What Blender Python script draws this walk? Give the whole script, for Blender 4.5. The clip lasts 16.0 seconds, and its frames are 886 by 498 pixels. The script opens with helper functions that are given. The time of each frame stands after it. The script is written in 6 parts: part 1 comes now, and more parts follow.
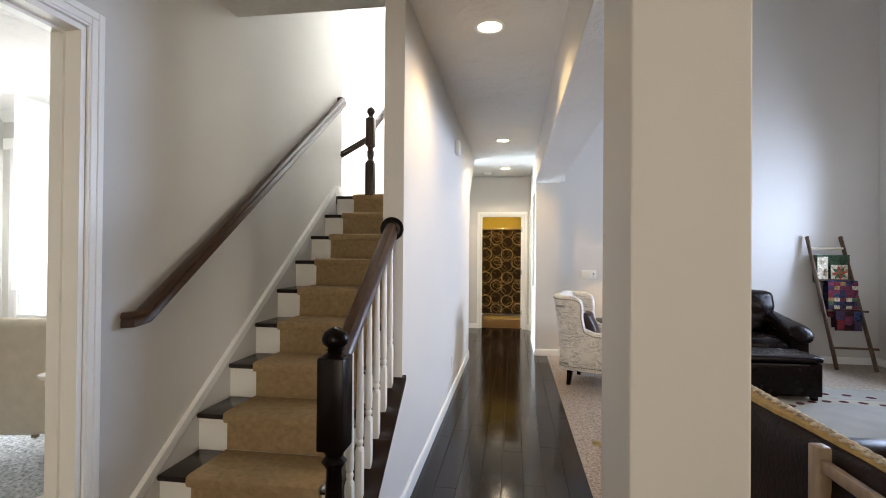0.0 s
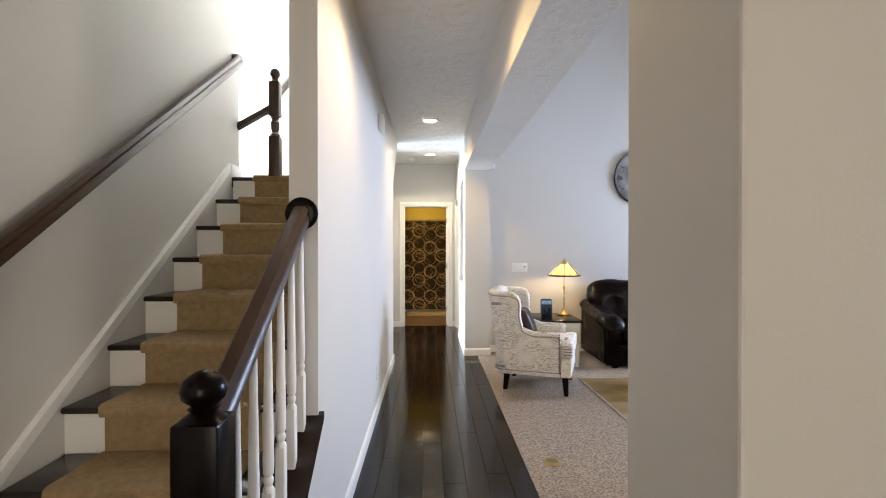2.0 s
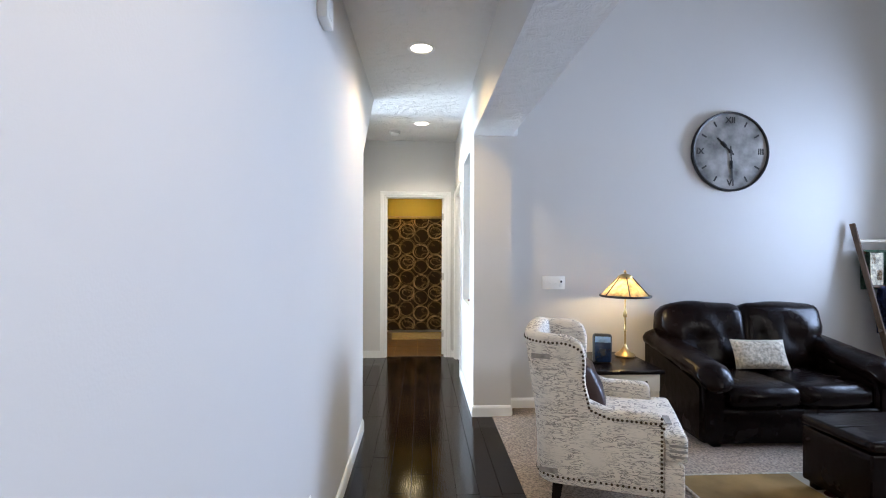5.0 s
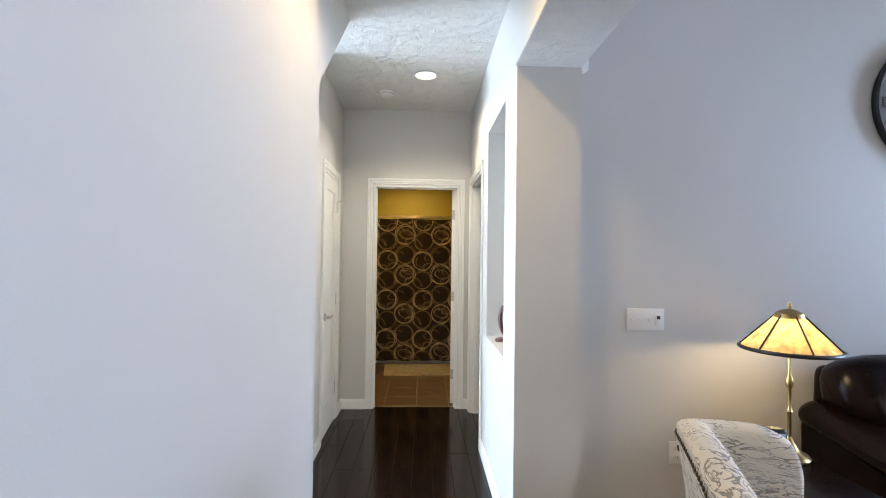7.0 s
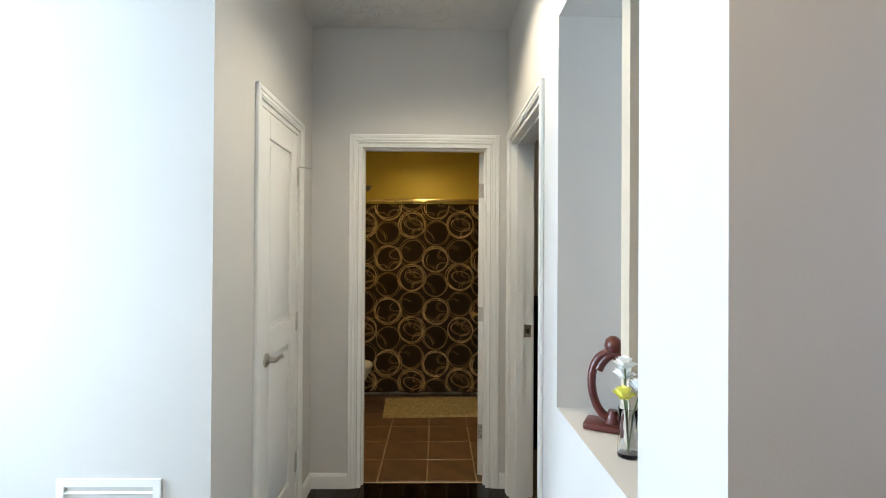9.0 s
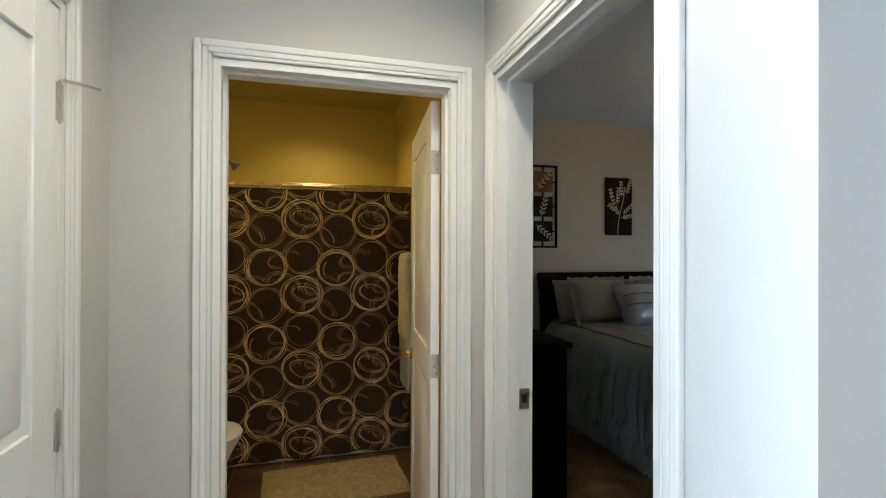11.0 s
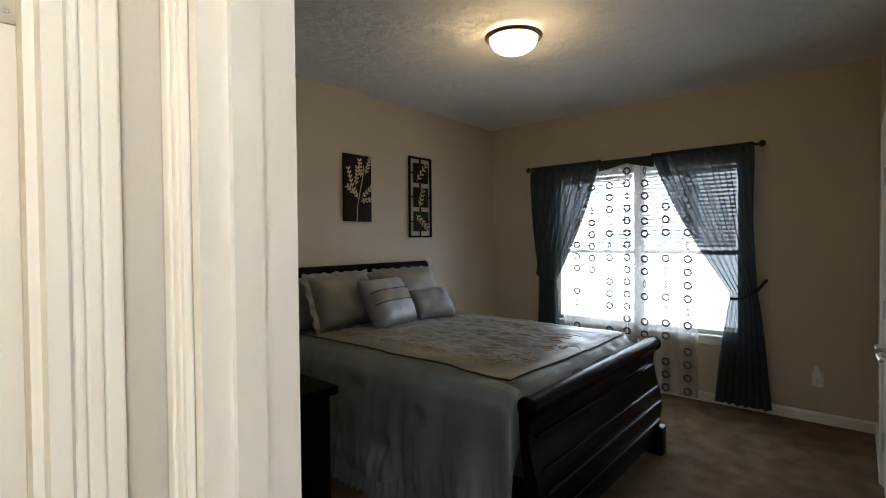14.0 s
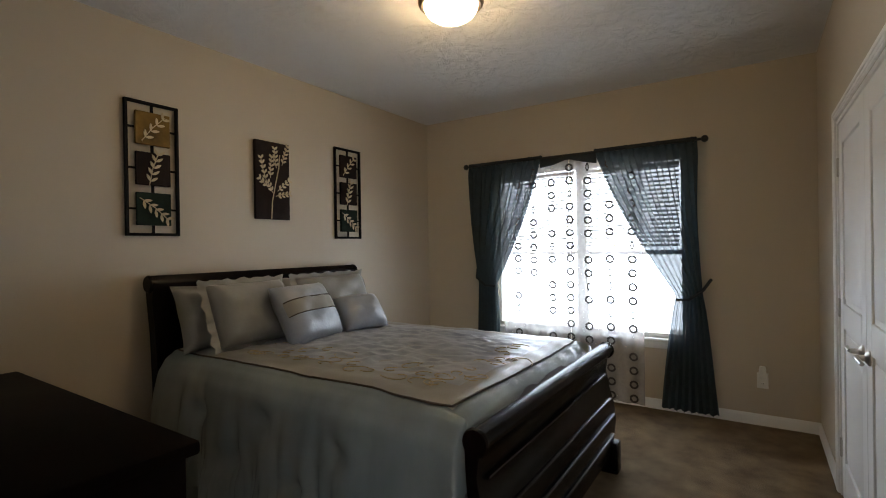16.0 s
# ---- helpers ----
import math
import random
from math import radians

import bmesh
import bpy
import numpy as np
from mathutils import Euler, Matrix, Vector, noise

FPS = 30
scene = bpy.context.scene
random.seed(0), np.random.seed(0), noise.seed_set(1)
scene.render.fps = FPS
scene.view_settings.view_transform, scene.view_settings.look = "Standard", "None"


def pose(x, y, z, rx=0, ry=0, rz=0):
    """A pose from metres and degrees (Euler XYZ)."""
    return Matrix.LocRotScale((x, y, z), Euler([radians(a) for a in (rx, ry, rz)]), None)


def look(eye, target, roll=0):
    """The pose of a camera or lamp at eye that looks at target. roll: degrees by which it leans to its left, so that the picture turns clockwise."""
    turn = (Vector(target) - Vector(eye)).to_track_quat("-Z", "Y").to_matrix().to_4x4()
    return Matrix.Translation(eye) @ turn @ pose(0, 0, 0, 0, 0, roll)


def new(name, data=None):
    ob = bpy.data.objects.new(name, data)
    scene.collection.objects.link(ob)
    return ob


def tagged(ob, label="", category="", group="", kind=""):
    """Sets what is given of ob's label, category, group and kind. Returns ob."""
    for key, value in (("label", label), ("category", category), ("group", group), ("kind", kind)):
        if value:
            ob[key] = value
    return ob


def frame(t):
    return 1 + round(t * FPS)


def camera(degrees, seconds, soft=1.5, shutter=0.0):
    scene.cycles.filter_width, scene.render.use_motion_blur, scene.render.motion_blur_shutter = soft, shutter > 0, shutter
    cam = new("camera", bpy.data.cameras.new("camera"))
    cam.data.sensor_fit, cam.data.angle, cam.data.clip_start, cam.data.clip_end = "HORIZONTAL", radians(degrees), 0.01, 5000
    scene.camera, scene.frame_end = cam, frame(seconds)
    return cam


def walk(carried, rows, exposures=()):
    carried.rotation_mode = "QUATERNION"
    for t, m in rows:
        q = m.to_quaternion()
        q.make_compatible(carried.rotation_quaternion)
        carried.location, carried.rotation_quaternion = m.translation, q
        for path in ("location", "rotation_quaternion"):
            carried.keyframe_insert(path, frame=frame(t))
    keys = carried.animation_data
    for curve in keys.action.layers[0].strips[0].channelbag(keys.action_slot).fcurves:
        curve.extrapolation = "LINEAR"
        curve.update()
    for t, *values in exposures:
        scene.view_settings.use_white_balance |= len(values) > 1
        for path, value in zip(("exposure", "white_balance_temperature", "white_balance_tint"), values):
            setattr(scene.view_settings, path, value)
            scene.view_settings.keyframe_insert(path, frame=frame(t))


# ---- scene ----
cam = camera(85.9, 16.0, soft=1.0)
EXPOSURE = [
    (0.0, 0.15, 6800, 10), (0.5, 0.12, 6800, 10), (1.0, 0.2, 6750, 10), (2.5, 0.2, 6750, 10), (3.0, 0.2, 6650, 10), (3.5, 0.12, 6350, 10), (4.0, 0.07, 6050, 10),
    (6.5, -0.22, 6250, 9), (7.0, -0.28, 6300, 9), (8.0, -0.48, 6350, 9), (8.7, -0.58, 6350, 8), (11.0, -0.38, 5900, 6), (12.0, -0.25, 6050, 7), (12.5, -0.12, 6350, 9),
    (13.0, 0.06, 6500, 10), (13.5, 0.06, 6500, 10), (14.0, 0.0, 6500, 10), (14.5, -0.02, 6500, 10), (15.0, 0.1, 6600, 11), (15.5, 0.36, 6700, 12), (16.0, 0.47, 6700, 12)]
PATH = [
    (0, (0.021, -0.639, 1.363), (-0.271, 1.34, 1.378), 0.5),
    (0.5, (-0.029, -0.546, 1.348), (-0.16, 1.449, 1.359), 0.1),
    (1, (-0.059, -0.409, 1.363), (-0.082, 1.591, 1.361), 0.2),
    (1.5, (-0.091, -0.258, 1.356), (-0.075, 1.742, 1.347), 0.0),
    (2, (-0.12, -0.045, 1.361), (-0.064, 1.954, 1.348), -0.0),
    (2.5, (-0.139, 0.199, 1.368), (-0.051, 2.197, 1.36), -0.0),
    (3, (-0.141, 0.48, 1.359), (-0.021, 2.476, 1.36), -0.1),
    (3.5, (-0.129, 0.815, 1.363), (-0.007, 2.811, 1.364), -0.1),
    (4, (-0.121, 1.169, 1.366), (-0.024, 3.167, 1.361), 0.1),
    (6.5, (-0.114, 3.225, 1.388), (-0.022, 5.222, 1.411), 0.3),
    (7, (-0.119, 3.623, 1.397), (-0.032, 5.621, 1.427), 0.7),
    (7.5, (-0.104, 4.006, 1.392), (-0.037, 6.004, 1.427), 0.6),
    (8, (-0.087, 4.384, 1.396), (-0.054, 6.384, 1.421), 0.3),
    (8.5, (-0.088, 4.777, 1.397), (-0.079, 6.777, 1.411), 0.4),
    (11, (-0.276, 6.392, 1.454), (0.256, 8.32, 1.461), 0.2),
    (11.5, (-0.274, 6.599, 1.455), (0.471, 8.455, 1.44), 0.5),
    (12, (-0.254, 6.755, 1.451), (0.699, 8.514, 1.428), 0.5),
    (12.5, (-0.182, 6.904, 1.452), (0.966, 8.541, 1.425), 0.0),
    (13, (-0.1, 7.035, 1.455), (1.22, 8.536, 1.419), -0.2),
    (13.5, (-0.011, 7.167, 1.455), (1.417, 8.568, 1.415), -0.5),
    (14, (0.08, 7.281, 1.451), (1.587, 8.595, 1.413), -0.5),
    (14.5, (0.168, 7.389, 1.443), (1.743, 8.622, 1.419), -0.5),
    (15, (0.253, 7.46, 1.438), (1.876, 8.628, 1.422), -0.7),
    (15.5, (0.352, 7.526, 1.424), (2.011, 8.644, 1.411), -0.8),
    (16, (0.438, 7.538, 1.391), (2.108, 8.638, 1.383), -0.9),
]
walk(cam, [(t, look(eye, target, roll)) for t, eye, target, roll in PATH], EXPOSURE)

# ---- world and light ----
world = bpy.data.worlds.new("world")
scene.world = world
world.use_nodes = True
wn = world.node_tree.nodes
sky = wn.new("ShaderNodeTexSky")
sky.sky_type = "NISHITA"
sky.sun_disc = False
sky.sun_elevation, sky.sun_rotation = radians(48), radians(250)
world.node_tree.links.new(sky.outputs[0], wn["Background"].inputs[0])
wn["Background"].inputs[1].default_value = 0.12


def sun_lamp(strength):
    data = bpy.data.lights.new("sun", "SUN")
    data.energy, data.angle, data.color = strength, radians(0.6), (1.0, 0.95, 0.88)
    ob = new("sun", data)
    ob.matrix_world = look((-6, -3, 8), (0, 0, 0))
    return ob


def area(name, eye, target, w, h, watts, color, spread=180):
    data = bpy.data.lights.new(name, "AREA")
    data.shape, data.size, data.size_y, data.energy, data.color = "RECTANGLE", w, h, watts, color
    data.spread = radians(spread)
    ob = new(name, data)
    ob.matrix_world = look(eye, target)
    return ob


def bulb(name, place, watts, color, radius=0.05):
    data = bpy.data.lights.new(name, "POINT")
    data.energy, data.color, data.shadow_soft_size = watts, color, radius
    ob = new(name, data)
    ob.location = place
    return ob


def downlight(name, place, watts, color):
    data = bpy.data.lights.new(name, "SPOT")
    data.energy, data.color, data.spot_size, data.spot_blend, data.shadow_soft_size = watts, color, radians(140), 0.7, 0.06
    ob = new(name, data)
    ob.matrix_world = look(place, (place[0], place[1] + 0.001, 0))
    return ob


DAY = (0.70, 0.84, 1.0)
BLUE = (0.545, 0.69, 1.0)
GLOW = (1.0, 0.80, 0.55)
WARM = (1.0, 0.72, 0.36)
sun_lamp(2.5)
# daylight through the openings of the place, with added side and entry fills
area("living_window_light", (4.50, 5.2, 1.7), (0, 3.6, 2.0), 0.7, 1.6, 112, BLUE, 145)
area("living_window_light", (4.50, 4.37, 1.7), (0, 2.0, 2.0), 0.7, 1.6, 55, BLUE, 135)
# added fill at an invented, unseen window, to brighten the stair wall
area("side_fill_light", (4.50, 0.25, 1.6), (0, 0.6, 1.7), 1.5, 1.7, 70, (1.0, 0.93, 0.84))
area("kitchen_window_light", (-3.9, 6.16, 1.5), (0, 6.5, 1.4), 1.05, 1.9, 350, (0.66, 0.81, 1.0))
area("landing_window_light", (-2.95, 4.45, 3.6), (-0.66, 4.6, 2.8), 1.6, 2.6, 320, (0.88, 0.94, 1.0))
area("dining_window_light", (-4.15, 3.44, 1.5), (-3.2, 0.6, 1.0), 1.6, 1.6, 105, (0.9, 0.95, 1.0))
# unseen warm fill set in an assumed entry opening, lights the column front
area("entry_fill_light", (-0.3, -2.92, 1.5), (-0.3, 0, 1.3), 1.2, 1.9, 33, GLOW)
area("bedroom_window_light", (5.05, 8.87, 1.37), (1.5, 8.87, 1.1), 1.75, 1.5, 66, DAY)
for x, y, watts, tint in ((-0.13, 2.25, 60, WARM), (-0.115, 5.2, 70, WARM), (-0.11, 7.14, 100, (1.0, 0.86, 0.64))):
    downlight("hall_downlight", (x, y, 2.715), watts, tint)
downlight("bath_downlight", (-0.25, 9.95, 2.65), 40, (1.0, 0.78, 0.40))
# added bare fill bulb out of view, no fixture, brightens the bathroom
bulb("bath_fill_light", (-1.0, 8.45, 2.0), 18, (1.0, 0.78, 0.40), 0.08)
bulb("bedroom_bulb", (2.62, 8.9, 2.56), 8.5, WARM, 0.05)
bulb("bedroom_upper_bulb", (2.62, 8.9, 2.706), 12, WARM, 0.02)
bulb("table_lamp_bulb", (1.505, 5.66, 1.035), 9, WARM, 0.03)


# ---- materials ----
def material(name, color, rough=0.6, metal=0.0, vary=0.12, scale=3.0, bump=0.0, bump_scale=60.0, emit=None, coat=0.0, rand=0.0, stretch=None, spec=0.5):
    m = bpy.data.materials.new(name)
    m.use_nodes = True
    n, l = m.node_tree.nodes, m.node_tree.links
    b = n["Principled BSDF"]
    b.inputs["Roughness"].default_value, b.inputs["Metallic"].default_value = rough, metal
    b.inputs["Coat Weight"].default_value = coat
    b.inputs["Specular IOR Level"].default_value = spec
    tc = n.new("ShaderNodeTexCoord")
    mp = n.new("ShaderNodeMapping")
    if stretch:
        mp.inputs["Scale"].default_value = stretch
    l.new(tc.outputs["Object"], mp.inputs[0])
    big = n.new("ShaderNodeTexNoise")
    big.inputs["Scale"].default_value, big.inputs["Detail"].default_value = scale, 6
    l.new(mp.outputs[0], big.inputs["Vector"])
    ramp = n.new("ShaderNodeMapRange")
    ramp.inputs[1].default_value, ramp.inputs[2].default_value = 0.3, 0.7
    ramp.inputs[3].default_value, ramp.inputs[4].default_value = 1 - vary, 1 + vary
    l.new(big.outputs[0], ramp.inputs[0])
    factor = ramp.outputs[0]
    if rand:
        info = n.new("ShaderNodeObjectInfo")
        r2 = n.new("ShaderNodeMapRange")
        r2.inputs[3].default_value, r2.inputs[4].default_value = 1 - rand, 1 + rand
        l.new(info.outputs["Random"], r2.inputs[0])
        mul = n.new("ShaderNodeMath")
        mul.operation = "MULTIPLY"
        l.new(factor, mul.inputs[0]), l.new(r2.outputs[0], mul.inputs[1])
        factor = mul.outputs[0]
    vec = n.new("ShaderNodeVectorMath")
    vec.operation = "SCALE"
    vec.inputs[0].default_value = color
    l.new(factor, vec.inputs["Scale"])
    l.new(vec.outputs[0], b.inputs["Base Color"])
    rr = n.new("ShaderNodeMapRange")
    rr.inputs[3].default_value, rr.inputs[4].default_value = rough * 0.95, min(1, rough * 1.05)
    l.new(big.outputs[0], rr.inputs[0]), l.new(rr.outputs[0], b.inputs["Roughness"])
    if bump:
        fine = n.new("ShaderNodeTexNoise")
        fine.inputs["Scale"].default_value, fine.inputs["Detail"].default_value = bump_scale, 5
        l.new(mp.outputs[0], fine.inputs["Vector"])
        bp = n.new("ShaderNodeBump")
        bp.inputs["Strength"].default_value, bp.inputs["Distance"].default_value = bump, 0.01
        l.new(fine.outputs[0], bp.inputs["Height"]), l.new(bp.outputs[0], b.inputs["Normal"])
    if emit:
        b.inputs["Emission Color"].default_value = (*emit[0], 1)
        b.inputs["Emission Strength"].default_value = emit[1]
    return m


M = {}
M["paint"] = material("greige_paint", (0.58, 0.56, 0.53), 0.62, vary=0.02, scale=1.2, bump=0.05, bump_scale=160)
M["bath_paint"] = material("ochre_paint", (0.48, 0.35, 0.05), 0.6, vary=0.03, scale=1.2, bump=0.05, bump_scale=160)
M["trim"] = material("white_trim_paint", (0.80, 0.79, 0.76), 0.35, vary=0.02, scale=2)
M["ceiling"] = material("ceiling_paint", (0.72, 0.70, 0.67), 0.85, vary=0.03, scale=1.5)
M["wood_floor"] = material("espresso_floor", (0.008, 0.0042, 0.003), 0.11, vary=0.45, scale=2.2, bump=0.04, bump_scale=14, rand=0.35, stretch=(9, 0.6, 1), spec=0.24)
M["gap"] = material("floor_gap", (0.006, 0.004, 0.003), 0.6)
M["dark_wood"] = material("espresso_wood", (0.014, 0.007, 0.005), 0.24, vary=0.3, scale=5, bump=0.03, bump_scale=30, stretch=(6, 1, 6))
M["rail_wood"] = material("walnut_rail", (0.040, 0.018, 0.008), 0.34, vary=0.3, scale=7, bump=0.06, bump_scale=40, stretch=(8, 1, 8))
M["dresser_wood"] = material("near_black_wood", (0.0035, 0.0018, 0.0013), 0.5, vary=0.25, scale=4, spec=0.02)
M["black_wood"] = material("black_cherry_wood", (0.005, 0.0028, 0.0024), 0.26, vary=0.2, scale=3, spec=0.14)
M["carpet"] = material("beige_carpet", (0.31, 0.25, 0.20), 0.95, vary=0.5, scale=75, bump=0.9, bump_scale=190, spec=0.1)
M["bed_carpet"] = material("tan_carpet", (0.165, 0.115, 0.066), 0.95, vary=0.35, scale=6, bump=0.8, bump_scale=210, spec=0.1)
M["runner"] = material("tan_stair_runner", (0.36, 0.255, 0.14), 0.95, vary=0.16, scale=34, bump=1.0, bump_scale=170, spec=0.1)
M["brass"] = material("aged_brass", (0.42, 0.30, 0.13), 0.32, 1.0, vary=0.2, scale=20)
M["nickel"] = material("satin_nickel", (0.52, 0.49, 0.44), 0.28, 1.0, vary=0.05, scale=20)
M["chrome"] = material("chrome", (0.7, 0.68, 0.64), 0.12, 1.0, vary=0.03)
M["plastic"] = material("white_plastic", (0.78, 0.77, 0.73), 0.4, vary=0.02)
M["black"] = material("black_metal", (0.012, 0.011, 0.010), 0.4, vary=0.2, scale=12)


def glow(name, color, strength):
    return material(name, (0.8, 0.8, 0.8), 0.5, emit=(color, strength))


M["day_glow"] = glow("bright_daylight", (0.86, 0.94, 1.0), 1.2)
M["lamp_glow"] = glow("lit_lens", (1.0, 0.86, 0.62), 9)


def glass_material():
    m = bpy.data.materials.new("window_glass")
    m.use_nodes = True
    b = m.node_tree.nodes["Principled BSDF"]
    b.inputs["Transmission Weight"].default_value = 1.0
    b.inputs["Roughness"].default_value, b.inputs["IOR"].default_value = 0.0, 1.45
    b.inputs["Base Color"].default_value = (0.96, 0.98, 1, 1)
    return m


M["glass"] = glass_material()


def stomped(m, strength):
    """Adds a hand-stomped plaster relief to a ceiling paint."""
    n, l = m.node_tree.nodes, m.node_tree.links
    tc = n.new("ShaderNodeTexCoord")
    warp = n.new("ShaderNodeTexNoise")
    warp.inputs["Scale"].default_value = 5
    l.new(tc.outputs["Object"], warp.inputs["Vector"])
    mix = n.new("ShaderNodeMix")
    mix.data_type, mix.inputs["Factor"].default_value = "VECTOR", 0.22
    l.new(tc.outputs["Object"], mix.inputs[4]), l.new(warp.outputs["Color"], mix.inputs[5])
    v = n.new("ShaderNodeTexVoronoi")
    v.feature, v.inputs["Scale"].default_value = "SMOOTH_F1", 17
    l.new(mix.outputs[1], v.inputs["Vector"])
    f = n.new("ShaderNodeTexNoise")
    f.inputs["Scale"].default_value, f.inputs["Detail"].default_value = 42, 4
    f.inputs["Distortion"].default_value = 2.5
    l.new(mix.outputs[1], f.inputs["Vector"])
    add = n.new("ShaderNodeMath")
    add.operation = "MULTIPLY"
    l.new(v.outputs[0], add.inputs[0]), l.new(f.outputs[0], add.inputs[1])
    bp = n.new("ShaderNodeBump")
    bp.inputs["Strength"].default_value, bp.inputs["Distance"].default_value = strength, 0.02
    l.new(add.outputs[0], bp.inputs["Height"])
    l.new(bp.outputs[0], n["Principled BSDF"].inputs["Normal"])


stomped(M["ceiling"], 0.95)


# ---- building helpers ----
def box(bm, x0, y0, z0, x1, y1, z1, r=0.0, seg=2):
    """A box between two corners, with rounded edges of radius r."""
    g = bmesh.ops.create_cube(bm, size=1.0, matrix=Matrix.Translation(((x0 + x1) / 2, (y0 + y1) / 2, (z0 + z1) / 2)) @ Matrix.Diagonal((abs(x1 - x0), abs(y1 - y0), abs(z1 - z0), 1)))
    if r:
        edges = list({e for v in g["verts"] for e in v.link_edges})
        bmesh.ops.bevel(bm, geom=edges, offset=r, segments=seg, profile=0.5, affect="EDGES")
    return bm


def boxes(*rows, r=0.0, seg=2):
    bm = bmesh.new()
    for row in rows:
        box(bm, *row, r=r, seg=seg)
    return bm


def prism(points, axis, a, b):
    """A flat outline drawn out along x, y or z from a to b."""
    bm = bmesh.new()

    def at(p, q, d):
        return {"x": (d, p, q), "y": (p, d, q), "z": (p, q, d)}[axis]
    lo = [bm.verts.new(at(p, q, a)) for p, q in points]
    hi = [bm.verts.new(at(p, q, b)) for p, q in points]
    bm.faces.new(lo), bm.faces.new(hi[::-1])
    for i in range(len(points)):
        j = (i + 1) % len(points)
        bm.faces.new((lo[i], hi[i], hi[j], lo[j]))
    bmesh.ops.recalc_face_normals(bm, faces=bm.faces)
    return bm


def lathe(profile, seg=20, at=(0, 0, 0), bm=None, loop=False):
    """Turns a profile of (radius, height) pairs round the z axis."""
    bm = bm or bmesh.new()
    rings = []
    for r, z in profile:
        rings.append([bm.verts.new((at[0] + r * math.cos(2 * math.pi * i / seg), at[1] + r * math.sin(2 * math.pi * i / seg), at[2] + z)) for i in range(seg)])
    for a, b in list(zip(rings, rings[1:])) + ([(rings[-1], rings[0])] if loop else []):
        for i in range(seg):
            j = (i + 1) % seg
            bm.faces.new((a[i], a[j], b[j], b[i]))
    if not loop:
        bm.faces.new(rings[0][::-1]), bm.faces.new(rings[-1])
    bmesh.ops.recalc_face_normals(bm, faces=bm.faces)
    return bm


def tube(points, r, seg=10, closed=False, bm=None, flat=1.0):
    """A round bar along a line of points."""
    bm = bm or bmesh.new()
    pts = [Vector(p) for p in points]
    rings, n = [], len(pts)
    for i, p in enumerate(pts):
        d = (pts[(i + 1) % n] - pts[i - 1]) if closed else (pts[min(i + 1, n - 1)] - pts[max(i - 1, 0)])
        d.normalize()
        side = d.cross(Vector((0, 0, 1)))
        side = side.normalized() if side.length > 1e-3 else Vector((1, 0, 0))
        up = side.cross(d)
        rings.append([bm.verts.new(p + r * (math.cos(2 * math.pi * k / seg) * side + flat * math.sin(2 * math.pi * k / seg) * up)) for k in range(seg)])
    pairs = list(zip(rings, rings[1:])) + ([(rings[-1], rings[0])] if closed else [])
    for a, b in pairs:
        for k in range(seg):
            j = (k + 1) % seg
            bm.faces.new((a[k], a[j], b[j], b[k]))
    if not closed:
        bm.faces.new(rings[0][::-1]), bm.faces.new(rings[-1])
    bmesh.ops.recalc_face_normals(bm, faces=bm.faces)
    return bm


def mesh_of(name, bm, mat, smooth=False):
    me = bpy.data.meshes.new(name)
    bm.to_mesh(me)
    bm.free()
    me.materials.append(mat)
    if smooth:
        me.polygons.foreach_set("use_smooth", [True] * len(me.polygons))
        me.set_sharp_from_angle(angle=radians(smooth if smooth is not True else 40))
    return me


def part(name, bm, mat, parent=None, label="", smooth=40):
    """Links a bmesh as one mesh object, under a thing or a part."""
    ob = new(name, mesh_of(name, bm, mat, smooth))
    if parent:
        ob.parent = parent
    if label:
        tagged(ob, label)
    return ob


def piece(name, mesh, parent, x=0, y=0, z=0, rz=0.0):
    """One of many alike pieces on a shared mesh."""
    ob = new(name, mesh)
    ob.parent = parent
    ob.matrix_basis = pose(x, y, z, 0, 0, rz)
    return ob


def thing(name, m, label, category, group=""):
    """An empty at the base of a thing, which carries its parts."""
    ob = new(name)
    ob.empty_display_size = 0.1
    ob.matrix_basis = m
    return tagged(ob, label, category, group)


def setting(name, bm, mat, label="", category="", smooth=False):
    return tagged(part(name, bm, mat, smooth=smooth), label, category, kind="structure")


def cushion(w, d, t, n=14, pinch=0.10, wave=0.0, seed=0):
    """A stuffed cushion lying flat: w by d, t thick, pinched at its corners."""
    bm = bmesh.new()
    grid = {}
    for s in (1, -1):
        for i in range(n + 1):
            for j in range(n + 1):
                u, v = 2 * i / n - 1, 2 * j / n - 1
                edge = i in (0, n) or j in (0, n)
                if s < 0 and edge:
                    grid[s, i, j] = grid[1, i, j]
                    continue
                h = t / 2 * ((1 - u ** 4) * (1 - v ** 4)) ** 0.55
                px = w / 2 * u * (1 - pinch * (1 - v * v) * abs(u) ** 3)
                py = d / 2 * v * (1 - pinch * (1 - u * u) * abs(v) ** 3)
                if wave:
                    h += wave * noise.noise((u * 2.2 + seed, v * 2.2, s * 3.0)) * (1 - max(abs(u), abs(v)) ** 4)
                grid[s, i, j] = bm.verts.new((px, py, s * h))
    for s in (1, -1):
        for i in range(n):
            for j in range(n):
                f = [grid[s, i, j], grid[s, i + 1, j], grid[s, i + 1, j + 1], grid[s, i, j + 1]]
                try:
                    bm.faces.new(f if s > 0 else f[::-1])
                except ValueError:
                    pass
    return bm


def turned(bm, m):
    bmesh.ops.transform(bm, matrix=m, verts=bm.verts)
    return bm


def joined(*bms):
    out = bmesh.new()
    for b in bms:
        me = bpy.data.meshes.new("t")
        b.to_mesh(me)
        out.from_mesh(me)
        b.free()
        bpy.data.meshes.remove(me)
    return out


# ---- structure ----
H = 2.74
TOP = 5.4
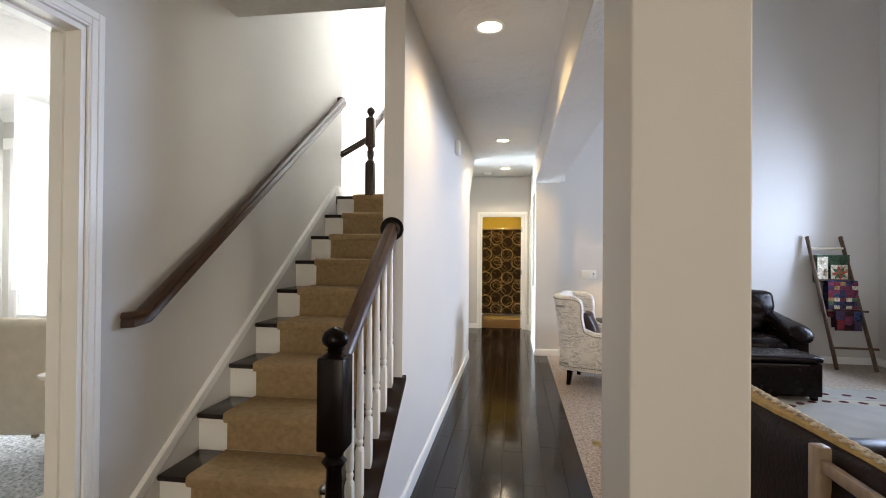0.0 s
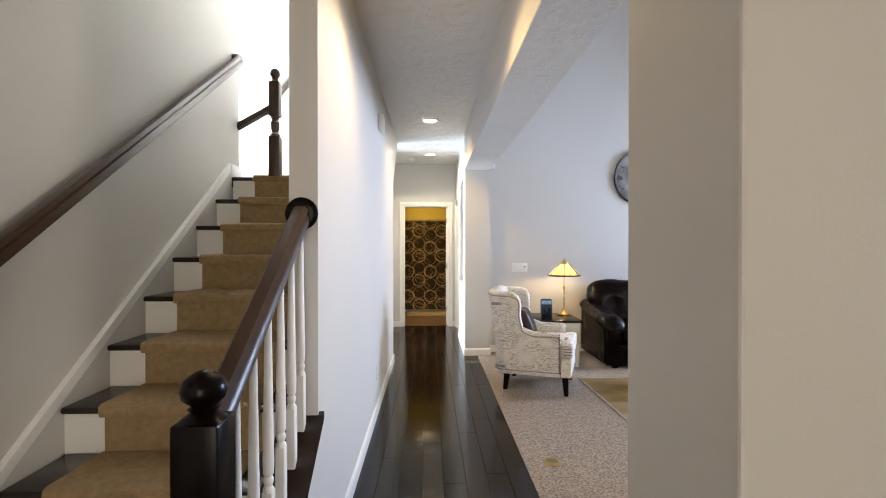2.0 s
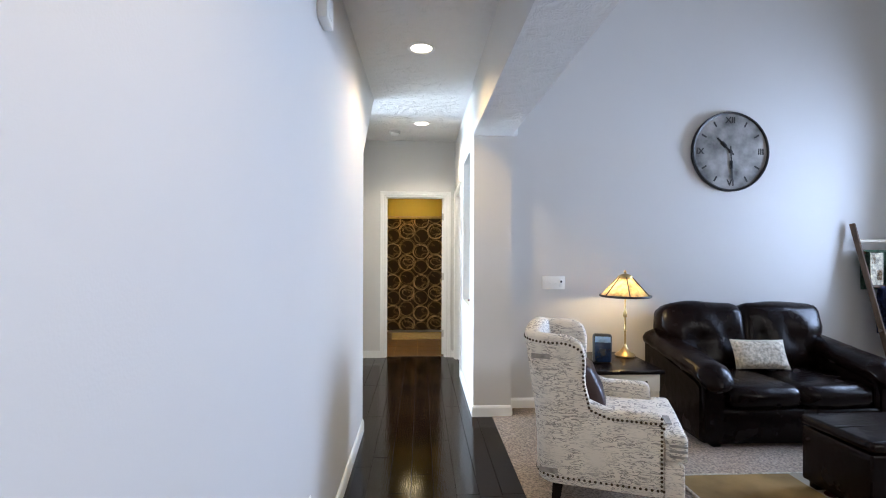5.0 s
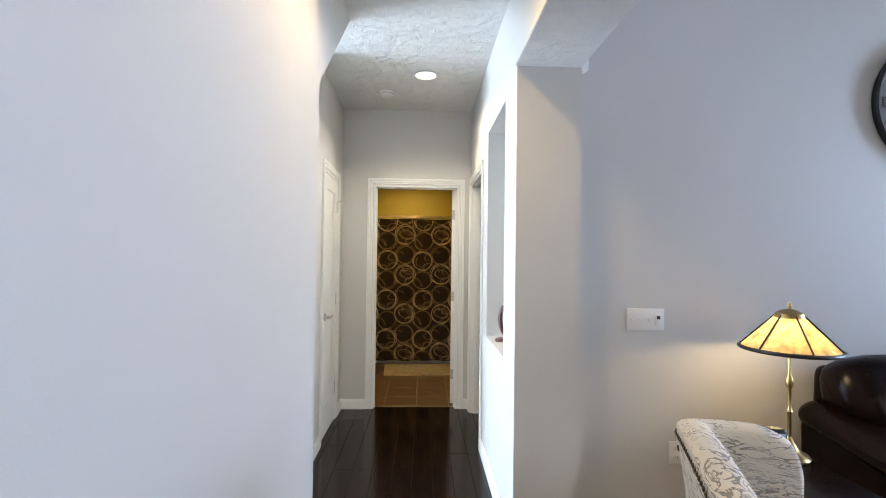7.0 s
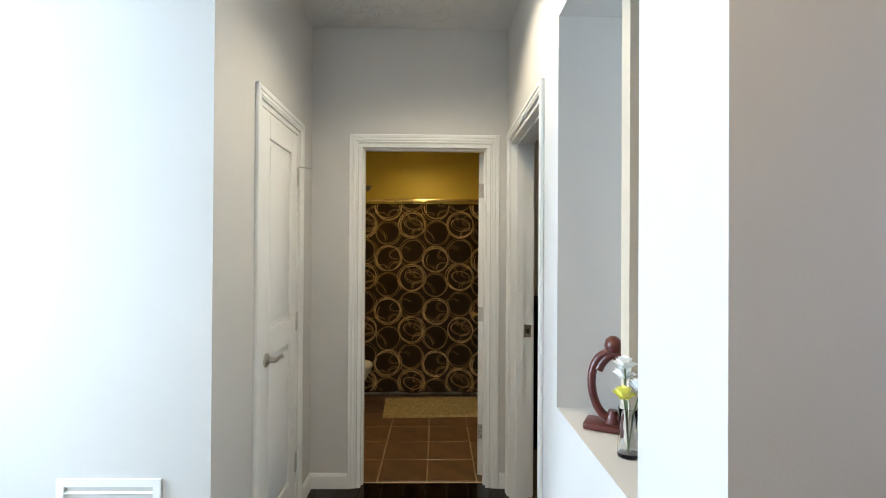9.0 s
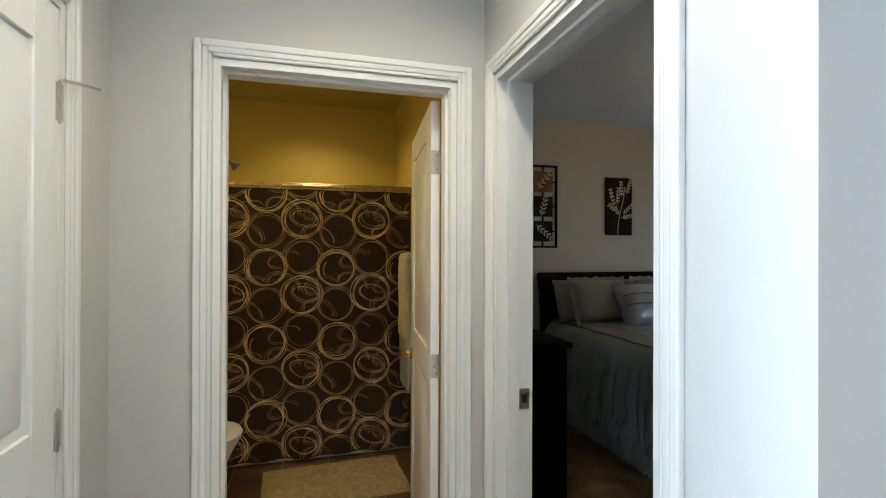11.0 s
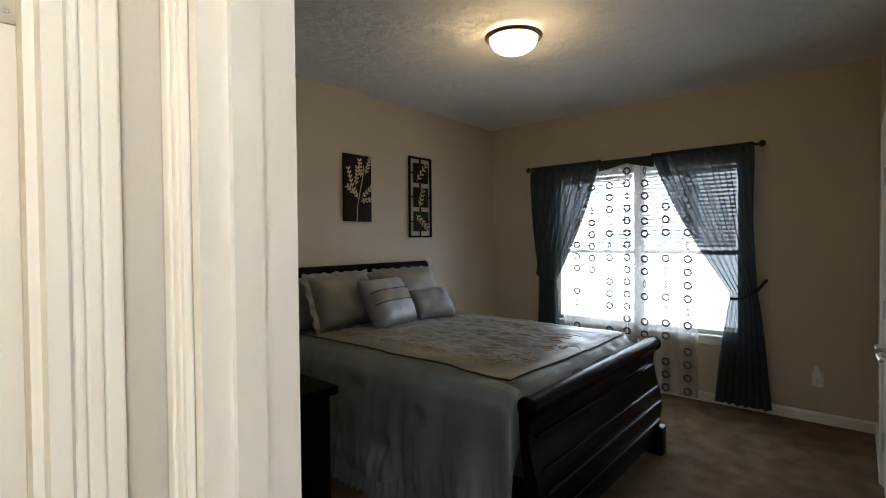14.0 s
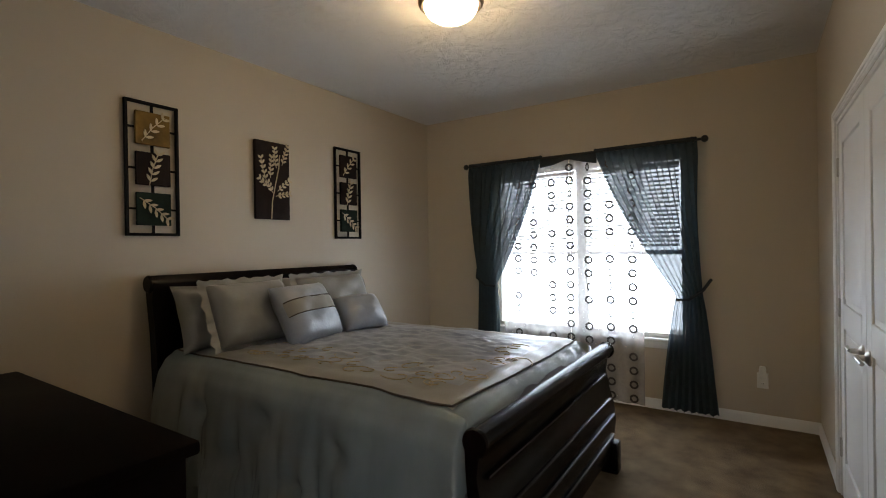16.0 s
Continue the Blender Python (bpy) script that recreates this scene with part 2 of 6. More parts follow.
# walls of the hall and the stairwell
setting("wall_hall", joined(
    prism([(1.80, 0), (5.585, 0), (5.585, 2.10), (6.35, H), (6.35, TOP), (1.80, TOP)], "x", -0.66, -0.55),
    prism([(0.98, 0), (1.80, 0), (1.80, 0.68), (0.98, 0.106)], "x", -0.66, -0.55)), M["paint"], "painted hall wall with a clipped opening corner", "wall")
setting("wall_stair", boxes((-1.73, 0.95, 0, -1.60, 3.70, TOP), (-1.73, -0.5, 2.21, -1.60, 0.95, TOP), (-1.73, -3.0, 0, -1.60, -0.5, TOP)), M["paint"], "greige painted wall beside the stairs", "wall")
# landing walls take trim white, so part of their daylight glare is in the colour
setting("wall_landing_back", boxes((-3.1, 5.46, 0, -0.66, 5.57, TOP)), M["trim"], "landing wall made white to read as overexposed", "wall")
setting("wall_landing_side", boxes((-3.1, 3.58, 0, -1.73, 3.70, TOP), (-3.15, 3.58, 0, -3.02, 5.57, 2.2), (-3.15, 3.58, 5.0, -3.02, 5.57, TOP)), M["trim"], "stair landing side wall, white for an overexposed look", "wall")
setting("wall_kitchen", boxes((-4.1, 6.75, 0, -0.85, 6.86, H), (-4.1, 5.46, 0, -4.0, 6.86, 0.5), (-4.1, 5.46, 2.5, -4.0, 6.86, H), (-4.1, 5.46, 0, -3.15, 5.57, H)), M["paint"], "painted kitchen passage wall", "wall")
setting("wall_closet", boxes((-0.96, 6.86, 0, -0.85, 7.165, H), (-0.96, 7.73, 0, -0.85, 8.0, H), (-0.96, 7.165, 2.04, -0.85, 7.73, H), (-1.6, 6.86, 0, -1.5, 8.0, H)), M["paint"], "painted wall with a linen closet", "wall")
BX0, BX1 = -0.568, 0.212
setting("wall_bath_front", boxes((-1.35, 8.0, 0, BX0, 8.12, H), (BX1, 8.0, 0, 0.44, 8.12, H), (BX0, 8.0, 2.045, BX1, 8.12, H)), M["paint"], "painted wall round the bathroom door", "wall")
NY0, NY1, NZ0, NZ1 = 6.16, 6.83, 0.86, 2.24
DY0, DY1 = 7.10, 7.892
setting("wall_bedroom_door", boxes(
    (0.32, 5.85, 0, 0.44, NY0, H), (0.32, NY0, 0, 0.44, NY1, NZ0), (0.32, NY0, NZ1, 0.44, NY1, H), (0.32, NY1, 0, 0.44, DY0, H),
    (0.32, DY0, 2.045, 0.44, DY1, H), (0.32, DY1, 0, 0.44, 8.0, H), (0.60, NY0 - 0.05, NZ0 - 0.05, 0.66, NY1 + 0.05, NZ1 + 0.05),
    (0.44, NY0 - 0.05, NZ0 - 0.05, 0.60, NY0, NZ1 + 0.05), (0.44, NY1, NZ0 - 0.05, 0.60, NY1 + 0.05, NZ1 + 0.05), (0.44, NY0, NZ0 - 0.05, 0.60, NY1, NZ0), (0.44, NY0, NZ1, 0.60, NY1, NZ1 + 0.05)), M["paint"], "painted wall with a niche and a door opening", "wall")
setting("wall_living_north", boxes((0.44, 5.85, 0, 0.63, 6.16, TOP), (0.63, 6.04, 0, 4.66, 6.11, TOP), (0.32, 5.85, H, 0.44, 6.16, TOP)), M["paint"], "tall greige living room wall", "wall")
setting("beam", boxes((0.31, -3.0, 2.31, 0.63, 5.85, H), (0.31, -3.0, H, 0.63, 5.85, TOP)), M["paint"], "dropped header between hall and living room", "beam")
setting("beam_soffit", boxes((0.312, -3.0, 2.304, 0.628, 5.85, 2.3095)), M["ceiling"], "stomped plaster underside of the header", "beam")
setting("column", boxes((0.31, 0.60, 0, 0.59, 0.98, 2.304), r=0.006), M["paint"], "square painted drywall column", "column")
# living room right wall with its windows
LX = 4.54
# the last two openings are invented and out of view, for the side fill
WIN_L = ((4.84, 5.57), (4.0, 4.74), (0.3, 1.04), (-0.54, 0.2))
WZ0, WZ1 = 0.56, 2.53
def window_wall(x0, x1, y0, y1, top, openings, z0, z1):
    rows, y = [], y0
    for a, b in sorted(openings):
        rows += [(x0, y, 0, x1, a, top), (x0, a, 0, x1, b, z0), (x0, a, z1, x1, b, top)]
        y = b
    rows.append((x0, y, 0, x1, y1, top))
    return boxes(*rows)
setting("wall_living_east", window_wall(LX, LX + 0.14, -3.0, 6.16, TOP, WIN_L, WZ0, WZ1), M["paint"], "greige living room wall with tall windows", "wall")
setting("wall_south", boxes((-5.2, -3.12, 0, -0.9, -3.0, TOP), (0.3, -3.12, 0, LX + 0.14, -3.0, TOP), (-0.9, -3.12, 2.5, 0.3, -3.0, TOP)), M["paint"], "painted entry wall", "wall")
# dining room
setting("wall_dining", boxes((-3.3, 3.46, 0, -1.73, 3.58, H), (-5.2, -3.0, 0, -5.08, 3.58, H), (-5.08, 3.46, 0, -5.0, 3.58, H), (-5.0, 3.46, 0, -3.3, 3.58, 0.66), (-5.0, 3.46, 2.37, -3.3, 3.58, H)), M["paint"], "painted dining room walls", "wall")
# bathroom
setting("wall_bath", boxes((-1.35, 8.12, 0, -1.25, 10.65, H), (0.428, 8.12, 0, 0.44, 10.57, H), (-1.25, 10.55, 0, 0.428, 10.65, H)), M["bath_paint"], "ochre yellow bathroom walls", "wall")
setting("wall_bath_lining", boxes((-1.25, 8.122, 0, BX0, 8.13, H), (BX1, 8.122, 0, 0.428, 8.13, H), (BX0, 8.122, 2.045, BX1, 8.13, H)), M["bath_paint"], "ochre yellow bathroom wall", "wall")
# bedroom
BW = 4.755
BY0, BY1 = 7.165, 10.57
BWY0, BWY1, BWZ0, BWZ1 = 8.02, 9.74, 0.60, 2.12
M["bed_paint"] = material("tan_paint", (0.50, 0.43, 0.33), 0.65, vary=0.03, scale=1.2, bump=0.05, bump_scale=160)
setting("wall_bedroom_east", boxes((BW, BY0 - 0.1, 0, BW + 0.14, BWY0, H), (BW, BWY1, 0, BW + 0.14, BY1 + 0.1, H), (BW, BWY0, 0, BW + 0.14, BWY1, BWZ0), (BW, BWY0, BWZ1, BW + 0.14, BWY1, H)), M["bed_paint"], "tan bedroom wall with a wide window", "wall")
setting("wall_bedroom_north", boxes((0.44, BY1, 0, BW, BY1 + 0.12, H)), M["bed_paint"], "tan bedroom wall behind the bed", "wall")
CX0, CX1 = 2.30, 3.80
setting("wall_bedroom_south", boxes((0.44, 7.04, 0, CX0, BY0, H), (CX1, 7.04, 0, BW, BY0, H), (CX0, 7.04, 2.04, CX1, BY0, H), (0.44, 6.5, 0, BW, 6.56, H)), M["bed_paint"], "tan bedroom wall with a double closet", "wall")
setting("wall_bedroom_west", boxes((0.44, DY1, 0, 0.448, BY1, H), (0.44, DY0, 2.045, 0.448, DY1, H)), M["bed_paint"], "tan bedroom wall beside the door", "wall")
# ceilings and floors
setting("ceiling_hall", boxes((-1.60, -3.0, H, 0.31, 1.95, H + 0.2), (-0.55, 1.95, H, 0.31, 5.6, H + 0.2), (-0.55, 5.6, H, 0.32, 8.0, H + 0.2), (-4.0, 5.57, H, -0.55, 8.0, H + 0.2)), M["ceiling"], "textured hall ceiling", "ceiling")
setting("ceiling_upper", boxes((-3.15, -3.0, TOP, LX + 0.14, 6.2, TOP + 0.1)), M["ceiling"], "high textured ceiling", "ceiling")
setting("ceiling_dining", boxes((-5.2, -3.0, H, -1.73, 3.58, H + 0.1)), M["ceiling"], "textured dining room ceiling", "ceiling")
setting("ceiling_bedroom", boxes((0.44, 6.5, H, BW + 0.14, BY1 + 0.12, H + 0.1)), M["ceiling"], "stomped plaster bedroom ceiling", "ceiling")
M["bath_ceiling"] = material("ochre_ceiling", (0.46, 0.36, 0.09), 0.8, vary=0.03)
stomped(M["bath_ceiling"], 0.5)
setting("ceiling_bath", boxes((-1.35, 8.12, H - 0.06, 0.44, 10.65, H + 0.1)), M["bath_ceiling"], "textured yellow bathroom ceiling", "ceiling")
setting("subfloor", boxes((-5.2, -3.12, -0.2, LX + 0.3, 11.0, -0.012)), M["gap"], "dark ground under the floors", "floor")
setting("floor_carpet_living", boxes((0.475, -3.0, -0.012, LX, 5.85, 0.004), (0.63, 5.85, -0.012, LX, 6.04, 0.004)), M["carpet"], "beige cut-pile living room carpet", "carpet")
setting("floor_carpet_bedroom", boxes((0.42, 6.56, -0.012, BW, BY1, 0.006)), M["bed_carpet"], "tan bedroom carpet", "carpet")
M["dining_floor"] = material("light_wood_floor", (0.42, 0.30, 0.18), 0.3, vary=0.2, scale=3, stretch=(8, 1, 1))
setting("floor_dining", boxes((-5.1, -3.0, -0.012, -1.62, 3.46, 0.0)), M["dining_floor"], "light dining room floor", "floor")
M["tile"] = material("brown_tile", (0.145, 0.075, 0.032), 0.28, vary=0.35, scale=7, bump=0.1, bump_scale=14, rand=0.15)
M["grout"] = material("tan_grout", (0.42, 0.31, 0.18), 0.9)
# outside glow behind the windows
for bname, rows in (("backdrop_living", (LX + 1.5, -3, -1, LX + 1.52, 7, 6)), ("backdrop_bedroom", (BW + 1.2, 7, -1, BW + 1.22, 11, 4)),
                    ("backdrop_dining", (-6.5, 4.6, 0, -2.5, 4.62, 4)), ("backdrop_kitchen", (-5.6, 4.5, -1, -5.58, 7.5, 4)), ("backdrop_landing", (-4.4, 3, 1, -4.38, 6, 6)), ("backdrop_entry", (-1.5, -4.5, -1, 1, -4.48, 4))):
    setting(bname, boxes(rows), M["day_glow"], "overexposed daylight outside the window", "backdrop")


# ---- trim, doors and stairs ----
def baseboard(name, axis, wall, sign, a, b):
    """A moulded skirting along a wall face; sign tells to which side it stands proud."""
    t, prof = 0.014, [(0, 0), (0.014, 0), (0.014, 0.07), (0.009, 0.083), (0.004, 0.09), (0, 0.09)]
    pts = [(wall + sign * d, z) for d, z in prof]
    bm = prism(pts, "y" if axis == "x" else "x", a, b)
    return setting(name, bm, M["trim"], "white moulded baseboard along the wall", "baseboard")


baseboard("baseboard", "x", -0.55, 1, 1.09, 5.57)
baseboard("baseboard", "x", 0.32, -1, 5.85, 7.03)
baseboard("baseboard", "y", 5.85, -1, 0.31, 0.63)
baseboard("baseboard", "x", 0.63, 1, 5.85, 6.04)
baseboard("baseboard", "y", 6.04, -1, 0.63, LX)
baseboard("baseboard", "x", LX, -1, -3.0, 6.04)
baseboard("baseboard", "y", 8.0, -1, -0.85, -0.622)
baseboard("baseboard", "y", 8.0, -1, 0.272, 0.32)
baseboard("baseboard", "x", -0.85, 1, 7.79, 8.0)
baseboard("baseboard", "x", -0.85, 1, 6.75, 7.10)
baseboard("baseboard", "x", BW, -1, BY0, BY1)
baseboard("baseboard", "y", BY0, 1, CX1 + 0.06, BW)
baseboard("baseboard", "y", BY1, -1, 0.45, BW)
baseboard("baseboard", "y", 6.75, -1, -4.0, -0.85)
baseboard("baseboard", "y", 3.455, -1, -5.0, -1.73)


def casing(name, axis, wall, sign, a, b, top, w=0.057):
    """A stepped door casing round an opening from a to b, with a jamb head height top: a head and two legs."""
    head, legs = bmesh.new(), (bmesh.new(), bmesh.new())

    def slab(bm, p0, z0, p1, z1, d):
        q0, q1 = sorted((wall, wall + sign * d))
        if axis == "x":
            box(bm, q0, p0, z0, q1, p1, z1, r=0.004, seg=2)
        else:
            box(bm, p0, q0, z0, p1, q1, z1, r=0.004, seg=2)
    for d, i, o in ((0.012, 0.006, 0.017), (0.014, 0.017, w * 0.62), (0.0165, w * 0.62, w)):
        slab(legs[0], a - o, 0, a - i, top + o, d)
        slab(legs[1], b + i, 0, b + o, top + o, d)
        slab(head, a - i, top + i, b + i, top + o, d)
    ob = setting(name, head, M["trim"], "white stepped door casing", "trim")
    for bm in legs:
        part("casing_leg", bm, M["trim"], ob, smooth=False)
    return ob


def jamb(name, axis, w0, w1, a, b, top, stop):
    """The lining of an opening, with a door stop."""
    t = 0.018

    def slab(p0, z0, p1, z1, d0, d1):
        bm = bmesh.new()
        if axis == "x":
            return box(bm, d0, p0, z0, d1, p1, z1)
        return box(bm, p0, d0, z0, p1, d1, z1)
    lo, hi = w0 - 0.002, w1 + 0.002
    ob = setting(name, slab(a + t, top - t, b - t, top + 0.003, lo, hi), M["trim"], "white door jamb with a stop", "trim")
    part("jamb_leg", slab(a - 0.003, 0, a + t, top, lo, hi), M["trim"], ob, smooth=False)
    part("jamb_leg", slab(b - t, 0, b + 0.003, top, lo, hi), M["trim"], ob, smooth=False)
    s0, s1 = stop
    for row in ((a + t, 0, a + t + 0.011, top - t), (b - t - 0.011, 0, b - t, top - t), (a + t + 0.011, top - t - 0.011, b - t - 0.011, top - t)):
        part("door_stop", slab(*row, s0, s1), M["trim"], ob, smooth=False)
    return ob


casing("casing_bath", "y", 8.0, -1, BX0, BX1, 2.045)
jamb("jamb_bath", "y", 8.0, 8.12, BX0, BX1, 2.045, (8.035, 8.075))
casing("casing_bedroom", "x", 0.32, -1, DY0, DY1, 2.045)
jamb("jamb_bedroom", "x", 0.32, 0.448, DY0, DY1, 2.045, (0.355, 0.395))
casing("casing_bedroom_inside", "x", 0.448, 1, DY0, DY1, 2.045)
casing("casing_closet", "x", -0.85, 1, 7.165, 7.73, 2.04)
jamb("jamb_closet", "x", -0.96, -0.85, 7.165, 7.73, 2.04, (-0.93, -0.89))
casing("casing_bedroom_closet", "y", BY0, 1, CX0, CX1, 2.04)
jamb("jamb_bedroom_closet", "y", 7.04, BY0, CX0, CX1, 2.04, (7.06, 7.10))
casing("casing_dining", "x", -1.60, 1, -0.5, 0.95, 2.21, 0.075)
jamb("jamb_dining", "x", -1.73, -1.60, -0.5, 0.95, 2.21, (-1.67, -1.665))


def panel_door(name, m, w, h, label, two_side=True):
    """A white two-panel door; its hinge side stands at x = 0, its leaf runs to x = w."""
    ob = thing(name, m, label, "door")
    st, mid0, mid1 = min(0.105, w * 0.2), 0.93, 1.06
    t = 0.0175
    rows = [(0, -t, 0.008, st, t, h), (w - st, -t, 0.008, w, t, h), (st, -t, 0.008, w - st, t, 0.22), (st, -t, mid0, w - st, t, mid1), (st, -t, h - 0.115, w - st, t, h), (st, -0.008, 0.22, w - st, 0.008, h - 0.115)]
    part("leaf", boxes(*rows, r=0.003, seg=1), M["trim"], ob)
    for z0, z1 in ((0.22, mid0), (mid1, h - 0.115)):
        part("panel", boxes((st + 0.022, -0.0135, z0 + 0.022, w - st - 0.022, 0.0135, z1 - 0.022), r=0.011, seg=2), M["trim"], ob)
    return ob


def hinge(parent, z, x=0.0, y=-0.0175, leafw=0.03, turn=1):
    h = part("hinge", boxes((x - leafw, y - 0.003, z - 0.045, x + leafw, y, z + 0.045), r=0.001, seg=1), M["nickel"], parent, "satin nickel hinge")
    part("knuckle", lathe([(0.004, -0.052), (0.006, -0.048), (0.006, 0.048), (0.004, 0.052)], 10, (x, y - 0.004, z)), M["nickel"], h)
    return h


def lever(parent, x, z, side, turn):
    """A curved lever handle on one face of a door (side = -1 or 1); turn gives the way it points."""
    y = side * 0.0175
    hd = part("door_handle", turned(lathe([(0.031, 0), (0.031, 0.006), (0.022, 0.012), (0.012, 0.018), (0.011, 0.045)], 20), Matrix.Translation((x, y, z)) @ pose(0, 0, 0, -90 * side, 0, 0)), M["nickel"], parent, "satin nickel lever handle")
    pts = [(x, y + side * 0.045, z), (x + turn * 0.03, y + side * 0.05, z + 0.006), (x + turn * 0.07, y + side * 0.047, z + 0.004), (x + turn * 0.105, y + side * 0.04, z - 0.006)]
    part("lever", tube(pts, 0.0085, 10), M["nickel"], hd)
    return hd


closet = panel_door("door_1", pose(-0.868, 7.71, 0.0, 0, 0, -90), 0.525, 2.02, "closed white two-panel linen closet door", False)
for z in (0.28, 1.03, 1.80):
    hinge(closet, z, 0.0, 0.0205, 0.016)
lever(closet, 0.455, 0.925, 1, -1)
part("hinge_stop", tube([(0.0, 0.026, 1.852), (-0.02, 0.06, 1.852), (-0.045, 0.085, 1.85)], 0.004, 8), M["nickel"], closet, "brass hinge pin door stop")
bath_door = panel_door("door_2", pose(0.176, 8.142, 0.0, 0, 0, 84), 0.735, 2.025, "open white two-panel bathroom door")
for z in (0.28, 1.015, 1.79):
    hg = part("hinge", boxes((-0.002, -0.030, z - 0.045, 0.001, 0.016, z + 0.045), r=0.0008, seg=1), M["nickel"], bath_door, "satin nickel hinge on the door edge")
    part("hinge_leaf", boxes((-0.022, -0.0335, z - 0.045, 0.0, -0.0305, z + 0.045), r=0.0008, seg=1), M["nickel"], hg)
    part("knuckle", lathe([(0.006, -0.05), (0.006, 0.05)], 10, (-0.002, -0.034, z)), M["nickel"], hg)
    for dz in (-0.028, 0.0, 0.028):
        part("screw", turned(lathe([(0.004, 0), (0.003, 0.0012)], 8), Matrix.Translation((-0.002, -0.006 + 0.008 * (dz == 0), z + dz)) @ pose(0, 0, 0, 0, -90, 0)), M["chrome"], hg)
for side in (-1, 1):
    kn = part("door_knob", turned(lathe([(0.03, 0), (0.03, 0.005), (0.012, 0.012), (0.012, 0.03), (0.024, 0.042), (0.026, 0.055), (0.015, 0.064)], 20), Matrix.Translation((0.67, side * 0.0175, 0.925)) @ pose(0, 0, 0, -90 * side, 0, 0)), M["brass"], bath_door, "aged brass door knob")
dl = panel_door("door_3", pose(CX1 - 0.02, BY0 - 0.022, 0, 0, 0, 180), 0.727, 2.02, "closed white two-panel bedroom closet door")
dr = panel_door("door_4", pose(CX0 + 0.02, BY0 - 0.022, 0, 0, 0, 0), 0.727, 2.02, "closed white two-panel bedroom closet door")
for d, s in ((dl, -1), (dr, 1)):
    for z in (0.27, 1.03, 1.79):
        hinge(d, z, 0.0, -0.0175 if s < 0 else 0.0205, 0.018)
lever(dl, 0.66, 0.915, -1, -1)
lever(dr, 0.66, 0.915, 1, -1)
# strike plate on the bedroom jamb
sp = thing("strike_plate", pose(0.42, DY1 - 0.018, 0.955), "dark metal strike plate on the white jamb", "strike plate")
part("plate", boxes((-0.018, -0.003, -0.035, 0.018, 0.0, 0.035), r=0.001, seg=1), M["nickel"], sp)
# no real hole: a black block paints the shade inside it
part("latch_hole", boxes((-0.009, -0.0045, -0.014, 0.009, -0.002, 0.014)), M["black"], sp)

# stairs
RUN, RISE, NX0, NX1 = 0.2745, 0.1925, -1.588, -0.66


def step_y(k):
    return 3.252 - RUN * (9 - k)


def step_z(k):
    return RISE * k - 0.052


stairs = thing("staircase", pose(0, 0, 0), "straight stairs with dark treads, white risers and tan runner", "stairs")
for k in range(1, 11):
    y, z = step_y(k), step_z(k)
    d = RUN + 0.03 if k < 10 else 0.08
    part("tread", boxes((NX0, y, z - 0.028, NX1 - 0.004, y + d, z), r=0.01, seg=2), M["dark_wood"], stairs, "dark stained tread")
    part("riser", boxes((NX0, y + 0.026, z - RISE - (0.0 if k > 1 else -0.052), NX1 - 0.004, y + 0.04, z - 0.028)), M["trim"], stairs, "white riser")
    a, b = y - 0.014, y + RUN + 0.012
    prof = [(a + 0.034, z - RISE + 0.012), (a + 0.034, z - 0.034), (a + 0.004, z - 0.036), (a - 0.006, z - 0.016), (a - 0.002, z + 0.008), (a + 0.016, z + 0.016), (b if k < 10 else b - 0.15, z + 0.014), (b if k < 10 else b - 0.15, z + 0.002), (y + 0.01, z + 0.001), (y - 0.001, z - 0.006), (y, z - 0.029), (y + 0.024, z - 0.03), (y + 0.025, z - RISE + 0.012)]
    if k == 1:
        prof[0], prof[-1] = (a + 0.034, 0.005), (y + 0.025, 0.005)
    part("runner", prism(prof, "x", -1.425, -0.80), M["runner"], stairs, "tan cut-pile runner piece")
part("skirt_board", prism([(0.97, 0.0), (1.10, 0.0), (3.50, 1.60), (3.52, 1.80), (3.52, 1.945), (3.36, 1.825), (0.97, 0.10)], "x", -1.60, -1.588), M["paint"], stairs, "painted board beside the treads")
part("skirt_moulding", joined(prism([(0.97, 0.074), (3.36, 1.799), (3.50, 1.905), (3.50, 1.97), (3.36, 1.862), (0.97, 0.137)], "x", -1.60, -1.582),
     prism([(0.97, 0.118), (3.36, 1.843), (3.36, 1.864), (0.97, 0.139)], "x", -1.60, -1.573)), M["trim"], stairs, "white moulding up the wall")
part("landing_floor", boxes((-3.02, 3.56, 1.80, NX1 - 0.004, 5.46, 1.875)), M["dark_wood"], stairs)
part("landing_skirt", boxes((-1.735, 3.52, 1.875, -1.585, 3.715, 1.97), r=0.003), M["trim"], stairs, "white skirting block at the landing")
for k in range(5):
    part("upper_tread", boxes((-1.24, 3.86 + 0.26 * k, 2.035 + RISE * k, NX1 - 0.004, 4.16 + 0.26 * k, 2.063 + RISE * k), r=0.008), M["dark_wood"], stairs)
    part("upper_riser", boxes((-1.24, 3.885 + 0.26 * k, 1.875, NX1 - 0.004, 3.90 + 0.26 * k, 2.035 + RISE * k)), M["trim"], stairs)
part("cap", joined(prism([(0.96, 0.092), (1.815, 0.690), (1.815, 0.718), (0.96, 0.12)], "x", -0.69, -0.53)), M["dark_wood"], stairs, "dark sloping stringer cap")


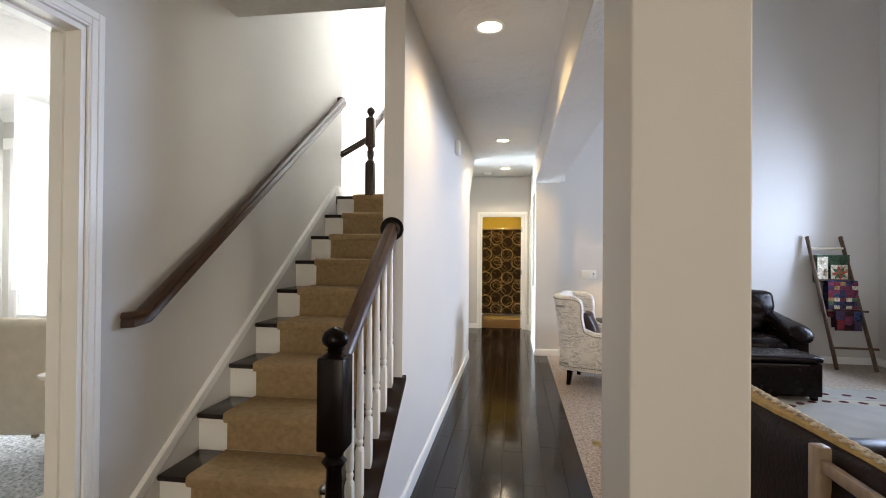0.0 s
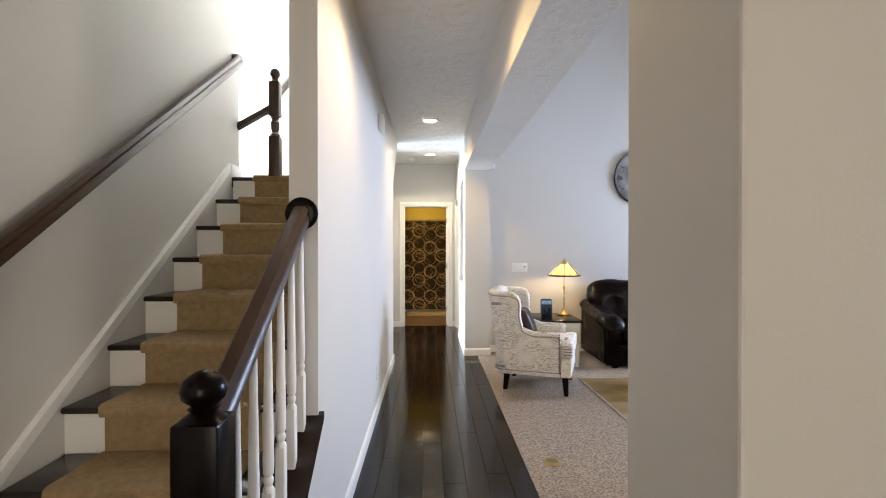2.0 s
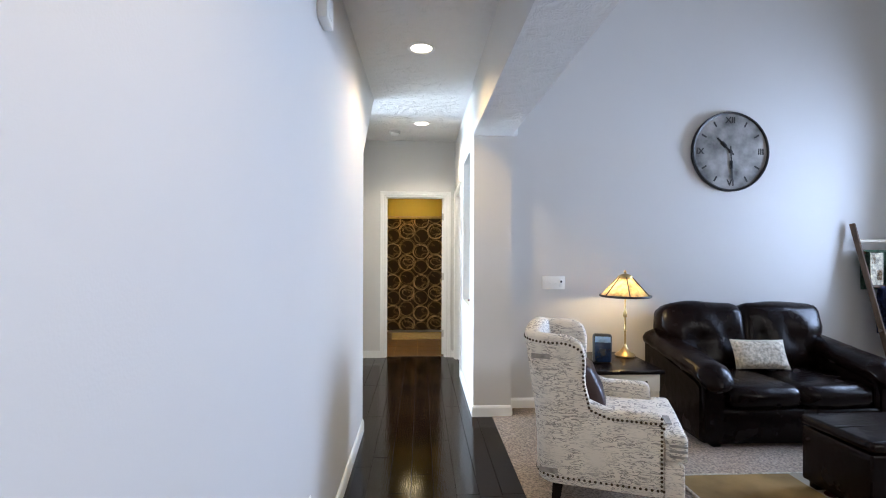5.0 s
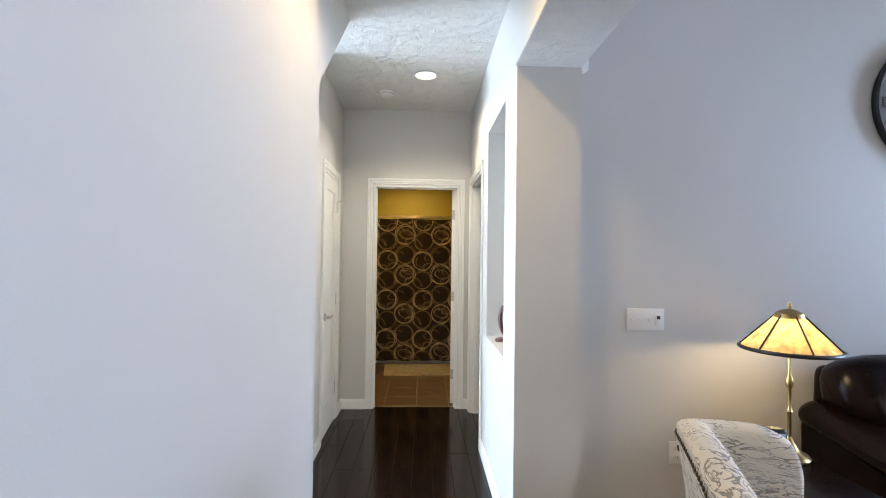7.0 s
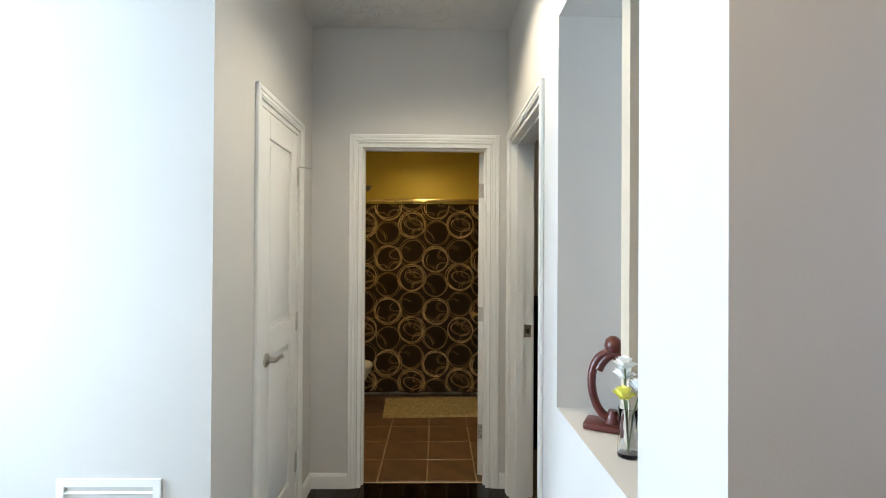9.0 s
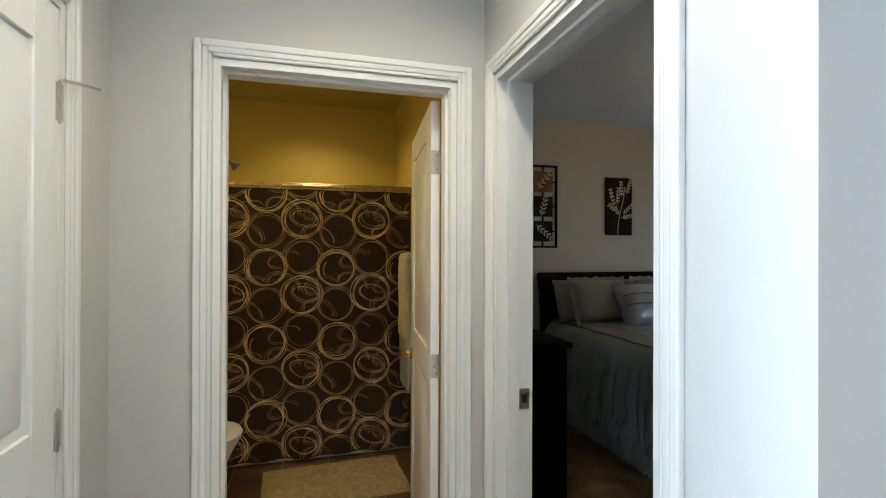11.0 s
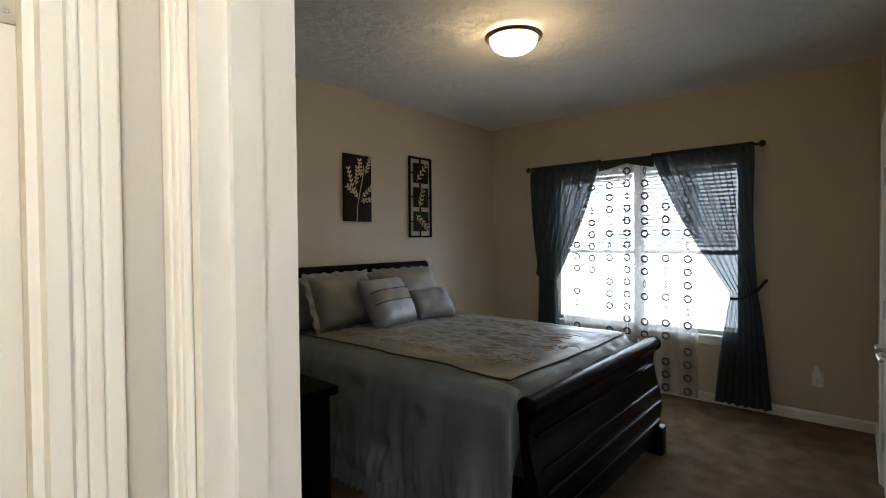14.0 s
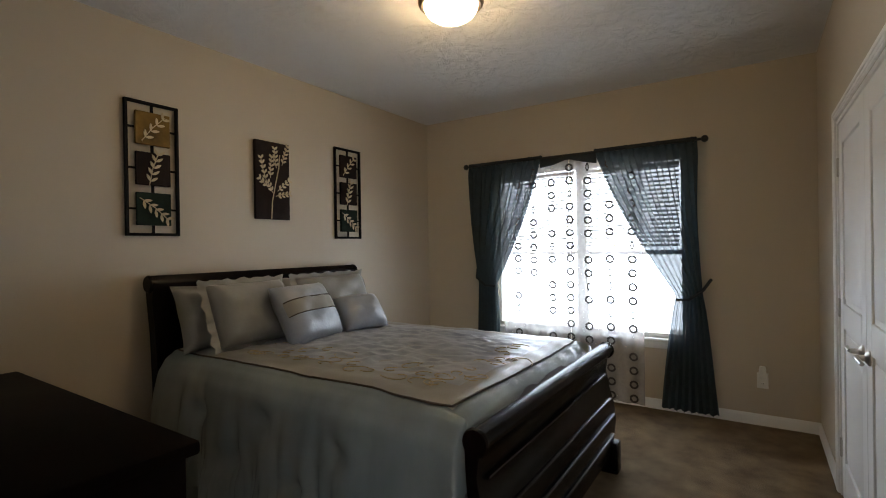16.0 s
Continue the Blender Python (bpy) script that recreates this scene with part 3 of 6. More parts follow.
def turned_post(name, x, y, z0, z1, s, mat, parent, ball=True, lower=0.2, upper=0.33):
    """A newel: square block, turned shaft, square block and a ball on top."""
    post = part(name, joined(boxes((-s, -s, 0, s, s, lower), r=0.006), boxes((-s, -s, z1 - z0 - upper, s, s, z1 - z0), r=0.008),
                lathe([(s * 0.9, lower - 0.01), (s * 0.95, lower + 0.012), (s * 0.6, lower + 0.03), (s * 0.8, lower + 0.06), (s * 0.85, lower + 0.10), (s * 0.62, (lower + z1 - z0 - upper) / 2 + 0.05), (s * 0.55, z1 - z0 - upper - 0.07), (s * 0.9, z1 - z0 - upper - 0.045), (s * 0.6, z1 - z0 - upper - 0.025), (s * 0.92, z1 - z0 - upper + 0.005)], 20)), mat, parent)
    post.location = (x, y, z0)
    if ball:
        top = part("finial", lathe([(s * 0.95, 0), (s * 0.62, 0.012), (s * 0.5, 0.018), (s * 0.66, 0.022), (s * 0.5, 0.028), (s * 0.9, 0.045), (s * 0.98, 0.062), (s * 0.8, 0.085), (s * 0.35, 0.1), (s * 0.05, 0.104)], 24), mat, post)
        top.location = (0, 0, z1 - z0)
    return post


turned_post("newel", -0.607, 0.995, 0.0, 0.99, 0.05, M["black_wood"], stairs)
turned_post("landing_newel", -1.27, 3.54, 1.875, 2.58, 0.04, M["rail_wood"], stairs, upper=0.26, lower=0.30)
for k in range(6):
    y = 1.157 + 0.12 * k
    zb, zt = 0.12 + (y - 0.96) * 0.70, 1.46 + (y - 1.79) * 0.695
    bal = part("baluster", joined(boxes((-0.016, -0.016, -0.03, 0.016, 0.016, 0.20), r=0.003, seg=1),
               lathe([(0.016, 0.195), (0.017, 0.205), (0.011, 0.215), (0.015, 0.225), (0.0155, 0.235), (0.011, 0.243), (0.0155, 0.252), (0.017, 0.29), (0.0145, 0.42), (0.010, zt - zb - 0.02), (0.010, zt - zb)], 14)), M["trim"], stairs, "white turned baluster")
    bal.location = (-0.605, y, zb)


def rail_bar(points, w, h, bm=None):
    """A moulded handrail section swept along a straight or bent line."""
    sec = [(-0.5, -0.5), (0.5, -0.5), (0.5, -0.15), (0.38, 0.0), (0.5, 0.22), (0.3, 0.46), (0, 0.5), (-0.3, 0.46), (-0.5, 0.22), (-0.38, 0.0), (-0.5, -0.15)]
    bm = bm or bmesh.new()
    pts = [Vector(p) for p in points]
    rings = []
    for i, p in enumerate(pts):
        d = (pts[min(i + 1, len(pts) - 1)] - pts[max(i - 1, 0)]).normalized()
        side = d.cross(Vector((0, 0, 1))).normalized()
        up = side.cross(d)
        rings.append([bm.verts.new(p + side * (a * w) + up * (b * h)) for a, b in sec])
    for a, b in zip(rings, rings[1:]):
        for k in range(len(sec)):
            j = (k + 1) % len(sec)
            bm.faces.new((a[k], a[j], b[j], b[k]))
    bm.faces.new(rings[0][::-1]), bm.faces.new(rings[-1])
    bmesh.ops.recalc_face_normals(bm, faces=bm.faces)
    return bm


part("handrail", rail_bar([(-0.61, 1.035, 0.966), (-0.61, 1.785, 1.487)], 0.062, 0.064), M["rail_wood"], stairs, "dark walnut handrail")
part("rosette", turned(lathe([(0.062, 0), (0.062, 0.012), (0.053, 0.020), (0.042, 0.022)], 32), Matrix.Translation((-0.61, 1.80, 1.485)) @ pose(0, 0, 0, 90, 0, 0)), M["black_wood"], stairs, "round dark rail rosette")
part("landing_rail", rail_bar([(-1.78, 3.76, 2.22), (-1.30, 3.555, 2.40)], 0.045, 0.05), M["rail_wood"], stairs)
part("upper_rail", rail_bar([(-1.265, 3.57, 2.50), (-1.12, 4.30, 3.15)], 0.045, 0.05), M["rail_wood"], stairs)
wall_rail = thing("wall_handrail", pose(0, 0, 0), "dark stained wooden handrail on wall brackets", "handrail")
part("rail", rail_bar([(-1.595, 1.15, 1.069), (-1.55, 1.155, 1.073), (-1.538, 1.18, 1.083), (-1.538, 3.56, 2.75), (-1.55, 3.585, 2.766), (-1.598, 3.59, 2.768)], 0.056, 0.066), M["rail_wood"], wall_rail)
for y in (1.45, 2.35, 3.25):
    z = 1.083 + (y - 1.18) * 0.70
    br = part("bracket", tube([(-1.60, y, z - 0.075), (-1.56, y, z - 0.075), (-1.54, y, z - 0.06), (-1.538, y, z - 0.03)], 0.006, 8), M["nickel"], wall_rail, "small metal rail bracket")
    part("rose", turned(lathe([(0.02, 0), (0.02, 0.004), (0.01, 0.008)], 14), Matrix.Translation((-1.60, y, z - 0.075)) @ pose(0, 0, 0, 0, 90, 0)), M["nickel"], br)

# ---- hall fittings ----


def recessed_light(x, y, z=H):
    ob = thing("recessed_light", pose(x, y, z), "lit recessed ceiling light with a white trim ring", "ceiling light", "hall downlights")
    part("trim_ring", lathe([(0.072, 0.0), (0.092, -0.001), (0.095, -0.005), (0.088, -0.010), (0.074, -0.008), (0.0725, -0.003)], 32), M["trim"], ob)
    part("lens", lathe([(0.071, -0.003), (0.06, -0.006), (0.03, -0.0085), (0.001, -0.009)], 32), M["lamp_glow"], ob, "bright frosted lens")
    return ob


for spot in ((-0.13, 2.25), (-0.115, 5.2), (-0.11, 7.14)):
    recessed_light(*spot)
recessed_light(-0.25, 9.95, H - 0.06)
sm = thing("smoke_detector", pose(-0.42, 7.54, H), "round white smoke detector on the ceiling", "smoke detector")
part("base", lathe([(0.068, 0), (0.068, -0.008), (0.062, -0.011)], 28), M["plastic"], sm)
part("cover", lathe([(0.055, -0.008), (0.056, -0.024), (0.045, -0.034), (0.02, -0.038), (0.001, -0.039)], 28), M["plastic"], sm)
ch = thing("door_chime", pose(-0.55, 4.03, 2.39), "off-white door chime box on the hall wall", "door chime")
part("cover", boxes((0, -0.07, -0.055, 0.045, 0.07, 0.075), r=0.008), M["plastic"], ch)
part("grille", boxes((0.045, -0.03, -0.035, 0.048, 0.03, 0.045), r=0.001), M["trim"], ch)


def wall_plate(name, m, w, h, label, category):
    ob = thing(name, m, label, category)
    part("plate", boxes((-w / 2, -0.006, -h / 2, w / 2, 0, h / 2), r=0.0025), M["plastic"], ob)
    return ob


def outlet(name, m, label="white duplex outlet on the wall"):
    ob = wall_plate(name, m, 0.072, 0.116, label, "outlet")
    for dz in (-0.022, 0.022):
        so = part("socket", boxes((-0.016, -0.008, dz - 0.014, 0.016, -0.005, dz + 0.014), r=0.0012), M["plastic"], ob)
        for dx in (-0.006, 0.006):
            # slots are not cut; black slips paint the shade inside them
            part("slot", boxes((dx - 0.001, -0.0085, dz - 0.005, dx + 0.001, -0.0078, dz + 0.005)), M["black"], so)
    return ob


outlet("wall_outlet", pose(-0.55, 3.83, 0.34, 0, 0, 90))
outlet("wall_outlet", pose(1.20, 6.04, 0.40), "white duplex outlet behind the end table")
sw = wall_plate("switch_plate", pose(1.036, 6.04, 1.083), 0.198, 0.112, "white four-gang switch plate on the wall", "light switch")
for i in range(3):
    part("toggle", boxes((-0.075 + 0.046 * i - 0.006, -0.016, -0.008, -0.075 + 0.046 * i + 0.006, -0.005, 0.006), r=0.002), M["plastic"], sw)
dm = part("dimmer", boxes((0.05, -0.009, -0.033, 0.083, -0.005, 0.033), r=0.002), M["trim"], sw, "slide dimmer with a dark thumb")
part("thumb", boxes((0.058, -0.014, 0.002, 0.074, -0.008, 0.02), r=0.001), M["black"], dm)
ms = thing("motion_sensor", pose(0.675, 6.02, 2.375), "small white corner motion sensor beside the header", "sensor")
part("body", boxes((-0.035, -0.05, -0.03, 0.035, 0.02, 0.05), r=0.01), M["plastic"], ms)
part("lens", boxes((-0.02, -0.056, -0.02, 0.02, -0.048, 0.015), r=0.003), M["trim"], ms)
vent = thing("return_vent", pose(-1.18, 6.75, 0.38), "white louvred return air grille on the wall", "vent")
part("frame", boxes((-0.17, -0.008, -0.27, -0.145, 0, 0.27), (0.145, -0.008, -0.27, 0.17, 0, 0.27), (-0.145, -0.008, 0.245, 0.145, 0, 0.27), (-0.145, -0.008, -0.27, 0.145, 0, -0.245)), M["trim"], vent)
slat = mesh_of("slat", turned(boxes((-0.145, -0.007, -0.006, 0.145, 0.004, -0.004)), pose(0, 0, 0, 25, 0, 0)), M["trim"])
for i in range(20):
    piece("slat", slat, vent, 0, -0.004, -0.235 + 0.0245 * i)
# figurine in the niche
M["red_wood"] = material("oxblood_figurine", (0.085, 0.018, 0.014), 0.3, vary=0.25, scale=12)
def loop_arm(side):
    pts = []
    for i in range(21):
        a = math.pi * (-0.5 + 1.35 * i / 20)
        pts.append((side * (0.012 + 0.062 * math.cos(a) * (0.75 + 0.25 * i / 20)), 0.135 + 0.098 * math.sin(a), 0))
    return turned(tube(pts, 0.0135, 12), pose(0, 0, 0, 90, 0, 90))


fig = part("figurine", joined(boxes((-0.045, -0.085, 0, 0.045, 0.085, 0.022), r=0.008), loop_arm(1), loop_arm(-1),
    lathe([(0.03, 0.015), (0.022, 0.03), (0.016, 0.045), (0.014, 0.06)], 16),
    lathe([(0.001, 0.0), (0.02, 0.007), (0.027, 0.026), (0.022, 0.045), (0.010, 0.055), (0.001, 0.056)], 16, (0, 0.0, 0.232))), M["red_wood"], None)
fig.matrix_basis = pose(0.44, 6.62, NZ0, 0, 0, 62)
tagged(fig, "dark red abstract heart-shaped figurine in the niche", "figurine")
M["petal"] = material("white_petal", (0.8, 0.8, 0.78), 0.6, vary=0.06, scale=20)
M["petal_y"] = material("yellow_petal", (0.72, 0.68, 0.12), 0.6, vary=0.1, scale=20)
M["stem"] = material("green_stem", (0.08, 0.12, 0.04), 0.6)
fl = thing("artificial_flowers", pose(0.41, 6.43, NZ0), "white and yellow artificial flowers in a clear vase", "flowers")
part("vase", lathe([(0.028, 0), (0.03, 0.01), (0.022, 0.08), (0.026, 0.13), (0.024, 0.128), (0.02, 0.08), (0.025, 0.012), (0.001, 0.01)], 18), M["glass"], fl)
for i, (dx, dy, dz, mt) in enumerate(((0, 0.03, 0.20, "petal"), (-0.02, -0.02, 0.16, "petal_y"), (0.01, -0.05, 0.19, "petal"), (-0.01, 0.0, 0.235, "petal"))):
    part("stalk", tube([(0, 0, 0.012), (dx * 0.4, dy * 0.4, dz * 0.6), (dx, dy, dz)], 0.002, 6), M["stem"], fl)
    b = bmesh.new()
    for k in range(9):
        a, tilt = k * 2.4, 25 + 7 * k
        p = turned(cushion(0.035, 0.028, 0.006, 4), Matrix.Translation((dx, dy, dz)) @ pose(0, 0, 0, 0, 0, math.degrees(a)) @ pose(0, 0, 0, 0, -tilt, 0) @ pose(0.016, 0, 0))
        b = joined(b, p)
    part("bloom", b, M[mt], fl)

# hall floor boards
boards = tagged(new("floor_wood_hall", mesh_of("floor_bed", boxes((-1.6, -3.0, -0.012, 0.475, 8.125, -0.006), (-3.9, 5.57, -0.012, -1.6, 6.75, -0.006)), M["gap"])), "dark espresso hardwood floor boards", "floor", kind="structure")
rng = random.Random(4)
meshes = {}
for L in (0.9, 1.2, 1.5):
    meshes[L] = mesh_of("board", boxes((0.0009, 0.0009, -0.008, 0.1272, L - 0.0009, 0), r=0.0012, seg=1), M["wood_floor"])
for row in range(-9, 8):
    x = -0.55 + 0.1281 * row
    y = -2.0 + rng.random() * 0.9
    stop = 8.1
    while y < stop:
        L = rng.choice((0.9, 1.2, 1.5))
        if y + L > 7.6:
            L = round(8.06 - y, 3)
            stop = y
        if L not in meshes:
            meshes[L] = mesh_of("board", boxes((0.0009, 0.0009, -0.008, 0.1272, L - 0.0009, 0), r=0.0012, seg=1), M["wood_floor"])
        lo, hi = y, y + L
        y += L
        if row < 0 and not (hi < 1.3 or (lo > 5.4 and (x > -0.98 or hi < 7.6))):
            continue
        piece("board", meshes[L], boards, x, lo, 0.0)


# ---- living room ----
def script_fabric():
    """Cream linen printed with rows of handwriting-like strokes."""
    m = material("script_print_linen", (0.72, 0.67, 0.59), 0.9, vary=0.05, scale=8, bump=0.25, bump_scale=300, spec=0.2)
    n, l = m.node_tree.nodes, m.node_tree.links
    tc = n.new("ShaderNodeTexCoord")
    mp = n.new("ShaderNodeMapping")
    mp.inputs["Scale"].default_value = (13, 13, 56)
    l.new(tc.outputs["Object"], mp.inputs[0])
    w = n.new("ShaderNodeTexNoise")
    w.inputs["Scale"].default_value, w.inputs["Detail"].default_value, w.inputs["Distortion"].default_value = 1.0, 3, 1.6
    l.new(mp.outputs[0], w.inputs["Vector"])
    r = n.new("ShaderNodeValToRGB")
    e = r.color_ramp.elements
    e[0].position, e[0].color = 0.445, (0, 0, 0, 1)
    e[1].position, e[1].color = 0.465, (1, 1, 1, 1)
    x = e.new(0.507)
    x.color = (1, 1, 1, 1)
    x = e.new(0.527)
    x.color = (0, 0, 0, 1)
    l.new(w.outputs[0], r.inputs[0])
    big = n.new("ShaderNodeTexNoise")
    big.inputs["Scale"].default_value = 7
    l.new(tc.outputs["Object"], big.inputs["Vector"])
    cut = n.new("ShaderNodeMapRange")
    cut.inputs[1].default_value, cut.inputs[2].default_value, cut.inputs[4].default_value = 0.30, 0.50, 0.72
    l.new(big.outputs[0], cut.inputs[0])
    mul = n.new("ShaderNodeMath")
    mul.operation = "MULTIPLY"
    l.new(r.outputs[0], mul.inputs[0]), l.new(cut.outputs[0], mul.inputs[1])
    b = n["Principled BSDF"]
    src = b.inputs["Base Color"].links[0].from_socket
    mix = n.new("ShaderNodeMix")
    mix.data_type = "RGBA"
    l.new(mul.outputs[0], mix.inputs["Factor"]), l.new(src, mix.inputs[6])
    mix.inputs[7].default_value = (0.13, 0.12, 0.115, 1)
    l.new(mix.outputs[2], b.inputs["Base Color"])
    return m


M["script"] = script_fabric()
M["nail"] = material("antique_brass_nail", (0.07, 0.05, 0.03), 0.35, 0.8, vary=0.2, scale=30)
M["stamp"] = material("grey_print", (0.28, 0.26, 0.24), 0.9, vary=0.3, scale=30)
M["leather"] = material("espresso_leather", (0.006, 0.003, 0.0026), 0.27, vary=0.3, scale=6, bump=0.38, bump_scale=15, spec=0.12)
M["brown_leather"] = material("brown_leather", (0.010, 0.005, 0.004), 0.36, vary=0.25, scale=6, bump=0.2, bump_scale=50, spec=0.06)
M["pillow_leather"] = material("chestnut_leather", (0.030, 0.011, 0.010), 0.4, vary=0.25, scale=6, bump=0.2, bump_scale=50, spec=0.2)
M["cream"] = material("cream_weave", (0.46, 0.41, 0.33), 0.9, vary=0.5, scale=45, bump=0.6, bump_scale=120)
M["cream_paint"] = material("cream_paint", (0.66, 0.60, 0.48), 0.45, vary=0.05, scale=6)


def puff(x0, y0, z0, x1, y1, z1, r=0.05, sub=2, wob=0.008, seed=0.0, bulge=0.02):
    """A soft upholstered block with rounded edges and slight creases."""
    bm = boxes((x0, y0, z0, x1, y1, z1), r=r, seg=3)
    bmesh.ops.subdivide_edges(bm, edges=[e for e in bm.edges if e.calc_length() > 0.12], cuts=6, use_grid_fill=True)
    c = Vector(((x0 + x1) / 2, (y0 + y1) / 2, (z0 + z1) / 2))
    h = Vector((abs(x1 - x0) / 2, abs(y1 - y0) / 2, abs(z1 - z0) / 2))
    for v in bm.verts:
        d = v.co - c
        u = [min(1, abs(d[i]) / h[i]) for i in range(3)]
        for i in range(3):
            j, k = (i + 1) % 3, (i + 2) % 3
            if u[i] > 0.9:
                v.co[i] += math.copysign(bulge * (1 - u[j] ** 2) * (1 - u[k] ** 2), d[i])
        v.co += Vector((noise.noise(v.co * 6 + Vector((seed, 0, 0))), noise.noise(v.co * 6 + Vector((0, seed, 7))), noise.noise(v.co * 6 + Vector((3, 0, seed))))) * wob
    bmesh.ops.recalc_face_normals(bm, faces=bm.faces)
    return bm


def tapered_leg(x, y, h, s0, s1, sx=0, sy=0):
    bm = bmesh.new()
    lo = [bm.verts.new((x + sx + a * s1, y + sy + b * s1, 0)) for a, b in ((-1, -1), (1, -1), (1, 1), (-1, 1))]
    hi = [bm.verts.new((x + a * s0, y + b * s0, h)) for a, b in ((-1, -1), (1, -1), (1, 1), (-1, 1))]
    bm.faces.new(lo[::-1]), bm.faces.new(hi)
    for i in range(4):
        bm.faces.new((lo[i], lo[(i + 1) % 4], hi[(i + 1) % 4], hi[i]))
    return bm


def armchair(m):
    """A wingback chair: one padded shell swept round back, wings and arms."""
    ob = thing("armchair", m, "cream script-print wingback armchair with nailhead trim", "armchair")
    run = []
    for x in (0.245, 0.242, 0.235, 0.215, 0.18, 0.12, 0.06, 0.0, -0.04, -0.07, -0.09, -0.103, -0.113, -0.120, -0.126, -0.131, -0.136, -0.141, -0.147, -0.154, -0.164, -0.18, -0.20, -0.225, -0.25):
        run.append((x, -0.335, 0.0, -1.0))
    for i in range(1, 10):
        a = math.pi / 2 * i / 9
        run.append((-0.25 - 0.115 * math.sin(a), -0.22 - 0.115 * math.cos(a), -math.sin(a), -math.cos(a)))
    run += [(-0.365, y, -1.0, 0.0) for y in (-0.15, -0.075, 0.0)]
    run += [(x, -y, nx, -ny) for x, y, nx, ny in reversed(run[:-1])]

    def height(x, y):
        if x > -0.09:
            return 0.565 + 0.035 * max(0.0, -x / 0.09) - 0.02 * max(0.0, (x - 0.215) / 0.03) ** 2
        f = min(1.0, max(0.0, (-0.09 - x) / 0.06))
        top = 0.60 + 0.28 * f ** 0.9 + 0.045 * min(1.0, max(0.0, (-0.15 - x) / 0.06)) ** 0.6
        return top + 0.025 * max(0.0, (-x - 0.25) / 0.115) * (1 - (y / 0.34) ** 2)

    def at(x, y, nx, ny, inset, z):
        flare = max(0.0, z - 0.45) / 0.5 * min(1.0, max(0.0, (-0.02 - x) / 0.25))
        wing = min(1.0, max(0.0, (-0.06 - x) / 0.05)) * min(1.0, max(0.0, (x + 0.36) / 0.14))
        roll = min(1.0, max(0.0, (z - 0.66) / 0.2))
        return (x - nx * inset - 0.075 * flare + 0.05 * wing * roll * roll * (3 - 2 * roll), y - ny * inset, z)

    bm = bmesh.new()
    rows, nails = [], []
    t = 0.088
    for x, y, nx, ny in run:
        h = height(x, y)
        ring = [at(x, y, nx, ny, 0.012, 0.17), at(x, y, nx, ny, 0, 0.20)]
        ring += [at(x, y, nx, ny, 0, 0.20 + (h - 0.245) * k / 4) for k in range(1, 5)]
        ring += [at(x, y, nx, ny, 0.003, h - 0.028)]
        ring += [at(x, y, nx, ny, t * (0.5 - 0.5 * math.cos(math.pi * k / 8)), h - 0.022 + 0.026 * math.sin(math.pi * k / 8)) for k in range(1, 8)]
        ring += [at(x, y, nx, ny, t + 0.004, h - 0.05), at(x, y, nx, ny, t + 0.012, (h + 0.42) / 2), at(x, y, nx, ny, t, 0.42), at(x, y, nx, ny, t, 0.17)]
        rows.append([bm.verts.new(p) for p in ring])
        nails.append((Vector(at(x, y, nx, ny, -0.001, h - 0.036)), nx, ny))
    for p, q in zip(rows, rows[1:]):
        for i in range(len(p) - 1):
            bm.faces.new((p[i], p[i + 1], q[i + 1], q[i]))
    bm.faces.new(rows[0]), bm.faces.new(rows[-1])
    bmesh.ops.recalc_face_normals(bm, faces=bm.faces)
    shell = part("backrest", bm, M["script"], ob, smooth=60)
    nail = mesh_of("nail", lathe([(0.0072, 0), (0.0058, 0.003), (0.001, 0.005)], 8), M["nail"], True)
    left = 0.0
    for (p, nx, ny), (q, _, _) in zip(nails, nails[1:]):
        d = (q - p).length
        s = left
        while s < d:
            n_ = new("nail", nail)
            n_.parent = shell
            n_.matrix_basis = Matrix.Translation(p.lerp(q, s / d)) @ pose(0, 0, 0, 0, 0, math.degrees(math.atan2(ny, nx))) @ pose(0, 0, 0, 0, 90, 0)
            s += 0.0215
        left = s - d
    hem = [Vector(at(x, y, nx, ny, -0.001, 0.208)) for x, y, nx, ny in run]
    left = 0.0
    for (p, q), (_, nx, ny) in zip(zip(hem, hem[1:]), nails):
        d = (q - p).length
        s = left
        while s < d:
            n_ = new("nail", nail)
            n_.parent = shell
            n_.matrix_basis = Matrix.Translation(p.lerp(q, s / d)) @ pose(0, 0, 0, 0, 0, math.degrees(math.atan2(ny, nx))) @ pose(0, 0, 0, 0, 90, 0)
            s += 0.026
        left = s - d
    for s in (-1, 1):
        for i in range(17):
            n_ = new("nail", nail)
            n_.parent = shell
            n_.matrix_basis = Matrix.Translation((0.236, s * 0.336, 0.555 - 0.0215 * i)) @ pose(0, 0, 0, -90 * s, 0, 0)
    part("seat_cushion", joined(puff(-0.26, -0.245, 0.34, 0.33, 0.245, 0.48, 0.03, wob=0.003, bulge=0.012), puff(0.247, -0.325, 0.345, 0.355, 0.325, 0.478, 0.025, wob=0.003, bulge=0.006)), M["script"], ob)
    part("seat_frame", boxes((-0.22, -0.246, 0.17, 0.25, 0.246, 0.335), (0.247, -0.328, 0.17, 0.34, 0.328, 0.34), r=0.012), M["script"], ob)
    for x0, z0, x1, z1 in ((-0.385, 0.805, -0.29, 0.83), (-0.345, 0.225, -0.25, 0.25)):
        part("printed_band", boxes((x0, -0.337, z0, x1, -0.334, z1)), M["stamp"], ob)
    for z in (0.375, 0.40, 0.425):
        part("printed_band", boxes((0.27, -0.3335, z, 0.348, -0.325, z + 0.010)), M["stamp"], ob)
    part("printed_band", boxes((0.27, -0.20, 0.4885, 0.30, -0.08, 0.4945)), M["stamp"], ob)
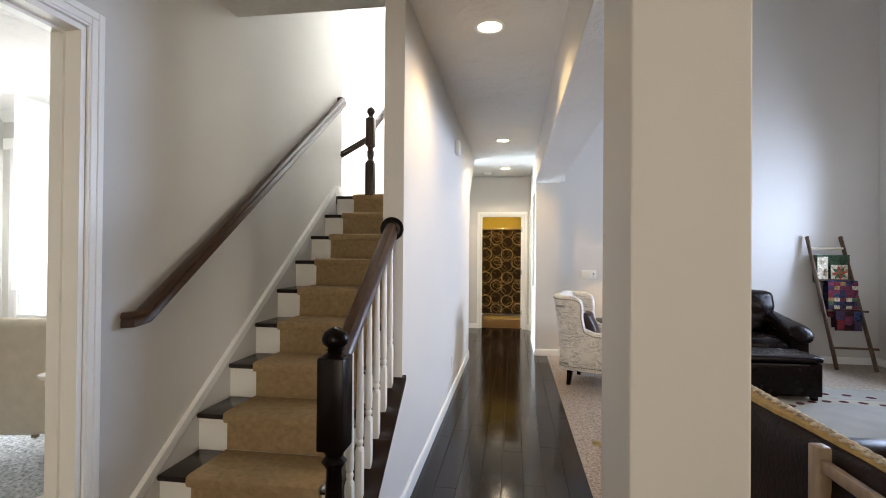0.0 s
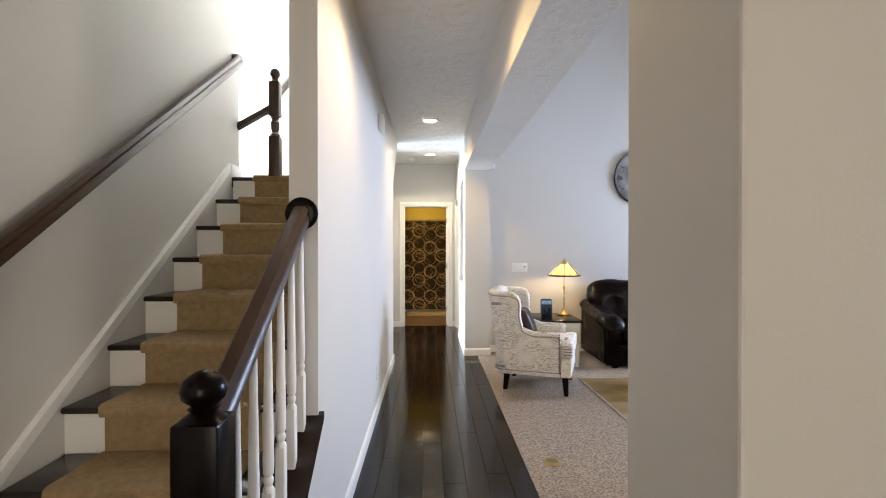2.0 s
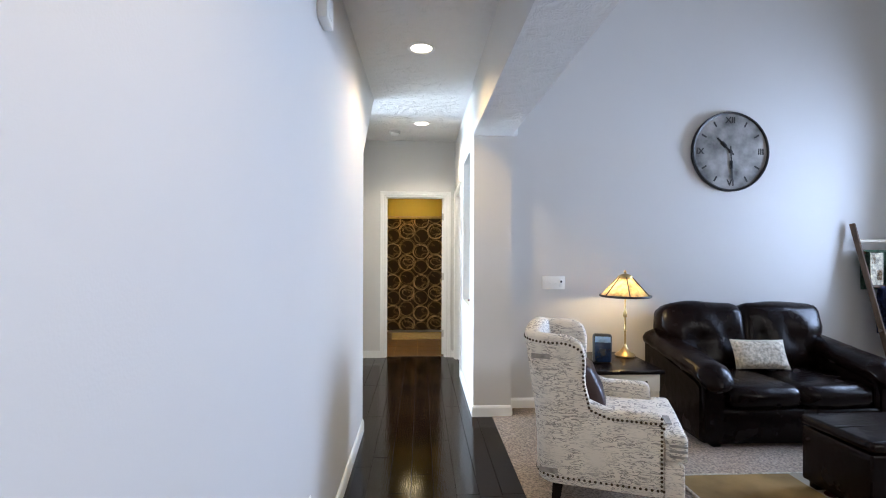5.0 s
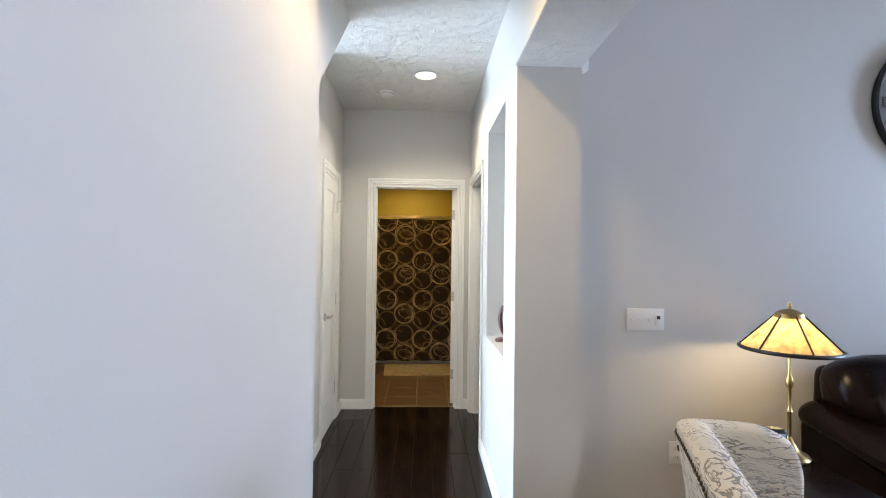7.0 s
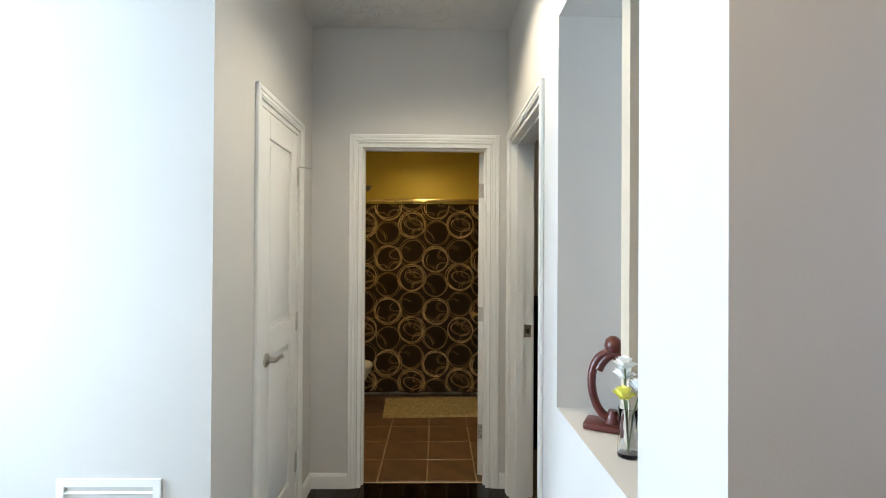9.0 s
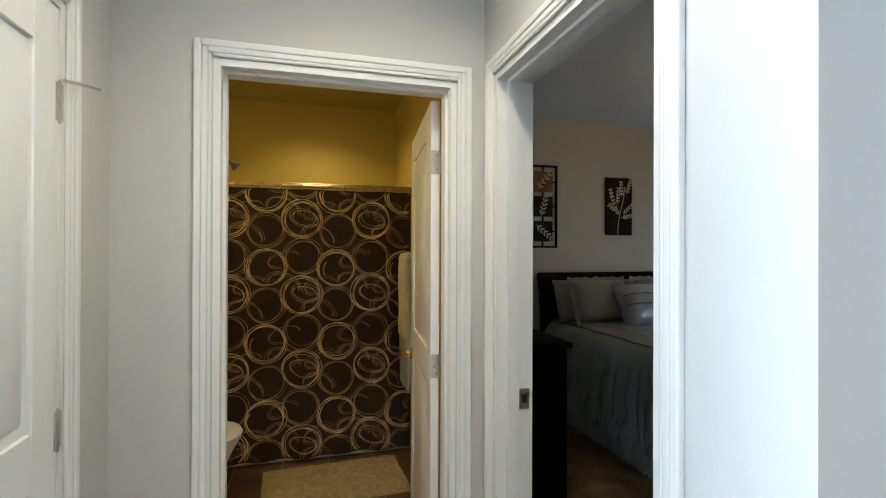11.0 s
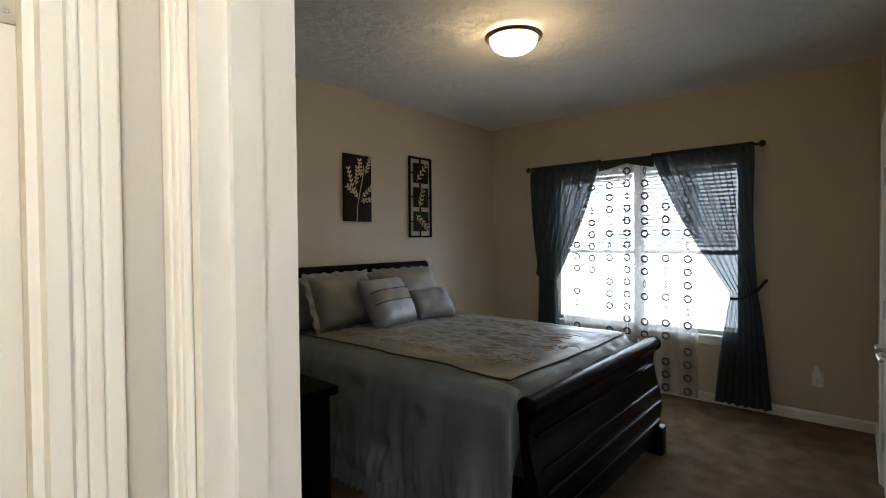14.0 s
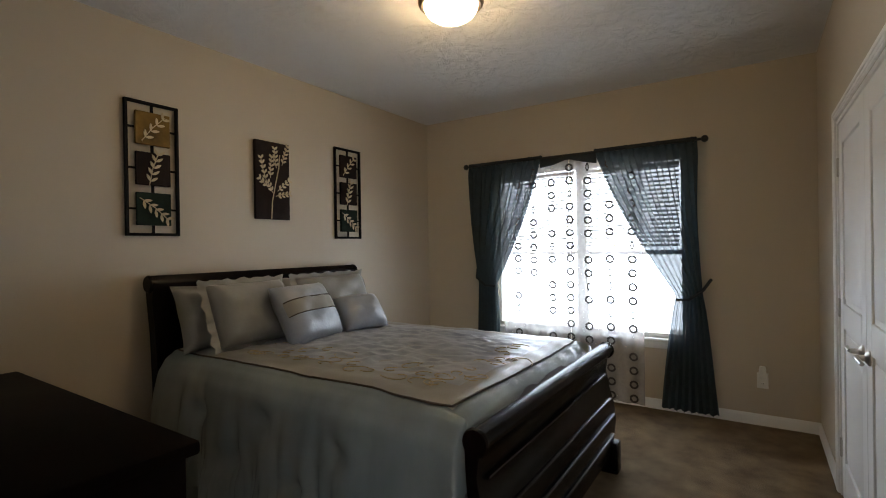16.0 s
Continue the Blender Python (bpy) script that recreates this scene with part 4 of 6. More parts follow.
    for x, y, sx in ((-0.25, -0.24, -0.02), (-0.25, 0.24, -0.02), (0.285, -0.285, 0.01), (0.285, 0.285, 0.01)):
        part("leg", tapered_leg(x, y, 0.175, 0.028, 0.019, sx), M["black_wood"], ob, "black tapered leg")
    return ob


armchair(pose(0.935, 4.585, 0.004, 0, 0, -20))
ap = thing("throw_pillow", pose(0.935, 4.585, 0.484, 0, 0, -20), "dark brown leather throw pillow on the armchair", "pillow")
part("cover", turned(cushion(0.31, 0.31, 0.13, 12, wave=0.01), pose(-0.10, -0.03, 0.125, 0, 68, 0)), M["pillow_leather"], ap)

# end table, lamp and tin
et = thing("end_table", pose(0.12, 0.29, -0.046), "cream end table with a dark wood top", "end table")
part("tabletop", boxes((0.96, 4.90, 0.55, 1.465, 5.52, 0.578), r=0.006), M["black_wood"], et)
part("apron", boxes((0.985, 4.925, 0.43, 1.44, 5.495, 0.55), r=0.003), M["cream_paint"], et)
dw = part("drawer", boxes((1.02, 4.918, 0.45, 1.405, 4.926, 0.535), r=0.003), M["cream_paint"], et)
part("knob", turned(lathe([(0.006, 0), (0.006, 0.012), (0.014, 0.02), (0.012, 0.028), (0.002, 0.03)], 14), Matrix.Translation((1.21, 4.918, 0.492)) @ pose(0, 0, 0, 90, 0, 0)), M["black"], dw)
for x in (1.01, 1.415):
    for y in (4.95, 5.47):
        part("leg", lathe([(0.02, 0), (0.026, 0.03), (0.016, 0.07), (0.022, 0.12), (0.026, 0.25), (0.018, 0.32), (0.03, 0.35), (0.03, 0.43)], 14, (x, y, 0)), M["cream_paint"], et)
def mica():
    """Thin mottled amber mica that the bulb shines through."""
    m = material("amber_mica_shade", (0.78, 0.60, 0.32), 0.4, vary=0.45, scale=24)
    n, l = m.node_tree.nodes, m.node_tree.links
    b = n["Principled BSDF"]
    tr = n.new("ShaderNodeBsdfTranslucent")
    l.new(b.inputs["Base Color"].links[0].from_socket, tr.inputs[0])
    mix = n.new("ShaderNodeMixShader")
    mix.inputs[0].default_value = 0.5
    l.new(b.outputs[0], mix.inputs[1]), l.new(tr.outputs[0], mix.inputs[2])
    l.new(mix.outputs[0], n["Material Output"].inputs[0])
    return m


M["shade"] = mica()
tl = thing("table_lamp", pose(1.505, 5.66, 0.532), "lit table lamp with amber mica shade on brass", "table lamp")
part("base", lathe([(0.075, 0), (0.08, 0.008), (0.07, 0.02), (0.045, 0.03), (0.03, 0.05), (0.016, 0.07), (0.010, 0.09)], 24), M["brass"], tl)
part("stem", lathe([(0.009, 0.085), (0.008, 0.19), (0.013, 0.20), (0.008, 0.21), (0.008, 0.30), (0.014, 0.31), (0.018, 0.33), (0.012, 0.35), (0.007, 0.36), (0.007, 0.59)], 14), M["brass"], tl)
shade = bmesh.new()
N = 24
lo = [shade.verts.new((0.188 * math.cos(2 * math.pi * i / N), 0.188 * math.sin(2 * math.pi * i / N), 0.475)) for i in range(N)]
hi = [shade.verts.new((0.05 * math.cos(2 * math.pi * i / N), 0.05 * math.sin(2 * math.pi * i / N), 0.622)) for i in range(N)]
for i in range(N):
    shade.faces.new((lo[i], lo[(i + 1) % N], hi[(i + 1) % N], hi[i]))
bmesh.ops.solidify(shade, geom=shade.faces[:], thickness=0.003)
sh = part("shade", shade, M["shade"], tl, "glowing amber mica shade")
rim = tube([(0.19 * math.cos(a * math.pi / 16), 0.19 * math.sin(a * math.pi / 16), 0.475) for a in range(32)], 0.009, 8, True)
part("rim", rim, M["black"], sh)
for i in range(6):
    a = i * math.pi / 3 + 0.3
    part("rib", tube([(0.19 * math.cos(a), 0.19 * math.sin(a), 0.476), (0.052 * math.cos(a), 0.052 * math.sin(a), 0.625)], 0.004, 6), M["black"], sh)
part("cap", lathe([(0.060, 0.612), (0.054, 0.632), (0.03, 0.646), (0.008, 0.652), (0.011, 0.662), (0.008, 0.672), (0.002, 0.680)], 18), M["brass"], tl)
M["blue"] = material("blue_print", (0.008, 0.02, 0.05), 0.25, vary=0.9, scale=14)
M["pale_blue"] = material("pale_blue_print", (0.30, 0.45, 0.62), 0.3, vary=0.4, scale=18)
bx = thing("picture_tin", pose(1.235, 5.44, 0.532, 0, 0, -12), "dark blue picture tin standing on the end table", "tin")
part("body", boxes((-0.068, -0.03, 0, 0.068, 0.03, 0.215), r=0.02, seg=4), M["black"], bx)
part("picture", boxes((-0.055, -0.0315, 0.012, 0.055, -0.029, 0.155), r=0.001), M["blue"], bx)
part("picture_sky", boxes((-0.055, -0.0315, 0.155, 0.055, -0.029, 0.198), r=0.001), M["pale_blue"], bx)

# loveseat
def loveseat(m):
    ob = thing("loveseat", m, "dark espresso leather loveseat with puffy arms", "sofa")
    part("base", puff(0.12, 0.05, 0.02, 1.36, 0.86, 0.27, 0.03, wob=0.004), M["leather"], ob)
    for i in range(2):
        x = 0.215 + 0.525 * i
        part("seat_cushion", puff(x, 0.03, 0.265, x + 0.52, 0.66, 0.42, 0.055, wob=0.008, seed=i * 3.1, bulge=0.025), M["leather"], ob)
        bm = turned(puff(-0.335, -0.13, -0.27, 0.335, 0.11, 0.265, 0.075, wob=0.018, seed=5 + i, bulge=0.03), Matrix.Translation((0.405 + 0.66 * i, 0.72, 0.645)) @ pose(0, 0, 0, -12, 0, 0))
        for v in bm.verts:
            if v.co.y < 0.70:
                for bxx in (x + 0.13, x + 0.39):
                    d = math.hypot(v.co.x - bxx, (v.co.z - 0.64) * 0.8)
                    v.co.y += 0.05 * math.exp(-(d / 0.07) ** 2)
                v.co.y += 0.012 * math.sin((v.co.x - x) * 24) * max(0.0, 1 - abs(v.co.z - 0.72) / 0.16)
            low = min(1.0, max(0.0, (0.70 - v.co.z) / 0.12))
            v.co.x += low * (min(1.262, max(0.212, v.co.x)) - v.co.x)
        part("back_cushion", bm, M["leather"], ob, "tufted leather back cushion")
    part("back", turned(puff(0.10, 0.78, 0.10, 1.38, 0.92, 0.86, 0.05, wob=0.004), Matrix.Identity(4)), M["leather"], ob)
    for s, x0 in ((0, 0.0), (1, 1.265)):
        pr = [(0.04, 0.03), (0.90, 0.03), (0.90, 0.60), (0.70, 0.58), (0.12, 0.47), (0.04, 0.43)]
        bm = prism(pr, "x", x0 + 0.015, x0 + 0.20)
        bmesh.ops.bevel(bm, geom=list(bm.edges), offset=0.03, segments=3, affect="EDGES")
        part("arm", bm, M["leather"], ob)
        top = bmesh.new()
        rings = []
        for j in range(31):
            u = j / 30
            w = 0.121 * (1 - max(0.0, 1 - u / 0.10) ** 2.2) ** 0.5 * (1 - 0.5 * max(0.0, (u - 0.93) / 0.07) ** 2)
            yc, zc = -0.045 + 0.95 * u, 0.49 + 0.125 * min(1.0, u * 1.12) - 0.05 * max(0.0, 0.12 - u) / 0.12
            ring = []
            for k in range(28):
                a = 2 * math.pi * k / 28
                pl = 1 + (0.05 * math.sin(a * 11) * max(0.0, 1 - u / 0.14) if math.sin(a) > -0.3 else 0) + 0.05 * noise.noise((u * 9, math.cos(a) * 1.6, math.sin(a) * 1.6 + x0))
                ring.append(top.verts.new((x0 + 0.107 + (w + 0.003) * pl * math.cos(a), yc, zc + 0.64 * (w + 0.003) * pl * math.sin(a))))
            rings.append(ring)
        for p, q in zip(rings, rings[1:]):
            for k in range(28):
                top.faces.new((p[k], p[(k + 1) % 28], q[(k + 1) % 28], q[k]))
        top.faces.new(rings[0]), top.faces.new(rings[-1])
        bmesh.ops.recalc_face_normals(top, faces=top.faces)
        part("arm_pad", top, M["leather"], ob)
    for x in (0.14, 1.34):
        for y in (0.10, 0.84):
            part("foot", boxes((x - 0.03, y - 0.03, 0, x + 0.03, y + 0.03, 0.035), r=0.004), M["black_wood"], ob)
    return ob


loveseat(pose(1.80, 5.10, 0.004))
lp = thing("throw_pillow", pose(2.535, 5.56, 0.558, 66, 0, -4), "cream woven lumbar pillow on the loveseat", "pillow")
part("cover", cushion(0.42, 0.235, 0.11, 12, pinch=0.05, wave=0.01, seed=4), M["cream"], lp)
# ottoman
ot = thing("storage_ottoman", pose(2.105, 4.20, 0.016, 0, 0, 1.5), "dark leather storage ottoman on the area rug", "ottoman")
part("body", puff(0.0, 0.0, 0.04, 0.75, 0.42, 0.345, 0.012, wob=0.001, bulge=0.003), M["leather"], ot)
part("lid", puff(-0.008, -0.008, 0.352, 0.758, 0.428, 0.41, 0.022, wob=0.003, bulge=0.008), M["leather"], ot)
part("seam", boxes((0.0, 0.2, 0.4135, 0.75, 0.204, 0.4175)), M["black"], ot)
for x in (0.05, 0.70):
    for y in (0.05, 0.37):
        part("foot", boxes((x - 0.025, y - 0.025, 0, x + 0.025, y + 0.025, 0.042), r=0.004), M["black_wood"], ot)

# area rug
M["rug"] = material("ivory_rug", (0.275, 0.245, 0.195), 0.95, vary=0.10, scale=3, bump=0.5, bump_scale=260, spec=0.1)
M["rug_gold"] = material("gold_rug", (0.22, 0.145, 0.06), 0.95, vary=0.35, scale=3, bump=0.5, bump_scale=260, spec=0.1)
M["rug_sand"] = material("sand_rug", (0.25, 0.185, 0.105), 0.95, vary=0.25, scale=4, bump=0.5, bump_scale=260, spec=0.1)
M["rug_grey"] = material("grey_rug", (0.245, 0.23, 0.205), 0.95, vary=0.10, scale=3, bump=0.5, bump_scale=260, spec=0.1)
M["rug_dot"] = material("burgundy_rug", (0.055, 0.010, 0.012), 0.95, vary=0.3, scale=20, bump=0.5, bump_scale=260, spec=0.1)
rug = thing("area_rug", pose(0, 0, 0.004), "ivory and gold area rug with burgundy dot rings", "rug")
RX0, RX1, RY0, RY1 = 1.41, 3.90, 1.7, 4.765
part("field", boxes((RX0, RY0, 0, RX1, RY1, 0.008), r=0.003, seg=1), M["rug"], rug)
part("gold_block", boxes((RX0 + 0.012, 4.02, 0.008, 2.12, RY1 - 0.012, 0.0094)), M["rug_gold"], rug)
part("sand_block", boxes((RX0 + 0.012, 3.72, 0.008, 2.02, 4.02, 0.0094)), M["rug_sand"], rug)
part("sand_block", boxes((2.14, 3.86, 0.008, 2.48, 4.20, 0.0094)), M["rug_sand"], rug)
part("grey_block", boxes((3.02, 4.36, 0.008, RX1 - 0.012, RY1 - 0.012, 0.0094)), M["rug_grey"], rug)
RC = (3.05, 3.47)
part("grey_disc", lathe([(0.735, 0.008), (0.735, 0.0096), (0.001, 0.0096)], 64, (RC[0], RC[1], 0)), M["rug_grey"], rug)
part("binding", tube([(RX0, RY0, 0.005), (RX0, RY1, 0.005), (RX1, RY1, 0.005), (RX1, RY0, 0.005)], 0.008, 6, True), M["cream"], rug)
dot = mesh_of("dot", lathe([(1, 0), (1, 0.0018), (0.97, 0.0026)], 20), M["rug_dot"], False)
for radius, step in ((0.80, 0.152), (1.045, 0.185), (1.36, 0.178)):
    n_ = int(2 * math.pi * radius / step)
    for i in range(n_):
        a = 2 * math.pi * i / n_ + radius
        x, y = RC[0] + radius * math.cos(a), RC[1] + radius * math.sin(a)
        near = max(0.0, min(1.0, (4.2 - y) / 1.2))
        size = 0.038 + 0.034 * near
        if not (RX0 + 0.1 < x < RX1 - 0.1 and RY0 + 0.1 < y < RY1 - 0.1):
            continue
        d_ = piece("dot", dot, rug, x, y, 0.0095, math.degrees(a))
        d_.scale = (size * 0.8, size * 1.05, 1)

# clock
M["clock_face"] = material("aged_clock_face", (0.20, 0.19, 0.175), 0.55, vary=0.85, scale=5.5)


def lettering(text, size, mat, parent, m, name="numeral", bold=0.0):
    cu = bpy.data.curves.new("text", "FONT")
    cu.body, cu.size, cu.align_x, cu.align_y, cu.extrude, cu.offset = text, size, "CENTER", "CENTER", 0.001, bold
    tmp = bpy.data.objects.new("text", cu)
    scene.collection.objects.link(tmp)
    me = bpy.data.meshes.new_from_object(tmp)
    bpy.data.objects.remove(tmp)
    me.materials.append(mat)
    ob = new(name, me)
    ob.parent = parent
    ob.matrix_basis = m
    return ob


clock = thing("wall_clock", pose(2.60, 6.04, 2.235), "large round grey wall clock with roman numerals", "clock")
part("rim", turned(lathe([(0.33, 0), (0.348, 0.004), (0.35, 0.03), (0.342, 0.04), (0.332, 0.036), (0.328, 0.010)], 64, loop=True), pose(0, 0, 0, 90, 0, 0)), M["black"], clock, "thin black metal rim")
part("dial", turned(lathe([(0.33, 0.004), (0.33, 0.022), (0.001, 0.022)], 64), pose(0, 0, 0, 90, 0, 0)), M["clock_face"], clock, "mottled grey and cream dial")
for i in range(12):
    a = radians(30 * i)
    p = (0.275 * math.sin(a), -0.0235, 0.275 * math.cos(a))
    if i % 3 == 0:
        lettering({0: "XII", 3: "III", 6: "VI", 9: "IX"}[i], 0.075, M["black"], clock, Matrix.Translation(p) @ pose(0, 0, 0, 90, 0, 0), bold=0.002)
    else:
        mk = part("hour_mark", boxes((-0.007, -0.001, -0.025, 0.007, 0.001, 0.025)), M["black"], clock)
        mk.matrix_basis = Matrix.Translation(p) @ pose(0, 0, 0, 0, 30 * i, 0)
mh = part("minute_hand", joined(boxes((-0.006, -0.001, -0.05, 0.006, 0.001, 0.25)), boxes((-0.014, -0.001, 0.08, 0.014, 0.001, 0.15), r=0.0008)), M["black"], clock)
mh.matrix_basis = Matrix.Translation((0, -0.029, 0)) @ pose(0, 0, 0, 0, 177, 0)
hh = part("hour_hand", joined(boxes((-0.008, -0.001, -0.04, 0.008, 0.001, 0.17)), boxes((-0.018, -0.001, 0.06, 0.018, 0.001, 0.12), r=0.0008)), M["black"], clock)
hh.matrix_basis = Matrix.Translation((0, -0.026, 0)) @ pose(0, 0, 0, 0, -45, 0)
part("hub", turned(lathe([(0.016, 0.022), (0.014, 0.033), (0.002, 0.035)], 16), pose(0, 0, 0, 90, 0, 0)), M["black"], clock)

# quilt ladder
M["old_wood"] = material("weathered_wood", (0.095, 0.055, 0.030), 0.6, vary=0.4, scale=6, bump=0.2, bump_scale=40, stretch=(6, 6, 1))
lad = thing("quilt_ladder", pose(0, 0, 0.004), "leaning old wooden ladder used as a quilt rack", "ladder")
FL, FR, TL, TR = Vector((3.845, 5.66, 0)), Vector((4.25, 5.63, 0)), Vector((3.70, 6.00, 1.605)), Vector((4.085, 6.005, 1.605))


def bar(a, b, w, d):
    """A square bar between two points."""
    a, b = Vector(a), Vector(b)
    q = (b - a).to_track_quat("Z", "Y").to_matrix().to_4x4()
    return turned(boxes((-w / 2, -d / 2, 0, w / 2, d / 2, (b - a).length), r=0.004, seg=1), Matrix.Translation(a) @ q)


part("rail", bar(FL, TL, 0.024, 0.042), M["old_wood"], lad)
part("rail", bar(FR, TR, 0.024, 0.042), M["old_wood"], lad)
for t, ext in ((0.16, 0.08), (0.43, 0.08), (0.66, 0.02), (0.84, 0.02), (0.905, 0.0)):
    a, b = FL.lerp(TL, t), FR.lerp(TR, t)
    d = (b - a).normalized() * ext
    part("rung", tube([a - d * 0.3, b + d], 0.014, 10), M["old_wood"] if t < 0.9 else M["cream_paint"], lad)


def quilt(name, label, t, w, drop_front, drop_back, patches, off):
    """A folded quilt over a rung, made of stitched patches."""
    ob = thing(name, pose(0, 0, 0.004), label, "quilt")
    a, b = FL.lerp(TL, t), FR.lerp(TR, t)
    u = (b - a).normalized()
    mid = a.lerp(b, off)
    for side, drop in ((-1, drop_front), (1, drop_back)):
        bm = bmesh.new()
        n, mrow = 10, 12
        grid = []
        for j in range(mrow + 1):
            row = []
            for i in range(n + 1):
                s = (i / n - 0.5) * w
                z = 0.016 - drop * j / mrow
                yy = side * (0.020 + 0.012 * min(1, j / 3)) + 0.006 * math.sin(i * 1.9 + j * 0.3)
                p = mid + u * s + Vector((0, yy, z))
                row.append(bm.verts.new(p))
            grid.append(row)
        for j in range(mrow):
            for i in range(n):
                bm.faces.new((grid[j][i], grid[j][i + 1], grid[j + 1][i + 1], grid[j + 1][i]))
        bmesh.ops.solidify(bm, geom=bm.faces[:], thickness=0.012 * side)
        part("front" if side < 0 else "back", bm, patches[0][0], ob)
    bm = boxes((-w / 2, -0.034, 0.004, w / 2, 0.034, 0.024), r=0.009)
    q = Matrix.Translation(mid) @ Matrix.Rotation(math.atan2(u.y, u.x), 4, "Z")
    part("fold", turned(bm, q), patches[0][0], ob)
    for mat_, x0, z0, x1, z1 in patches[1:]:
        part("patch", turned(boxes((x0, -0.0545, z0, x1, -0.047, z1), r=0.003, seg=1), q), mat_, ob)
    return ob


def cloth(name, color, v=0.25):
    return material(name, color, 0.92, vary=v + 0.3, scale=40, bump=0.4, bump_scale=90)


G, CR, OR, YE, PU, MA, NA, RD = cloth("green_calico", (0.06, 0.12, 0.075)), cloth("cream_calico", (0.55, 0.50, 0.38)), cloth("rust_calico", (0.36, 0.07, 0.03)), cloth("gold_calico", (0.30, 0.17, 0.07)), cloth("purple_calico", (0.04, 0.024, 0.06)), cloth("magenta_calico", (0.15, 0.025, 0.06)), cloth("navy_calico", (0.03, 0.04, 0.10), 0.8), cloth("crimson_calico", (0.16, 0.012, 0.02))
star = [(G, -0.15, -0.38, 0.15, 0.0), (CR, -0.185, -0.30, -0.065, 0.0), (YE, -0.175, -0.10, -0.125, -0.02), (YE, -0.125, -0.24, -0.075, -0.15), (CR, -0.035, -0.30, 0.155, -0.10)]
q1 = quilt("folded_quilt", "green and cream quilt with an orange star block", 0.84, 0.385, 0.33, 0.34, [star[0][:1] + (0, 0, 0, 0)] + star[1:], 0.58)
a_, b_ = FL.lerp(TL, 0.84), FR.lerp(TR, 0.84)
u_ = (b_ - a_).normalized()
Q1 = Matrix.Translation(a_.lerp(b_, 0.58)) @ Matrix.Rotation(math.atan2(u_.y, u_.x), 4, "Z")
for k in range(8):
    ang = k * 45 + 10
    pt = [(0, 0), (0.046, 0.021), (0.094, 0.0), (0.046, -0.021)]
    bm = prism(pt, "z", -0.002, 0.003)
    part("star_point", turned(bm, Q1 @ Matrix.Translation((0.060, -0.0555, -0.20)) @ pose(0, 0, 0, 90, 0, 0) @ pose(0, 0, 0, 0, 0, ang)), OR if k % 2 == 0 else G, q1)
rows2 = [(NA, 0, 0, 0, 0)]
rq = random.Random(8)
cols = [NA, G, PU, CR, RD, NA, YE, MA, PU, OR, NA, PU, MA, G, CR, NA, RD, PU]
for i in range(5):
    for j in range(9):
        x0, z1 = -0.165 + 0.066 * i, -0.048 * j + 0.006
        rows2.append((MA if i > 2 and 1 < j < 4 else rq.choice(cols), x0, z1 - 0.046, x0 + 0.064, z1))
quilt("patchwork_quilt", "dark patchwork quilt of many calico squares", 0.645, 0.345, 0.43, 0.40, rows2, 0.66)
quilt("folded_quilt", "dark maroon quilt hanging low on the ladder", 0.43, 0.29, 0.25, 0.22, [(cloth("maroon_calico", (0.05, 0.015, 0.02)), 0, 0, 0, 0), (PU, -0.14, -0.10, -0.05, 0.0), (MA, -0.045, -0.16, 0.04, -0.06), (NA, 0.045, -0.12, 0.14, 0.0), (RD, -0.13, -0.22, -0.05, -0.105), (PU, 0.05, -0.23, 0.13, -0.13)], 0.62)


# windows
def sash_window(name, m, w, z0, z1, bars, label, blind_to=None, depth=0.14):
    """A white framed window in a wall; x runs along the wall, y through it to the outside."""
    ob = tagged(new(name), label, "window", kind="structure")
    ob.matrix_basis = m
    f = 0.035
    part("window_frame", boxes((0, 0.05, z0, f, 0.10, z1), (w - f, 0.05, z0, w, 0.10, z1), (f, 0.05, z1 - f, w - f, 0.10, z1), (f, 0.05, z0, w - f, 0.10, z0 + f), r=0.003, seg=1), M["trim"], ob)
    for z in bars:
        part("sash_rail", boxes((f, 0.045, z - 0.02, w - f, 0.095, z + 0.02), r=0.003, seg=1), M["trim"], ob)
    edges = [z0 + f] + [b for b in bars] + [z1 - f]
    for a, b in zip(edges, edges[1:]):
        pane = part("pane", boxes((f, 0.072, a + 0.02, w - f, 0.076, b - 0.02)), M["glass"], ob)
        pane.visible_shadow = False
    part("window_sill", boxes((-0.05, -0.035, z0 - 0.028, w + 0.05, 0.05, z0), r=0.005), M["trim"], ob)
    part("apron", boxes((-0.03, -0.012, z0 - 0.085, w + 0.03, 0.0, z0 - 0.028), r=0.003, seg=1), M["trim"], ob)
    if blind_to:
        b0, b1 = blind_to
        bl = part("blind_rail", boxes((0.04, 0.012, b1 - 0.02, w - 0.04, 0.042, b1 + 0.012), r=0.003, seg=1), M["trim"], ob)
        sl = mesh_of("slat", turned(boxes((0.045, -0.022, -0.0012, w - 0.045, 0.022, 0.0012)), pose(0, 0, 0, 28, 0, 0)), M["plastic"])
        n = int((b1 - b0) / 0.036)
        for i in range(n):
            piece("slat", sl, bl, 0, 0.028, b0 + 0.02 + 0.036 * i)
    return ob


